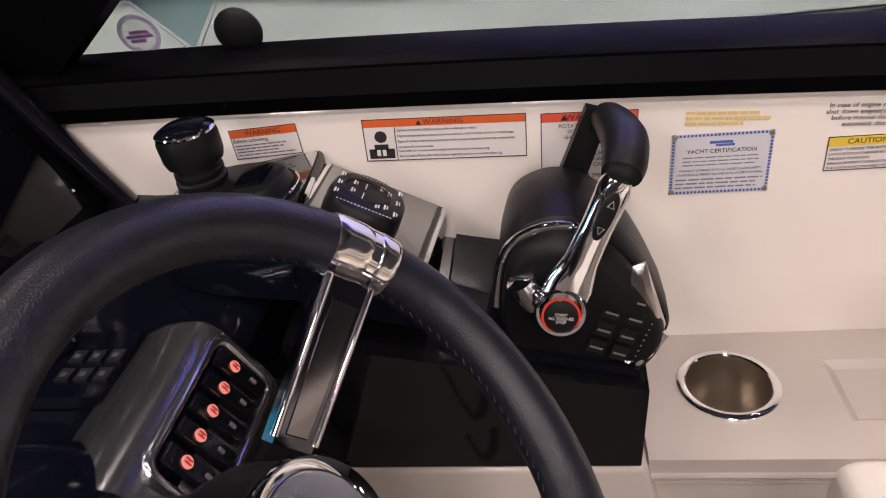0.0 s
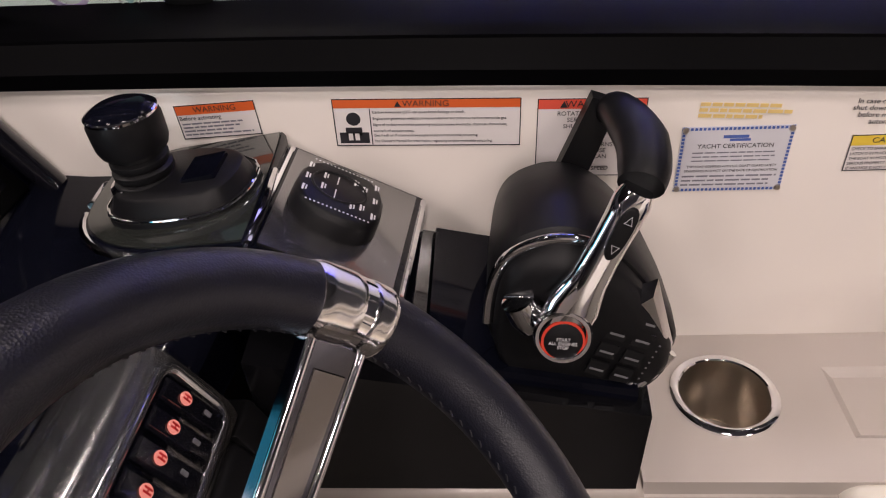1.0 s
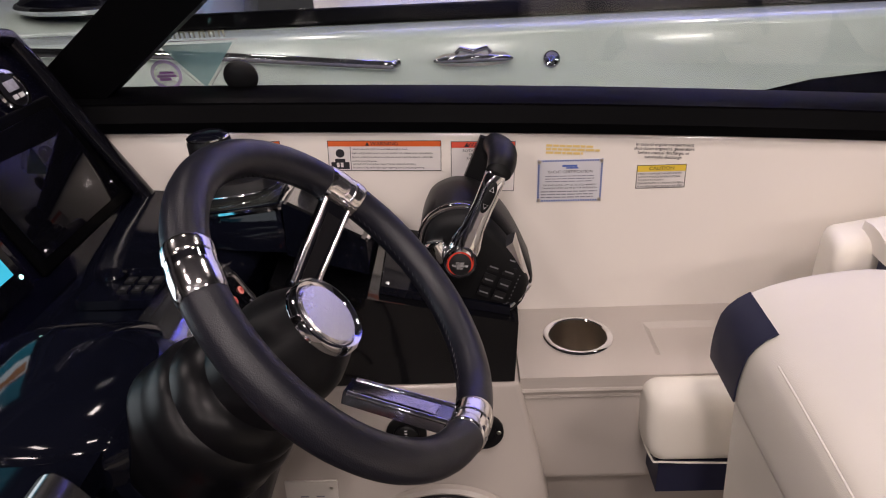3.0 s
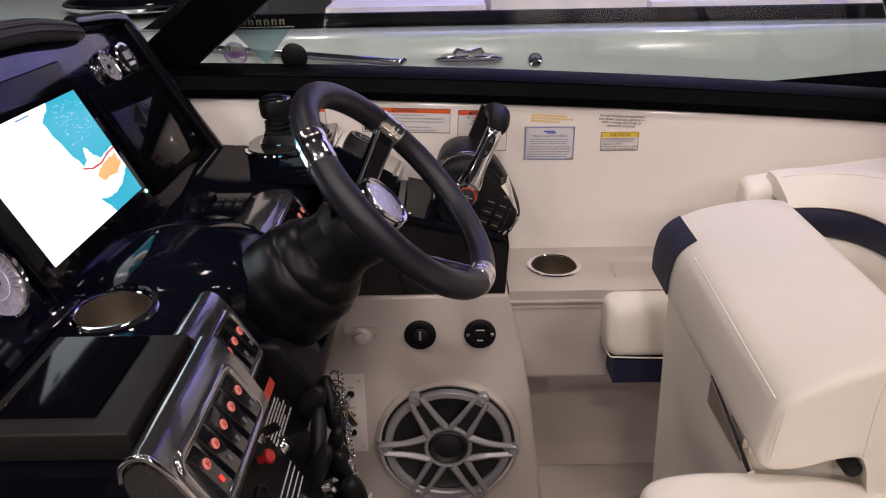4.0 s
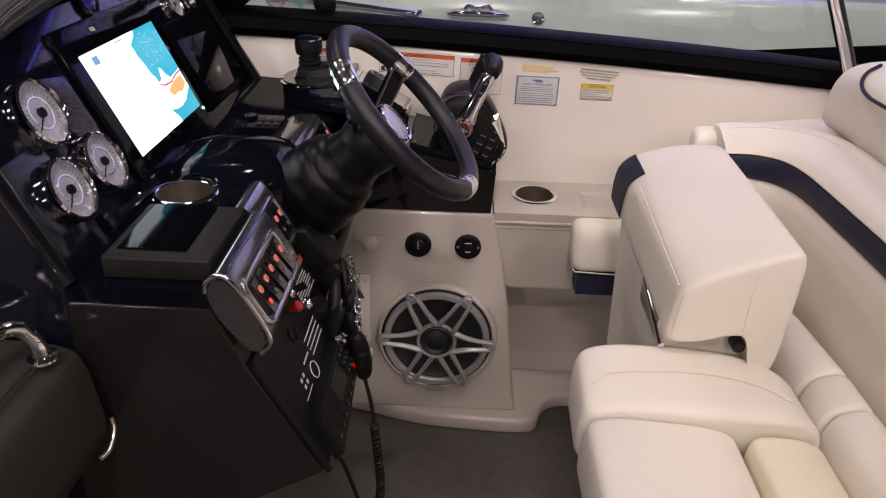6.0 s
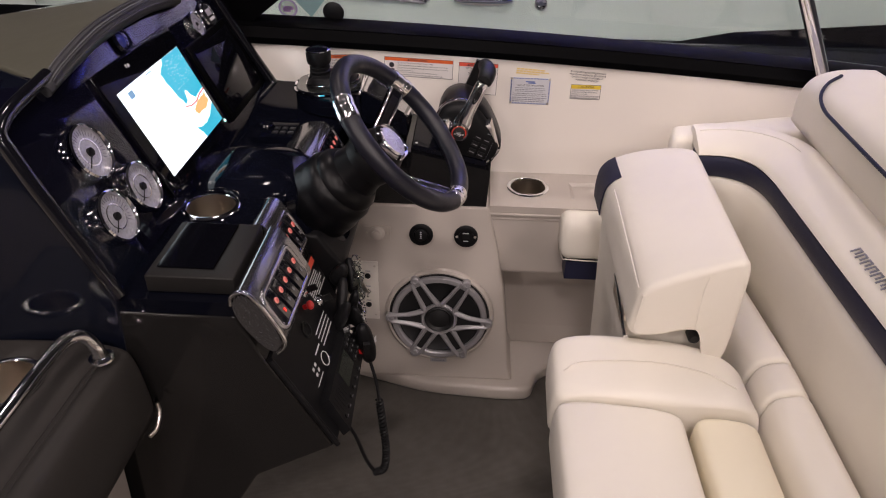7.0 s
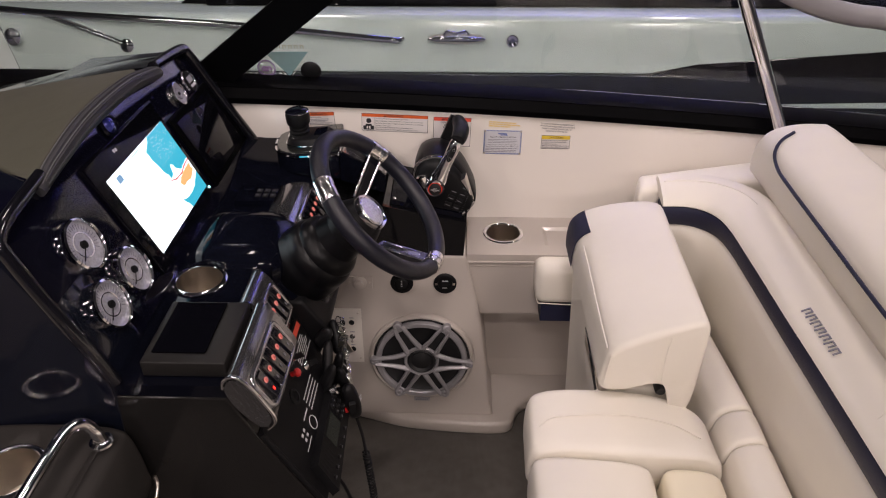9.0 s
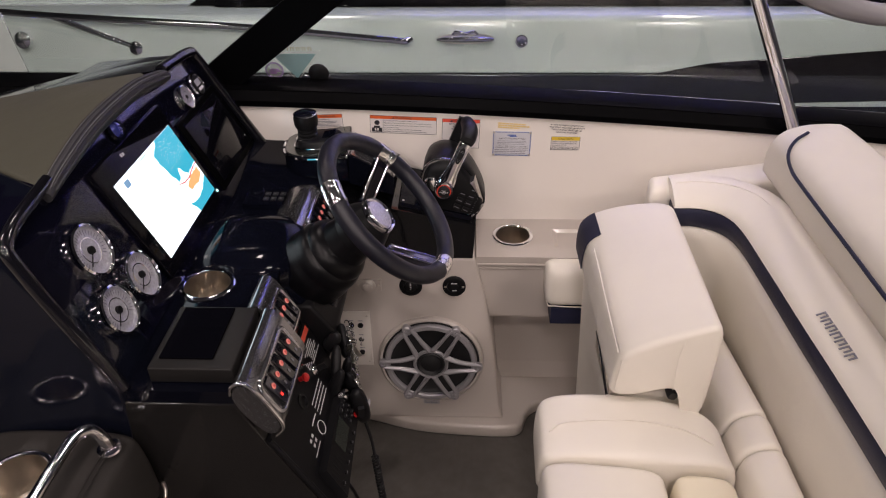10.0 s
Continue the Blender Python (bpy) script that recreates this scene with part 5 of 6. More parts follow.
part("ridge", tube([(0.003, 0.456, 0.789), (0.004, 0.632, 0.757)], 0.003, 8), M_CHROME, pl)
K0, KX, KY = Vector((-0.062, 0.545, 0.8115)), Vector((0.115, 0.0, -0.064)).normalized(), Vector((0.0, 0.185, -0.0353)).normalized()
kpm = basis(K0, KX, KY)
kd = thing("keypad", K0, "black rubber keypad with white symbols", "keypad")
part("body", loft([[kpm @ Vector((p.x, p.y, h)) for p in rounded([(-0.036 * k, -0.042 * k, 0), (0.036 * k, -0.052 * k, 0), (0.040 * k, 0.040 * k, 0), (-0.030 * k, 0.046 * k, 0)], 2)] for h, k in ((0.0, 1.06), (0.014, 1.04), (0.019, 1.0), (0.021, 0.94))]), M_SATIN, kd)
part("dimple", tube([kpm @ Vector((0.026 * math.cos(radians(a)) * 0.9, 0.024 * math.sin(radians(a)), 0.0212)) for a in range(0, 360, 15)], 0.0012, 6, True), M_RUBBER, kd)
kb = []
for j in range(16):
    kb += [(-0.026 + 0.0034 * j, -0.0245 + 0.0034 * j, 0.035, 0.0365), (-0.024 + 0.0034 * j, -0.0225 + 0.0034 * j, -0.040, -0.0385)]
kb += [(-0.003, -0.002, -0.022, -0.006), (-0.003, -0.002, 0.004, 0.018)]
for u, v in ((-0.028, 0.022), (-0.028, 0.0), (-0.028, -0.022), (-0.014, 0.012), (-0.014, -0.008), (0.012, 0.020), (0.012, -0.024), (0.020, 0.014), (0.020, -0.020), (0.030, 0.026), (0.030, 0.0), (0.030, -0.028)):
    kb += [(u - 0.001, u + 0.0008, v - 0.005, v + 0.005), (u + 0.0018, u + 0.003, v - 0.003, v + 0.004)]
part("legend", bars(kb, kpm @ Matrix.Translation((0, 0, 0.0211)), 0.0004), M_MARK, kd, "", False)
# joystick
js = thing("joystick", (-0.205, 0.555, 0.83), "black docking joystick with a chrome-capped knob", "joystick")
JB = Vector((-0.186, 0.543, 0.824))
jbase = rounded([(-0.060, 0.030, 0), (-0.052, -0.040, 0), (0.045, -0.052, 0), (0.072, -0.020, 0), (0.066, 0.038, 0), (-0.020, 0.055, 0)], 2)
jt = 0.12
part("base", loft([[JB + Vector((p.x * k, p.y * k, h + jt * p.x * k)) for p in jbase] for h, k in ((-0.012, 1.0), (0.010, 1.0), (0.014, 0.97))]), M_SATIN, js)
part("trim_line", tube([JB + Vector((p.x * 0.985, p.y * 0.985, 0.0135 + jt * p.x * 0.985)) for p in jbase], 0.0016, 8, True), M_CHROME, js, "thin chrome line")
part("upper_base", loft([[JB + Vector((p.x * k, p.y * k, h + jt * p.x * k)) for p in jbase] for h, k in ((0.014, 0.93), (0.026, 0.84), (0.028, 0.78))]), M_SATIN, js)
JM = Matrix.Translation(JB + Vector((-0.022, 0.004, 0.016))) @ Euler((radians(0), radians(-2), 0)).to_matrix().to_4x4()
part("ring", lathe([(0.030, 0.0), (0.030, 0.006), (0.026, 0.009), (0.023, 0.007)], JM, 36), M_CHROME, js, "chrome collar ring")
part("boot", lathe([(0.026, 0.004), (0.0255, 0.010), (0.022, 0.012), (0.0245, 0.015), (0.0245, 0.019), (0.021, 0.021), (0.0235, 0.024), (0.0235, 0.028), (0.020, 0.030), (0.020, 0.036)], JM, 32), M_RUBBER, js, "ribbed rubber boot")
part("knob", lathe([(0.020, 0.034), (0.0265, 0.036), (0.0285, 0.042), (0.0290, 0.060), (0.0275, 0.066)], JM, 36), M_SATIN, js)
part("cap", lathe([(0.0276, 0.066), (0.0255, 0.0695), (0.018, 0.073), (0, 0.0745)], JM, 36), M_BLACK, js, "glossy domed cap")
part("cap_ring", lathe([(0.0280, 0.0655), (0.0282, 0.0675), (0.0268, 0.0685)], JM, 36), M_CHROME, js)
part("buttons", box(-0.014, 0.014, -0.018, 0.018, 0.0, 0.004, 0.003, 3, Matrix.Translation(JB + Vector((0.030, 0.0, 0.031))) @ Euler((0, radians(-10), 0)).to_matrix().to_4x4()), M_BLACK, js)
part("side_button", lathe([(0.007, 0), (0.007, 0.003), (0.004, 0.003), (0, 0.002)], basis(JB + Vector((0.068, -0.022, 0.010)), (0.5, 0.9, 0), (-0.3, 0, 1)), 20), M_BLACK, js)

# ---- loudspeaker in the kick panel ----
PV = Vector((0, 0.022, 0.32)).normalized()


def kick(x, z, h=0.0):
    """A pose on the kick panel at x, z: x along the boat, y up the panel, z out of it."""
    p = Vector((x, 0.42 + (z - 0.25) * 0.0688, z))
    m = basis(p, (1, 0, 0), PV)
    m.translation = p + m.to_3x3().col[2] * (h + 0.001)
    return m


sp = thing("loudspeaker", (0.083, 0.42, 0.25), "round silver-grilled loudspeaker set in the kick panel", "loudspeaker")
sm = kick(0.083, 0.250)
part("flange", lathe([(0.143, 0.0), (0.141, 0.008), (0.135, 0.012), (0.131, 0.010)], sm, 64), M_LINERSHADE, sp, "white moulded flange")
part("gap_ring", lathe([(0.131, 0.006), (0.129, 0.009), (0.125, 0.009), (0.124, 0.006)], sm, 64), M_CONE, sp)
part("outer_ring", lathe([(0.1245, 0.008), (0.1245, 0.018), (0.122, 0.021), (0.112, 0.021), (0.1085, 0.017), (0.1085, 0.008)], sm, 64), M_SILVER, sp, "silver grille ring")
part("cone", lathe([(0.131, 0.004), (0.118, 0.006), (0.104, 0.011), (0.096, 0.006), (0.060, 0.004), (0.0, 0.002)], sm, 56), M_CONE, sp, "black rubber-edged cone")
part("hub_ring", lathe([(0.0475, 0.012), (0.0475, 0.021), (0.0445, 0.0245), (0.0395, 0.023), (0.038, 0.014)], sm, 40), M_SILVER, sp)
part("hub", lathe([(0.0385, 0.014), (0.037, 0.022), (0.034, 0.024), (0.027, 0.018), (0.018, 0.021), (0.008, 0.023), (0, 0.0235)], sm, 36), M_CONE, sp)
for ang, half, waist, tip in ((119, 0.0195, 0.0160, 0.0140), (58, 0.0195, 0.0160, 0.0140), (-4, 0.0255, 0.0150, 0.0115), (-60, 0.0150, 0.0140, 0.0132), (-120, 0.0150, 0.0140, 0.0132), (181, 0.0255, 0.0150, 0.0115)):
    arm = sm @ Matrix.Rotation(radians(ang), 4, "Z")
    part("boss", lathe([(0.0115, 0.010), (0.0115, 0.023), (0.0085, 0.0255), (0.0040, 0.0255), (0.0035, 0.022), (0, 0.022)], arm @ Matrix.Translation((0.1285, 0, 0)), 20), M_SILVER, sp)
    for s in (-1, 1):
        pts = smooth_line([arm @ Vector((0.042 if half < 0.02 else 0.038, s * half, 0.0205)), arm @ Vector((0.074, s * waist, 0.0225)), arm @ Vector((0.102, s * tip, 0.0225)), arm @ Vector((0.126, s * tip * 0.8, 0.0215))], 4)
        part("grille_bar", tube(pts, [0.0078 - 0.0018 * min(1.0, q / 6) for q in range(len(pts))], 8, False, None, 0.85), M_SILVER, sp)
    part("strut", prism([arm @ Vector(p) for p in ((0.040, -half, 0.012), (0.120, -tip, 0.014), (0.120, tip, 0.014), (0.040, half, 0.012))], arm.to_3x3() @ Vector((0, 0, 0.004)), 0.001, 1), M_CONE, sp)
part("maker_plate", bars([(-0.022, 0.022, -0.1365, -0.1265)], sm @ Matrix.Translation((0, 0, 0.019)), 0.004), M_SILVER, sp, "small silver maker's plate", False)
part("maker_mark", bars([(-0.017 + 0.005 * k, -0.014 + 0.005 * k, -0.1335, -0.1295) for k in range(7)], sm @ Matrix.Translation((0, 0, 0.0232)), 0.0003), M_GREYINK, sp, "", False)


def round_socket(x, z, label, usb):
    t = thing("power_socket", kick(x, z).translation, label, "socket", "power sockets")
    m = kick(x, z)
    part("bezel", lathe([(0.0295, 0), (0.0295, 0.004), (0.027, 0.006), (0.019, 0.006), (0.018, 0.003), (0, 0.003)], m, 36), M_SATIN, t)
    if usb:
        part("port", box(-0.009, 0.009, -0.006, 0.006, 0.003, 0.0065, 0.001, 2, m), M_RUBBER, t)
        part("mark", bars([(-0.008, 0.008, 0.009, 0.011), (-0.006, 0.006, -0.012, -0.010)], m @ Matrix.Translation((0, 0, 0.0063)), 0.0003), M_MARK, t, "", False)
        for s in (-1, 1):
            part("screw", lathe([(0.0035, 0), (0.0025, 0.001), (0, 0.001)], m @ Matrix.Translation((0.0225 * s, 0, 0.006)), 12), M_STEEL, t)
    else:
        part("socket_cap", lathe([(0.016, 0.003), (0.016, 0.008), (0.013, 0.010), (0, 0.010)], m, 28), M_RUBBER, t)
        part("mark", bars([(-0.002, 0.002, -0.006 + 0.005 * k, -0.004 + 0.005 * k) for k in range(4)], m @ Matrix.Translation((0, 0, 0.0103)), 0.0003), M_MARK, t, "", False)
    return t


round_socket(0.035, 0.487, "round black capped power socket on white gelcoat", False)
round_socket(0.146, 0.487, "round black twin charging socket on white gelcoat", True)
wk = thing("deck_socket", kick(-0.074, 0.488).translation, "white plastic shower socket with a round cap", "socket")
m = kick(-0.074, 0.488)
part("plate", box(-0.033, 0.033, -0.017, 0.017, 0, 0.004, 0.0035, 3, m), M_LINERSHADE, wk)
part("cap", lathe([(0.019, 0.004), (0.019, 0.008), (0.016, 0.010), (0.012, 0.012), (0.012, 0.020), (0.009, 0.022), (0, 0.022)], m, 32), M_LINERSHADE, wk, "round white cap")
for s in (-1, 1):
    part("screw", lathe([(0.003, 0.004), (0.002, 0.005), (0, 0.005)], m @ Matrix.Translation((0.026 * s, 0, 0)), 12), M_STEEL, wk)
tp = thing("toggle_plate", kick(-0.112, 0.318).translation, "white toggle switch plate on the kick panel", "switch panel")
m = kick(-0.112, 0.318)
part("plate", box(-0.042, 0.037, -0.087, 0.087, 0, 0.0035, 0.002, 2, m), M_GEL, tp)
for cx, cz in ((0.028, 0.074), (0.028, -0.074)):
    part("screw", lathe([(0.003, 0.0035), (0.002, 0.0045), (0, 0.0045)], m @ Matrix.Translation((cx, cz, 0)), 12), M_STEEL, tp)
for cx in (0.010, -0.014):
    for cz, tog in ((0.045, False), (0.000, True), (-0.042, False)):
        part("nut", lathe([(0.0075, 0.003), (0.0075, 0.006), (0.005, 0.007), (0.0045, 0.005), (0, 0.005)], m @ Matrix.Translation((cx, cz, 0)), 16), M_RUBBER if not tog else M_CHROME, tp)
        if tog:
            part("toggle", lathe([(0.002, 0.004), (0.002, 0.012), (0.0035, 0.020), (0, 0.021)], m @ Matrix.Translation((cx, cz, 0)) @ Euler((radians(30), 0, 0)).to_matrix().to_4x4(), 12), M_CHROME, tp)
part("label_text", bars([(-0.02, -0.008, 0.058, 0.060), (0.004, 0.016, 0.058, 0.060), (-0.02, -0.008, 0.013, 0.015), (0.004, 0.016, 0.013, 0.015), (-0.02, -0.008, -0.03, -0.028), (0.004, 0.016, -0.03, -0.028)], m @ Matrix.Translation((0, 0, 0.0036)), 0.0003), M_GREYINK, tp, "", False)

# ---- decals on the white side ----
WMAT = lambda x, z, tilt=0.0, h=0.0008: basis((x, WALL - h, z), (1, 0, math.tan(radians(tilt))), (-math.tan(radians(tilt)), 0, 1))


def decal(name, label, x0, x1, z1, z0, tilt, mat, border=None, category="decal"):
    """A thin printed film on the side wall, top left at x0, z1; returns the thing and its plane (origin top left)."""
    t = thing(name, (x0, WALL, z0), label, category, "warning decals")
    m = WMAT(x0, z1, tilt)
    w, h = x1 - x0, z1 - z0
    part("film", box(0, w, -h, 0, -0.0006, 0.0, 0.0, 1, m), mat, t, "", False)
    if border:
        b = 0.0009
        part("border", bars([(0, w, -b, 0), (0, w, -h, -h + b), (0, b, -h, 0), (w - b, w, -h, 0)], m @ Matrix.Translation((0, 0, 0.0001)), 0.0002), border, t, "", False)
    return t, m @ Matrix.Translation((0, 0, 0.0002)), w, h


def header(t, m, w, hh, mat, text, size, ink=M_INK, inset=0.0009):
    part("heading_band", bars([(inset, w - inset, -hh, -inset)], m, 0.0003), mat, t, "", False)
    mm = m @ Matrix.Translation((w / 2, -hh / 2 - inset / 2, 0.0005))
    lettering("heading", text, mm, size, ink, t, "CENTER", 1.1, 0.0001)


def alert_sign(t, m, x, y, s):
    part("alert_triangle", prism([m @ Vector(p) for p in ((x - s, y - s * 0.8, 0.0004), (x + s, y - s * 0.8, 0.0004), (x, y + s, 0.0004))], m.to_3x3() @ Vector((0, 0, 0.0003))), M_INK, t, "", False)


t, m, w, h = decal("warning_decal", "small orange-headed warning decal on white gelcoat", -0.214, -0.139, 0.866, 0.832, 2.0, M_DECAL, M_INK)
header(t, m, w, 0.0095, M_ORANGE, "WARNING", 0.0075)
lettering("line", "Before activating", m @ Matrix.Translation((0.002, -0.0132, 0.0003)), 0.0058, M_INK, t, "LEFT", 1.0, 0.0001)
part("text", bars(lines_of(0.003, w - 0.006, -0.0180, 0.0036, 4, 0.0015, 11), m, 0.0002), M_GREYINK, t, "", False)
t, m, w, h = decal("warning_decal", "wide orange-headed warning decal with a pictogram", -0.069, 0.099, 0.866, 0.819, -2.2, M_DECAL, M_INK)
header(t, m, w, 0.0088, M_ORANGE, "WARNING", 0.0078)
alert_sign(t, m, 0.059, -0.0052, 0.003)
part("pictogram", bars([(0.0012, 0.0325, -h + 0.0012, -0.0098)], m, 0.00025), M_DECAL, t, "", False)
part("pictogram_mark", lathe([(0.0065, 0.0), (0.0065, 0.0004), (0, 0.0004)], m @ Matrix.Translation((0.018, -0.0195, 0.0002)), 20), M_INK, t, "", False)
part("pictogram_mark", bars([(0.004, 0.031, -0.044, -0.033), (0.010, 0.025, -0.036, -0.028)], m, 0.0004), M_INK, t, "", False)
part("pictogram_mark", bars([(0.012, 0.016, -0.041, -0.034), (0.018, 0.022, -0.041, -0.034)], m @ Matrix.Translation((0, 0, 0.0004)), 0.0002), M_DECAL, t, "", False)
part("divider", bars([(0.0330, 0.0338, -h + 0.001, -0.0095)], m, 0.0003), M_INK, t, "", False)
for k, line in enumerate(("Carbon monoxide (CO) can cause brain damage or death.", "Engine and generator exhaust contains odorless and colorless carbon monoxide gas.", "Signs of carbon monoxide poisoning include nausea, headache, dizziness, drowsiness,", "and lack of consciousness.", "Get fresh air if anyone shows signs of carbon monoxide poisoning.", "See Owner's Manual for information regarding carbon monoxide poisoning.")):
    lettering("line", line, m @ Matrix.Translation((0.0355, -0.0130 - (0.0062, 0.0058)[k > 3] * k, 0.0003)), 0.0037, M_INK, t, "LEFT", 0.95, 0.0001)
t, m, w, h = decal("warning_decal", "tall red-headed warning decal behind the throttle lever", 0.113, 0.208, 0.8575, 0.779, -2.0, M_DECAL, M_INK)
header(t, m, w, 0.0098, M_REDINK, "WARNING", 0.0088)
alert_sign(t, m, 0.023, -0.0056, 0.0034)
for k, line in enumerate(("ROTATING PROPELLER", "SERIOUS INJURY", "SHUT OFF ENGINE", "PERSONS", "", "SUDDEN TURNS", "MAY CAUSE", "WHICH CAN", "", "REDUCE SPEED")):
    if line:
        lettering("line", line, m @ Matrix.Translation((w / 2, -0.0145 - 0.0062 * k, 0.0003)), 0.0058, M_INK, t, "CENTER", 1.0, 0.0001)
t, m, w, h = decal("certificate_plate", "blue-bordered yacht certification plate with corner screws", 0.2405, 0.338, 0.8235, 0.7560, -0.8, M_PLATE, None, "plate")
part("film", bars([(0.004, w - 0.004, -h + 0.004, -0.004)], m, 0.0003), M_CERT, t, "", False)
bm_rects = []
for k in range(26):
    f = k / 26 * (w - 0.002)
    bm_rects += [(f, f + 0.0022, -0.0032, -0.0008), (f, f + 0.0022, -h + 0.0008, -h + 0.0032)]
for k in range(18):
    f = k / 18 * (h - 0.002)
    bm_rects += [(0.0008, 0.0032, -f - 0.0022, -f), (w - 0.0032, w - 0.0008, -f - 0.0022, -f)]
part("border", bars(bm_rects, m, 0.0004), M_BLUEINK, t, "blue checked border", False)
part("maker_mark", bars([(w / 2 - 0.012, w / 2 + 0.010, -0.0115, -0.0085), (w / 2 - 0.006, w / 2 + 0.012, -0.0145, -0.012)], m, 0.0005), M_BLUEINK, t, "", False)
lettering("heading", "YACHT CERTIFICATION", m @ Matrix.Translation((w / 2, -0.0195, 0.0005)), 0.0062, M_INK, t, "CENTER", 1.0, 0.0001)
part("text", bars(lines_of(0.012, w - 0.012, -0.0255, 0.0042, 3, 0.0012, 13, 0.05) + lines_of(0.006, w - 0.006, -0.0500, 0.0046, 3, 0.0016, 14, 0.12), m @ Matrix.Translation((0, 0, 0.0003)), 0.0002), M_GREYINK, t, "", False)
for k, line in enumerate(("THIS BOAT COMPLIES WITH U.S. COAST GUARD SAFETY", "STANDARDS IN EFFECT ON THE DATE OF CERTIFICATION")):
    lettering("line", line, m @ Matrix.Translation((w / 2, -0.0405 - 0.0048 * k, 0.0005)), 0.0033, M_INK, t, "CENTER", 0.95, 0.0001)
for cx, cz in ((0.003, -0.003), (w - 0.003, -0.003), (0.003, -h + 0.003), (w - 0.003, -h + 0.003)):
    part("screw", lathe([(0.0030, 0.0), (0.0024, 0.0014), (0, 0.0016)], m @ Matrix.Translation((cx, cz, 0.0003)), 12), M_STEEL, t)
t, m, w, h = decal("caution_decal", "yellow-headed caution decal on white gelcoat", 0.388, 0.461, 0.8095, 0.7725, -0.5, M_DECAL, M_INK)
header(t, m, w, 0.0105, M_YELLOW, "CAUTION", 0.0075)
for k, line in enumerate(("CHECK TO ENSURE THE ANCHOR PIN", "LATCH IS IN PLACE BEFORE PUTTING", "THE BOAT IN MOTION", "SERIOUS PROPERTY DAMAGE CAN RESULT", "IF ANCHOR IS NOT PROPERLY SECURED")):
    lettering("line", line, m @ Matrix.Translation((0.0025, -0.0140 - 0.0050 * k, 0.0003)), 0.0040, M_INK, t, "LEFT", 0.92, 0.0001)
fd = thing("faded_decal", (0.253, WALL, 0.83), "strip of faded yellow lettering on white gelcoat", "decal", "warning decals")
part("text", bars(lines_of(0.0, 0.080, 0.0, 0.0055, 3, 0.0034, 16, 0.35), WMAT(0.253, 0.8475, -4.0), 0.0003), M_PALEYEL, fd, "", False)
nd = thing("notice_decal", (0.378, WALL, 0.82), "blue-black notice lettering on white gelcoat", "decal", "warning decals")
for k, line in enumerate(("In case of engine compartment", "shut down engine(s), generators", "before manual discharge, or", "automatic discharge")):
    lettering("line", line, WMAT(0.426, 0.8400, -3.5) @ Matrix.Translation((0, -0.0064 * k, 0.0003)), 0.0068, M_INK, nd, "CENTER", 1.0, 0.0001)


# ---- seating ----
def soft_loft(near, far, steps=14, end=0.022, bulge=0.0, rounds=3):
    """An upholstered block: an outline carried from near to far, ends rolled over."""
    A, B = rounded(near, rounds), rounded(far, rounds)
    ca = sum(A, Vector()) / len(A)
    cb = sum(B, Vector()) / len(B)
    length = (cb - ca).length
    rows = []
    prof = []
    for i in range(6):
        a = radians(90 * i / 5)
        prof.append((end * (1 - math.cos(a)) / length * 1.0, math.sin(a)))
    out = []
    for f, s in prof:
        out.append((f, s))
    mid = [(end / length + (1 - 2 * end / length) * i / steps, 1.0) for i in range(1, steps)]
    tail = [(1 - f, s) for f, s in reversed(prof)]
    for f, s in out + mid + tail:
        ring = [a.lerp(b, f) for a, b in zip(A, B)]
        c = sum(ring, Vector()) / len(ring)
        shrink = end * (1 - s)
        g = 1 + bulge * math.sin(math.pi * f)
        rows.append([c + (p - c) * (max(0.05, 1 - shrink / max((p - c).length, 1e-6)) * (g if s == 1.0 else 1)) for p in ring])
    return rows


def seam(parent, pts, r=0.0022, mat=None, label=""):
    return part("piping", tube(smooth_line(pts, 5), r, 8), mat or M_VINYL, parent, label)


bol = thing("bolster_seat", (0.53, 0.15, 0.0), "white vinyl flip-up bolster seat with a navy corner", "boat seat")
near = [(0.447, -0.048, 0.590), (0.452, -0.048, 0.640), (0.461, -0.050, 0.693), (0.52, -0.049, 0.722), (0.60, -0.047, 0.752), (0.636, -0.045, 0.757), (0.640, -0.045, 0.70), (0.634, -0.046, 0.52), (0.596, -0.046, 0.52), (0.582, -0.046, 0.600), (0.552, -0.046, 0.602), (0.49, -0.047, 0.586)]
far = [(0.438, 0.392, 0.626), (0.434, 0.388, 0.680), (0.442, 0.380, 0.732), (0.508, 0.376, 0.764), (0.60, 0.374, 0.776), (0.640, 0.368, 0.768), (0.645, 0.37, 0.72), (0.63, 0.37, 0.60), (0.60, 0.37, 0.60), (0.58, 0.37, 0.63), (0.555, 0.375, 0.635), (0.49, 0.385, 0.63)]
RB = soft_loft(near, far, 16, 0.013, 0.0, 2)
part("cushion", loft(RB), M_VINYL, bol, angle=70)
# navy corner patch, a strip of the same skin lifted a little
nr = len(RB[0])
rows = RB[-9:-4]
cen = [sum(r, Vector()) / nr for r in rows]
idx = [k for k in range(nr) if rows[2][k].x < 0.482 and rows[2][k].z > 0.640]
bm = bmesh.new()
vs = [[bm.verts.new(c + (r[k] - c) * 1.015) for k in idx] for r, c in zip(rows, cen)]
for a, b in zip(vs, vs[1:]):
    for k in range(len(idx) - 1):
        if idx[k + 1] - idx[k] == 1:
            bm.faces.new((a[k], a[k + 1], b[k + 1], b[k]))
bmesh.ops.recalc_face_normals(bm, faces=bm.faces[:])
bmesh.ops.solidify(bm, geom=bm.faces[:], thickness=-0.002)
part("corner_patch", bm, M_NAVY, bol, "navy vinyl corner patch", angle=70)
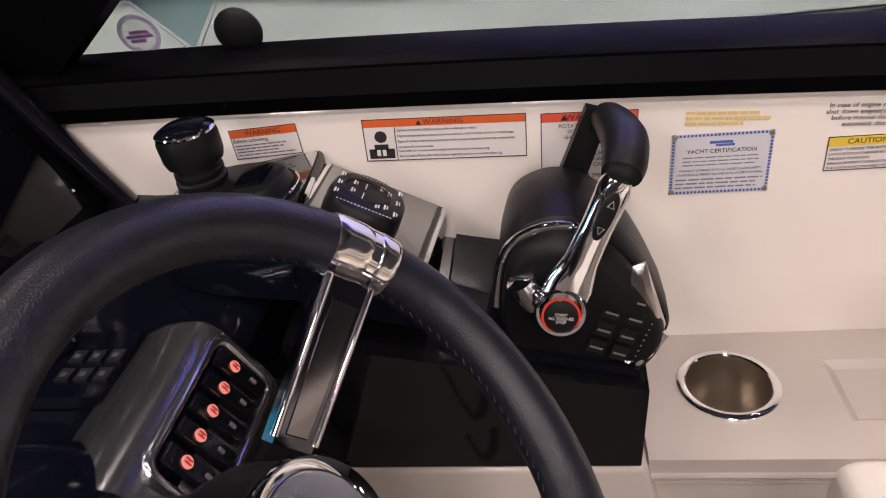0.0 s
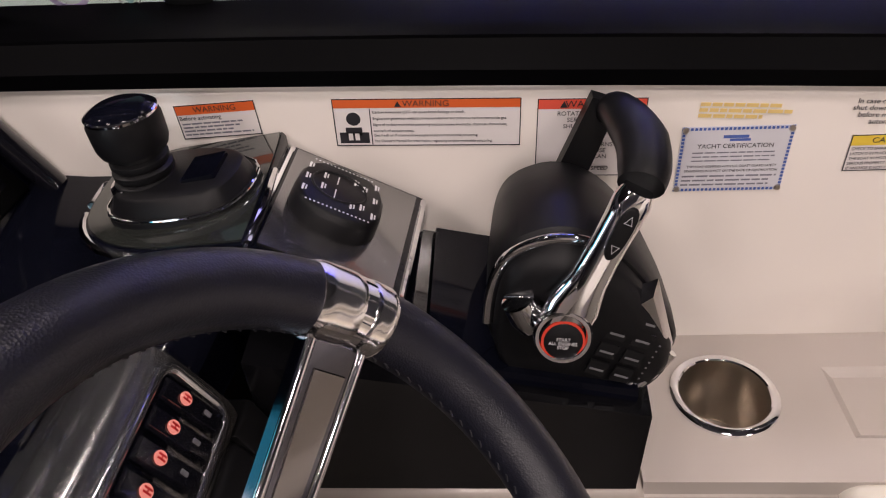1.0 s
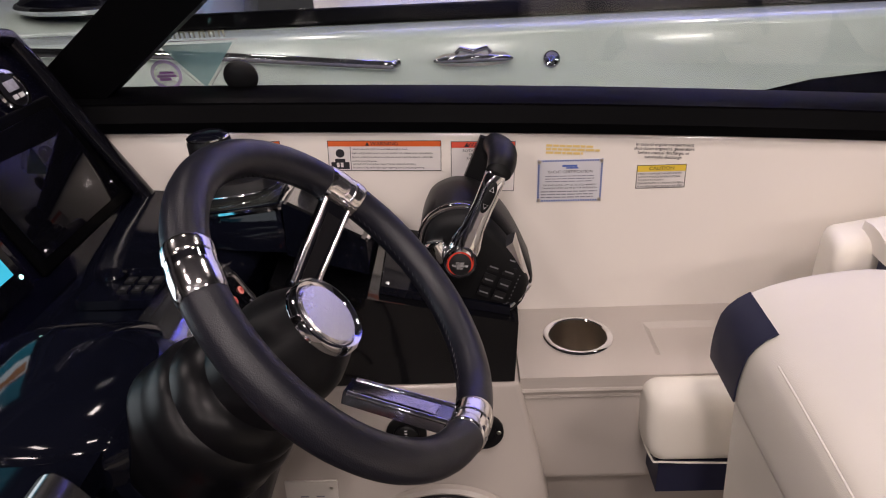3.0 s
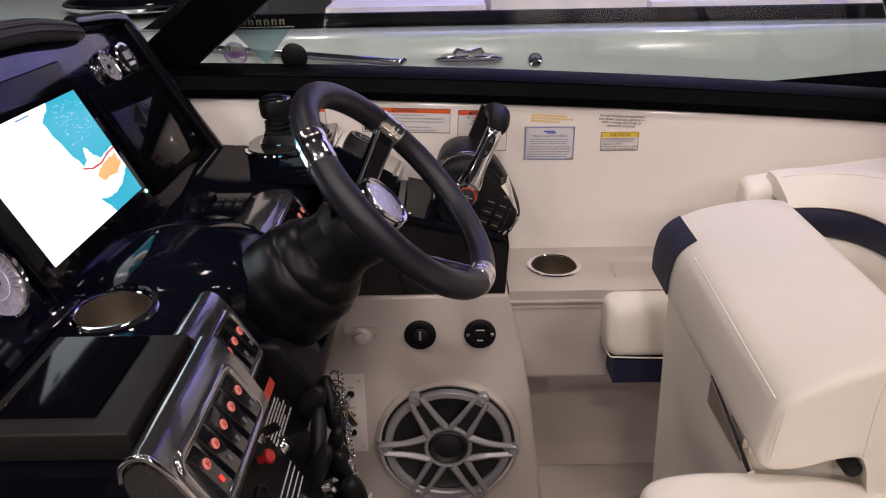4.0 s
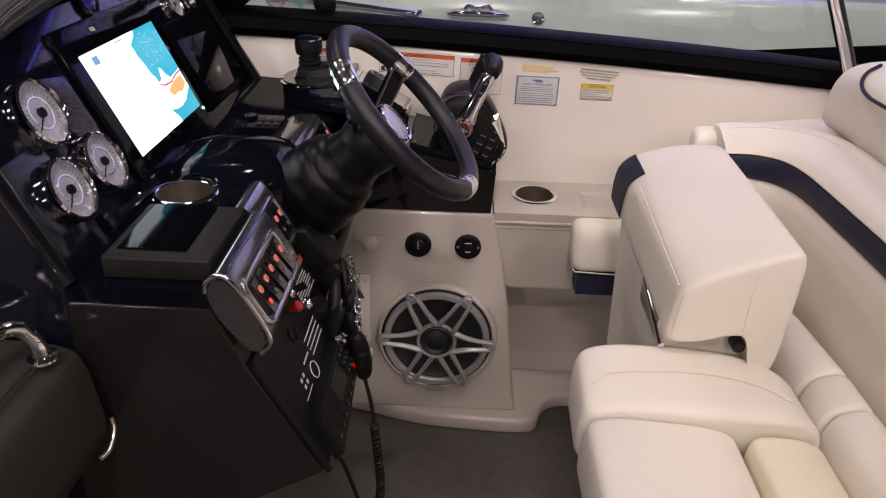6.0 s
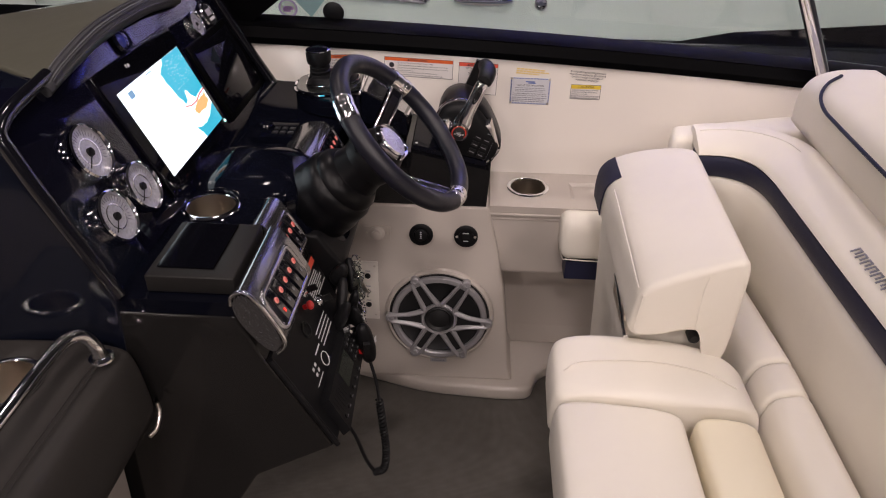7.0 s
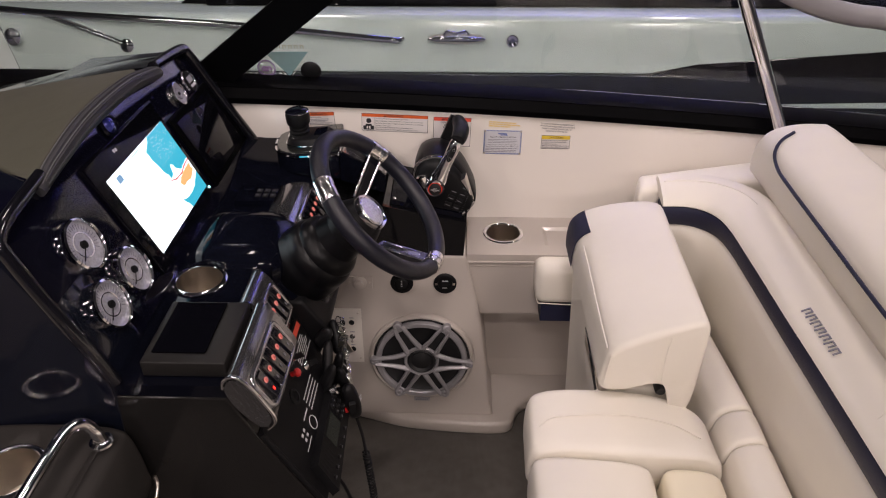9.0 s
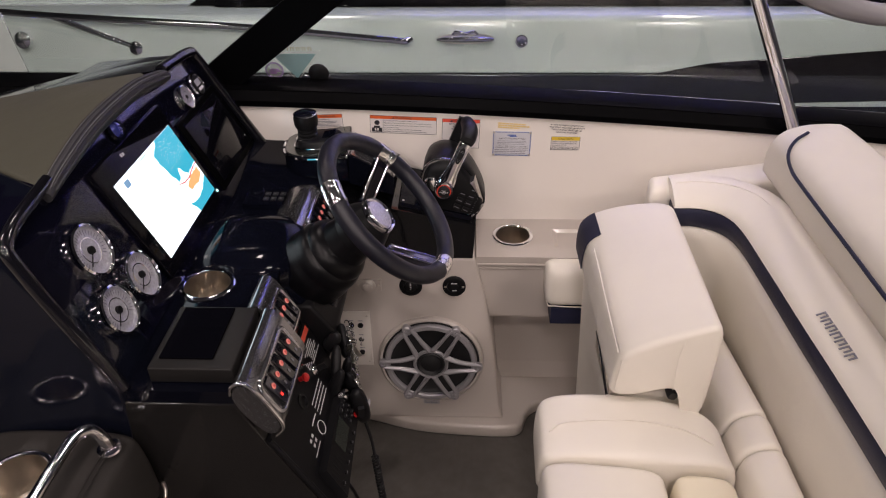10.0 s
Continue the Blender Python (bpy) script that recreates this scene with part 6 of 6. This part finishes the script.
seam(bol, [(0.456, -0.040, 0.690), (0.452, 0.05, 0.706), (0.448, 0.18, 0.727), (0.446, 0.235, 0.735)], 0.0013)
seam(bol, [(0.462, -0.0555, 0.685), (0.458, -0.057, 0.650), (0.456, -0.056, 0.615)], 0.0011)
seam(bol, [(0.566, -0.0550, 0.728), (0.560, -0.0590, 0.690), (0.562, -0.0580, 0.618)], 0.0010)
part("pedestal", hexa([(0.475, -0.02, 0.001), (0.61, -0.02, 0.001), (0.61, 0.33, 0.001), (0.475, 0.33, 0.001)], [(0.456, 0.0, 0.64), (0.60, 0.0, 0.62), (0.60, 0.32, 0.66), (0.445, 0.32, 0.66)], 0.045, 6), M_VINYL, bol, "white vinyl-covered seat pedestal")
part("hinge_plate", box(0.450, 0.457, 0.0, 0.12, 0.565, 0.600, 0.002, 2), M_STEEL, bol, "stainless hinge plate")
part("hinge_strut", tube([(0.449, 0.11, 0.615), (0.452, -0.030, 0.572)], 0.005, 10), M_CHROME, bol)
part("latch_knob", lathe([(0.011, 0), (0.011, 0.02), (0.008, 0.024), (0, 0.024)], basis((0.575, -0.010, 0.575), (1, 0, 0), (0, 0, 1)), 20), M_RUBBER, bol)
part("screw", lathe([(0.006, 0), (0.004, 0.003), (0, 0.003)], basis((0.465, 0.22, 0.28), (0, -1, 0), (0, 0, 1)), 14), M_STEEL, bol)

bench = thing("helm_bench", (0.6, -0.4, 0), "white vinyl helm bench with stitched cushions", "boat seat")
part("base", box(0.37, 0.95, -1.3, -0.04, 0.001, 0.39, 0.02, 3), M_LINERSHADE, bench)
near = [(0.316, -0.150, 0.40), (0.310, -0.152, 0.50), (0.330, -0.149, 0.546), (0.60, -0.165, 0.543), (0.660, -0.164, 0.533), (0.680, -0.162, 0.49), (0.676, -0.162, 0.40)]
far = [(0.318, -0.022, 0.40), (0.312, -0.022, 0.53), (0.332, -0.018, 0.568), (0.50, -0.008, 0.566), (0.62, -0.030, 0.553), (0.672, -0.062, 0.52), (0.678, -0.060, 0.40)]
part("bolster", loft(soft_loft(near, far, 10, 0.017)), M_VINYL, bench, angle=70)
seam(bench, [(0.335, -0.105, 0.5515), (0.37, -0.086, 0.5575), (0.49, -0.080, 0.5590), (0.58, -0.094, 0.5530), (0.635, -0.120, 0.5420)], 0.0013)
near = [(0.316, -0.86, 0.39), (0.312, -0.86, 0.50), (0.330, -0.86, 0.535), (0.52, -0.86, 0.53), (0.544, -0.86, 0.50), (0.544, -0.86, 0.39)]
far = [(0.316, -0.156, 0.39), (0.312, -0.156, 0.50), (0.330, -0.156, 0.540), (0.52, -0.167, 0.535), (0.543, -0.170, 0.50), (0.543, -0.170, 0.39)]
part("cushion", loft(soft_loft(near, far, 10, 0.016)), M_VINYL, bench, angle=70)
near = [(0.549, -0.86, 0.39), (0.549, -0.86, 0.50), (0.560, -0.86, 0.528), (0.64, -0.86, 0.525), (0.665, -0.86, 0.50), (0.665, -0.86, 0.39)]
far = [(0.549, -0.172, 0.39), (0.549, -0.172, 0.50), (0.560, -0.172, 0.530), (0.64, -0.174, 0.527), (0.668, -0.176, 0.50), (0.668, -0.176, 0.39)]
part("cushion", loft(soft_loft(near, far, 10, 0.018)), M_CREAM, bench, "cream vinyl centre cushion", angle=70)
near = [(0.676, -1.0, 0.39), (0.686, -1.0, 0.50), (0.708, -1.0, 0.535), (0.77, -1.0, 0.540), (0.80, -1.0, 0.39)]
mid_ = [(0.676, -0.10, 0.39), (0.686, -0.10, 0.50), (0.708, -0.10, 0.535), (0.77, -0.10, 0.540), (0.80, -0.10, 0.39)]
far = [(0.655, 0.335, 0.39), (0.655, 0.335, 0.50), (0.68, 0.335, 0.535), (0.74, 0.335, 0.540), (0.79, 0.335, 0.39)]
part("cushion", loft(soft_loft(near, [(x, -0.121, z) for x, y, z in mid_], 10, 0.012)), M_VINYL, bench, angle=70)
part("cushion", loft(soft_loft([(x, -0.119, z) for x, y, z in mid_], [(x, -0.036, z) for x, y, z in mid_], 6, 0.012)), M_VINYL, bench, angle=70)
part("cushion", loft(soft_loft([(x, -0.034, z) for x, y, z in mid_], far, 8, 0.012)), M_VINYL, bench, angle=70)

# wrap-round backrest
back = thing("seat_backrest", (0.8, 0.1, 0.0), "white vinyl wrap-round backrest with a navy band", "backrest")
plan = smooth_line([(0.648, 0.388, 0), (0.706, 0.384, 0), (0.748, 0.354, 0), (0.767, 0.290, 0), (0.772, 0.153, 0), (0.775, -0.02, 0), (0.780, -0.215, 0), (0.786, -0.6, 0), (0.795, -1.1, 0)], 6)
rows = []
for i, p in enumerate(plan):
    a, b = plan[max(i - 1, 0)], plan[min(i + 1, len(plan) - 1)]
    d = (b - a).normalized()
    rows.append((p.x, p.y, -d.y, d.x, 0.0))
part("lower_face", sweep([(0.030, 0.40), (0.014, 0.47), (0.004, 0.56), (0.002, 0.66), (0.006, 0.686), (0.014, 0.692), (0.06, 0.692), (0.06, 0.40)], rows), M_VINYL, back, angle=60)
part("navy_band", sweep([(0.013, 0.6925), (0.008, 0.697), (0.003, 0.712), (-0.002, 0.735), (0.002, 0.7445), (0.05, 0.7445), (0.05, 0.6925)], rows), M_NAVY, back, "navy vinyl band", angle=60)
TOP_SECTION = [(0.004, 0.745), (-0.001, 0.750), (0.003, 0.760), (0.014, 0.770), (0.035, 0.783), (0.062, 0.797), (0.080, 0.800), (0.10, 0.796), (0.11, 0.745)]
rings = []
for i, (x, y, nx, ny, _) in enumerate(rows):
    k = 0.62 + 0.38 * min(1.0, i / 14)
    rings.append([Vector((x + nx * d, y + ny * d, 0.745 + (z - 0.745) * k)) for d, z in TOP_SECTION])
part("top_face", loft(rings), M_VINYL, back, angle=60)
seam(back, [r[5] + Vector((0, 0, 0.0004)) for r in rings[1:18:2]], 0.0012)
seam(back, [(0.790, -0.292, 0.7640), (0.812, -0.282, 0.7805), (0.842, -0.264, 0.7970)], 0.0010)
# maker's mark on the backrest: plain slanting bars
fm = basis((0.7905, -0.030, 0.7750), (0.02, -1, 0), (0.55, 0, 0.36))
for k in range(7):
    o = k * 0.0178
    shape = [(0, 0), (0.0028, 0), (0.0028, 0.0138), (0.0098, 0.0138), (0.0098, 0.003), (0.0126, 0.003), (0.0126, 0.0166), (0, 0.0166)]
    part("maker_mark", prism([fm @ Vector((o + x + 0.15 * y, y, 0)) for x, y in shape], fm.to_3x3() @ Vector((0, 0, 0.0016))), M_GREYINK, back, "grey plain maker's mark", False)
near = [(0.604, 0.448, 0.64), (0.600, 0.446, 0.735), (0.606, 0.458, 0.760), (0.612, 0.505, 0.764), (0.616, 0.528, 0.750), (0.616, 0.530, 0.64)]
far = [(1.10, 0.500, 0.64), (1.10, 0.490, 0.745), (1.10, 0.50, 0.780), (1.10, 0.60, 0.785), (1.10, 0.625, 0.77), (1.10, 0.625, 0.64)]
part("arm_pad", loft(soft_loft(near, far, 10, 0.016)), M_VINYL, back, angle=70)

hi = thing("lounge_backrest", (0.95, -0.2, 0.0), "tall cream-white vinyl lounge backrest with navy piping", "backrest")
near = [(0.855, -1.2, 0.77), (0.825, -1.2, 0.85), (0.795, -1.2, 0.905), (0.83, -1.2, 0.97), (0.93, -1.2, 1.02), (1.04, -1.2, 1.0), (1.06, -1.2, 0.77)]
far = [(0.868, 0.500, 0.77), (0.852, 0.470, 0.85), (0.845, 0.440, 0.892), (0.868, 0.445, 0.918), (0.93, 0.46, 0.928), (1.03, 0.46, 0.925), (1.05, 0.47, 0.77)]
part("cushion", loft(soft_loft(near, far, 14, 0.014, 0.0, 2)), M_VINYL, hi, angle=70)
seam(hi, [(0.795, -1.1, 0.914), (0.800, -0.6, 0.913), (0.806, -0.20, 0.910), (0.812, -0.02, 0.908), (0.820, 0.20, 0.905), (0.829, 0.28, 0.902), (0.842, 0.335, 0.909), (0.866, 0.372, 0.921), (0.90, 0.395, 0.931)], 0.0035, M_NAVY, "navy vinyl piping")

sc = thing("side_cushion", (0.46, 0.46, 0.4), "white vinyl side cushion over a navy base", "cushion")
near = [(0.378, 0.394, 0.446), (0.372, 0.394, 0.500), (0.374, 0.402, 0.545), (0.374, 0.425, 0.562), (0.372, 0.480, 0.562), (0.370, 0.4995, 0.545), (0.376, 0.4995, 0.446)]
far = [(0.60, y, z) for x, y, z in near]
part("cushion", loft(soft_loft(near, far, 8, 0.022)), M_VINYL, sc, angle=70)
seam(sc, [(0.380, 0.50, 0.454), (0.382, 0.41, 0.454), (0.40, 0.399, 0.454), (0.50, 0.396, 0.452)], 0.0016)
part("base_band", box(0.392, 0.58, 0.402, 0.50, 0.395, 0.4445, 0.008, 3), M_NAVY, sc, "navy vinyl base band")

# ---- passenger armrest at the console's flank ----
ar = thing("armrest", (-0.47, -0.5, 0.5), "charcoal vinyl armrest block with a stitched edge", "armrest")
near = [(-0.345, -0.90, 0.50), (-0.352, -0.90, 0.66), (-0.375, -0.90, 0.70), (-0.58, -0.90, 0.70), (-0.62, -0.90, 0.66), (-0.62, -0.90, 0.50)]
far = [(-0.335, -0.250, 0.50), (-0.342, -0.250, 0.66), (-0.365, -0.250, 0.70), (-0.58, -0.250, 0.70), (-0.62, -0.250, 0.66), (-0.62, -0.250, 0.50)]
carve(part("pad", loft(soft_loft(near, far, 12, 0.014)), M_CHARCOAL, ar, angle=70), lathe([(0, -0.085), (0.046, -0.085), (0.046, 0.2), (0, 0.2)], Matrix.Translation((-0.490, -0.355, 0.70)), 32))
for dx in (0.0, 0.008):
    seam(ar, [(-0.385 - dx, -0.86, 0.6995), (-0.380 - dx, -0.55, 0.6995), (-0.375 - dx, -0.27, 0.6995)], 0.0010, M_CHARCOAL)
part("support", hexa([(-0.62, -0.90, 0.0), (-0.45, -0.90, 0.0), (-0.45, -0.26, 0.0), (-0.62, -0.26, 0.0)], [(-0.62, -0.90, 0.4995), (-0.42, -0.90, 0.4995), (-0.42, -0.26, 0.4995), (-0.62, -0.26, 0.4995)], 0.01, 2), M_LINERSHADE, ar)
part("latch", tube(smooth_line([(-0.334, -0.30, 0.545), (-0.328, -0.285, 0.548), (-0.330, -0.262, 0.560), (-0.334, -0.255, 0.575)], 4), 0.0035, 8), M_STEEL, ar)
cup_holder(-0.490, -0.355, 0.7015, 0.050, 0.07, None, "cup_holder", "brushed stainless steel cup holder in the charcoal armrest")
gr = thing("grab_rail", (-0.4, -0.3, 0.70), "polished stainless grab rail over the armrest", "rail")
part("bar", tube(smooth_line([(-0.376, -0.292, 0.700), (-0.380, -0.292, 0.722), (-0.392, -0.296, 0.744), (-0.404, -0.318, 0.752), (-0.408, -0.37, 0.752), (-0.409, -0.48, 0.752), (-0.412, -0.62, 0.752), (-0.412, -0.80, 0.75)], 6), 0.0098, 16), M_CHROME, gr)
part("foot", lathe([(0.019, 0), (0.018, 0.003), (0.012, 0.005), (0.011, 0.006)], Matrix.Translation((-0.376, -0.292, 0.700)), 24), M_CHROME, gr)

# ---- stickers and suction pad on the glass ----
def on_glass(x, z, h=0.0015):
    return basis((x, glass_y(z) - h, z), (1, 0, 0), (0, -0.2, 1))


def film(name, colour, alpha):
    m = material(name, colour, 0.4, vary=0.08, scale=50)
    m.node_tree.nodes["Principled BSDF"].inputs["Alpha"].default_value = alpha
    return m


sk = thing("windshield_sticker", (-0.26, 0.7, 0.96), "translucent teal triangular sticker on the glass", "sticker", "glass stickers")
tm = on_glass(-0.256, 0.985)
part("film", prism([tm @ Vector(p) for p in ((-0.055, 0.018, 0), (0.055, 0.018, 0), (0.0, -0.050, 0))], tm.to_3x3() @ Vector((0, 0, 0.0006))), film("teal_film", (0.22, 0.40, 0.42), 0.55), sk, "", False)
part("edge", tube([tm @ Vector(p) for p in ((-0.063, 0.023, 0.0004), (0.063, 0.023, 0.0004), (0.0, -0.058, 0.0004))], 0.0012, 6, True), M_SILVER, sk)
part("maker_mark", bars([(-0.05 + 0.0145 * k + o, -0.047 + 0.0145 * k + o, 0.027, 0.035) for k in range(7) for o in (0.0, 0.0065)] + [(-0.05 + 0.0145 * k, -0.0405 + 0.0145 * k, 0.035, 0.037) for k in range(7)], tm, 0.0005), film("gold_film", (0.40, 0.40, 0.26), 0.6), sk, "", False)
s2 = thing("windshield_sticker", (-0.314, 0.7, 0.955), "round purple-ringed sticker on the glass", "sticker", "glass stickers")
tm = on_glass(-0.312, 0.958)
part("film", lathe([(0.022, 0), (0.022, 0.0006), (0, 0.0006)], tm, 32), film("pale_film", (0.62, 0.60, 0.62), 0.35), s2, "", False)
part("ring", lathe([(0.0235, 0.0), (0.0235, 0.0009), (0.0185, 0.0009), (0.0185, 0.0)], tm, 32), film("purple_film", (0.30, 0.18, 0.42), 0.6), s2, "purple lettered ring", False)
part("mark", bars([(-0.015, 0.015, -0.004, 0.0), (-0.010, 0.012, 0.001, 0.005), (-0.012, 0.006, -0.009, -0.005)], tm @ Matrix.Translation((0, 0, 0.0008)), 0.0004), material("purple_mark", (0.28, 0.12, 0.36), 0.5), s2, "", False)
su = thing("suction_pad", (-0.2, 0.71, 0.95), "round black suction pad stuck to the windshield", "suction pad")
part("pad", lathe([(0.026, 0.0), (0.026, 0.003), (0.022, 0.006), (0.010, 0.009), (0, 0.0095)], on_glass(-0.200, 0.951), 36), M_RUBBER, su)

# ---- neighbouring boat beyond the glass ----
M_NHULL = material("pale_gelcoat", (0.45, 0.51, 0.48), 0.18, coat=0.8, vary=0.03, scale=2)
M_NDARK = material("dark_hull_paint", (0.018, 0.020, 0.024), 0.12, coat=1.0, vary=0.2, scale=3)
nb = thing("neighbouring_boat", (0.5, 1.9, HALL), "pale white sport boat standing alongside at the show", "boat")
part("upper_hull", prism([(-6.0, y, z) for y, z in ((1.455, 0.683), (1.460, 0.70), (1.475, 0.80), (1.492, 0.862), (1.515, 0.876), (1.60, 0.882), (1.66, 0.882), (1.66, 0.683))], (12.0, 0, 0), 0.008, 3), M_NHULL, nb)
part("bow_deck", prism([(-6.0, y, z) for y, z in ((1.661, 0.684), (1.661, 0.884), (1.80, 0.91), (2.9, 0.96), (2.9, 0.684))], (5.25, 0, 0), 0.004, 2), M_NHULL, nb)
part("cockpit_floor", box(-0.745, 6.0, 1.665, 2.9, 0.684, 0.70), M_VINYL, nb)
part("hull_side", prism([(-6.0, y, z) for y, z in ((1.75, HALL), (1.50, -0.6), (1.44, 0.60), (1.443, 0.6825), (2.9, 0.6825), (2.9, HALL))], (12.0, 0, 0), 0.006, 2), M_NDARK, nb, "dark glossy hull side")
part("stripe", prism([(0.95, 1.4380, 0.572), (6.0, 1.4380, 0.690), (6.0, 1.4380, 0.590), (0.95, 1.4380, 0.566)], (0, -0.004, 0)), M_NHULL, nb, "pale hull stripe", False)
part("hull_window", prism([(0.80, 1.452, 0.678), (1.02, 1.459, 0.720), (1.68, 1.468, 0.768), (5.0, 1.475, 0.86), (5.0, 1.452, 0.64), (0.80, 1.448, 0.64)], (0, -0.006, 0), 0.002, 2), M_SCREEN_OFF, nb, "dark glass hull window", False)
part("windshield_rail", prism([(-0.75, y, z) for y, z in ((1.585, 0.8835), (1.590, 0.892), (1.630, 0.918), (1.655, 0.920), (1.655, 0.8835))], (4.2, 0, 0), 0.006, 2), M_DARKRAIL, nb, "black windshield rail")
part("windshield_post", hexa([(-0.85, 1.61, 0.885), (-0.75, 1.61, 0.885), (-0.75, 1.65, 0.885), (-0.85, 1.65, 0.885)], [(0.10, 1.84, 1.50), (0.20, 1.84, 1.50), (0.20, 1.88, 1.50), (0.10, 1.88, 1.50)], 0.008, 2), M_DARKRAIL, nb)
part("bow_hatch", lathe([(0.26, 0.0), (0.26, 0.03), (0.24, 0.045), (0.21, 0.045), (0.19, 0.035), (0, 0.04)], Matrix.Translation((-0.95, 1.95, 0.918)), 40), M_SCREEN_OFF, nb, "round dark deck hatch")
part("hatch_ring", tube([(-0.95 + 0.262 * math.cos(radians(a)), 1.95 + 0.262 * math.sin(radians(a)), 0.935) for a in range(0, 360, 10)], 0.012, 8, True), M_CHROME, nb)
rail = smooth_line([(-3.4, 1.60, 1.12), (-2.2, 1.52, 0.965), (-1.45, 1.485, 0.893), (-0.62, 1.470, 0.845), (-0.10, 1.462, 0.802), (-0.050, 1.464, 0.797), (-0.030, 1.480, 0.800)], 6)
part("grab_rail", tube(rail, 0.0125, 14), M_CHROME, nb, "polished stainless side rail")
for x0, z0, x1 in ((-1.30, 0.880, -1.02), (-2.6, 1.02, -2.25)):
    part("stanchion", tube([(x0, 1.482, z0), (x1, 1.478, 0.772 + 0.05 * (x0 < -2))], 0.011, 12), M_CHROME, nb)
    part("stanchion_foot", lathe([(0.026, 0), (0.024, 0.006), (0.014, 0.010), (0, 0.010)], basis((x1, 1.474, 0.770 + 0.05 * (x0 < -2)), (1, 0, 0), (0, 0.25, 1)), 20), M_CHROME, nb)
part("fender_cleat", lathe([(0.0, 0.0), (0.03, 0.0), (0.03, 0.02), (0.0, 0.05)], basis((-1.42, 1.475, 0.80), (1, 0, 0), (0, 0.25, 1)), 16), M_CHROME, nb)
cl = part("cleat", tube([(0.064, 1.463, 0.803), (0.09, 1.452, 0.806), (0.163, 1.449, 0.808), (0.236, 1.452, 0.806), (0.262, 1.463, 0.803)], [0.004, 0.009, 0.011, 0.009, 0.004], 12), M_CHROME, nb, "pull-up mooring cleat")
part("cleat_horn", tube([(0.12, 1.458, 0.822), (0.13, 1.452, 0.834), (0.163, 1.450, 0.826), (0.196, 1.452, 0.834), (0.206, 1.458, 0.822)], 0.006, 10), M_CHROME, cl)
part("cleat_plate", prism(rounded([(0.055, 1.4705, 0.804), (0.09, 1.470, 0.786), (0.236, 1.470, 0.786), (0.272, 1.4705, 0.804), (0.236, 1.474, 0.820), (0.09, 1.474, 0.820)], 2), (0, -0.004, 0), 0.001, 1), M_STEEL, cl)
part("vent", lathe([(0.0, 0.0), (0.008, 0.0), (0.010, 0.004), (0.018, 0.006), (0.021, 0.004), (0.022, 0.0)], basis((0.361, 1.471, 0.795), (1, 0, 0), (0, 0.25, 1)), 24), M_CHROME, nb, "small chrome hull vent")
for k, (x0, x1) in enumerate(((-0.35, 0.25), (0.27, 0.85), (0.87, 1.5), (1.6, 2.4))):
    part("cockpit_seat", box(x0, x1, 2.10, 2.55, 0.701, 0.885 + 0.03 * (k % 2), 0.05, 4), M_VINYL, nb, "white cockpit seat")
part("light_strip", box(1.02, 1.40, 2.088, 2.0995, 0.832, 0.844, 0.002, 2), M_BLUELED, nb, "blue courtesy light strip")
part("light_strip", box(1.66, 2.2, 2.088, 2.0995, 0.832, 0.844, 0.002, 2), M_BLUELED, nb, "blue courtesy light strip")
part("light_strip", box(-0.25, 0.15, 2.088, 2.0995, 0.840, 0.848, 0.002, 2), M_BLUELED, nb, "blue courtesy light strip")
# wall added, tall beyond view, so the dash panel mirrors the blue light
part("reflector_wall", box(-0.4, 3.2, 2.62, 2.72, 0.701, 2.45, 0.03, 3), M_VINYL, nb, "white wall added to throw blue into the dash panel")
# roof arch over the cockpit's aft end
ra = thing("roof_arch", (1.05, 0.58, 1.15), "satin metal canopy bow over the cockpit", "canopy bow")
part("bow", tube(smooth_line([(0.70, 0.56, 1.28), (0.86, 0.58, 1.195), (0.968, 0.60, 1.147), (1.064, 0.61, 1.122), (1.20, 0.615, 1.10), (1.7, 0.62, 0.98)], 5), 0.024, 16), M_SILVER, ra)
part("foot", box(1.66, 1.74, 0.64, 0.70, 0.74, 1.0, 0.01, 2), M_SILVER, ra)
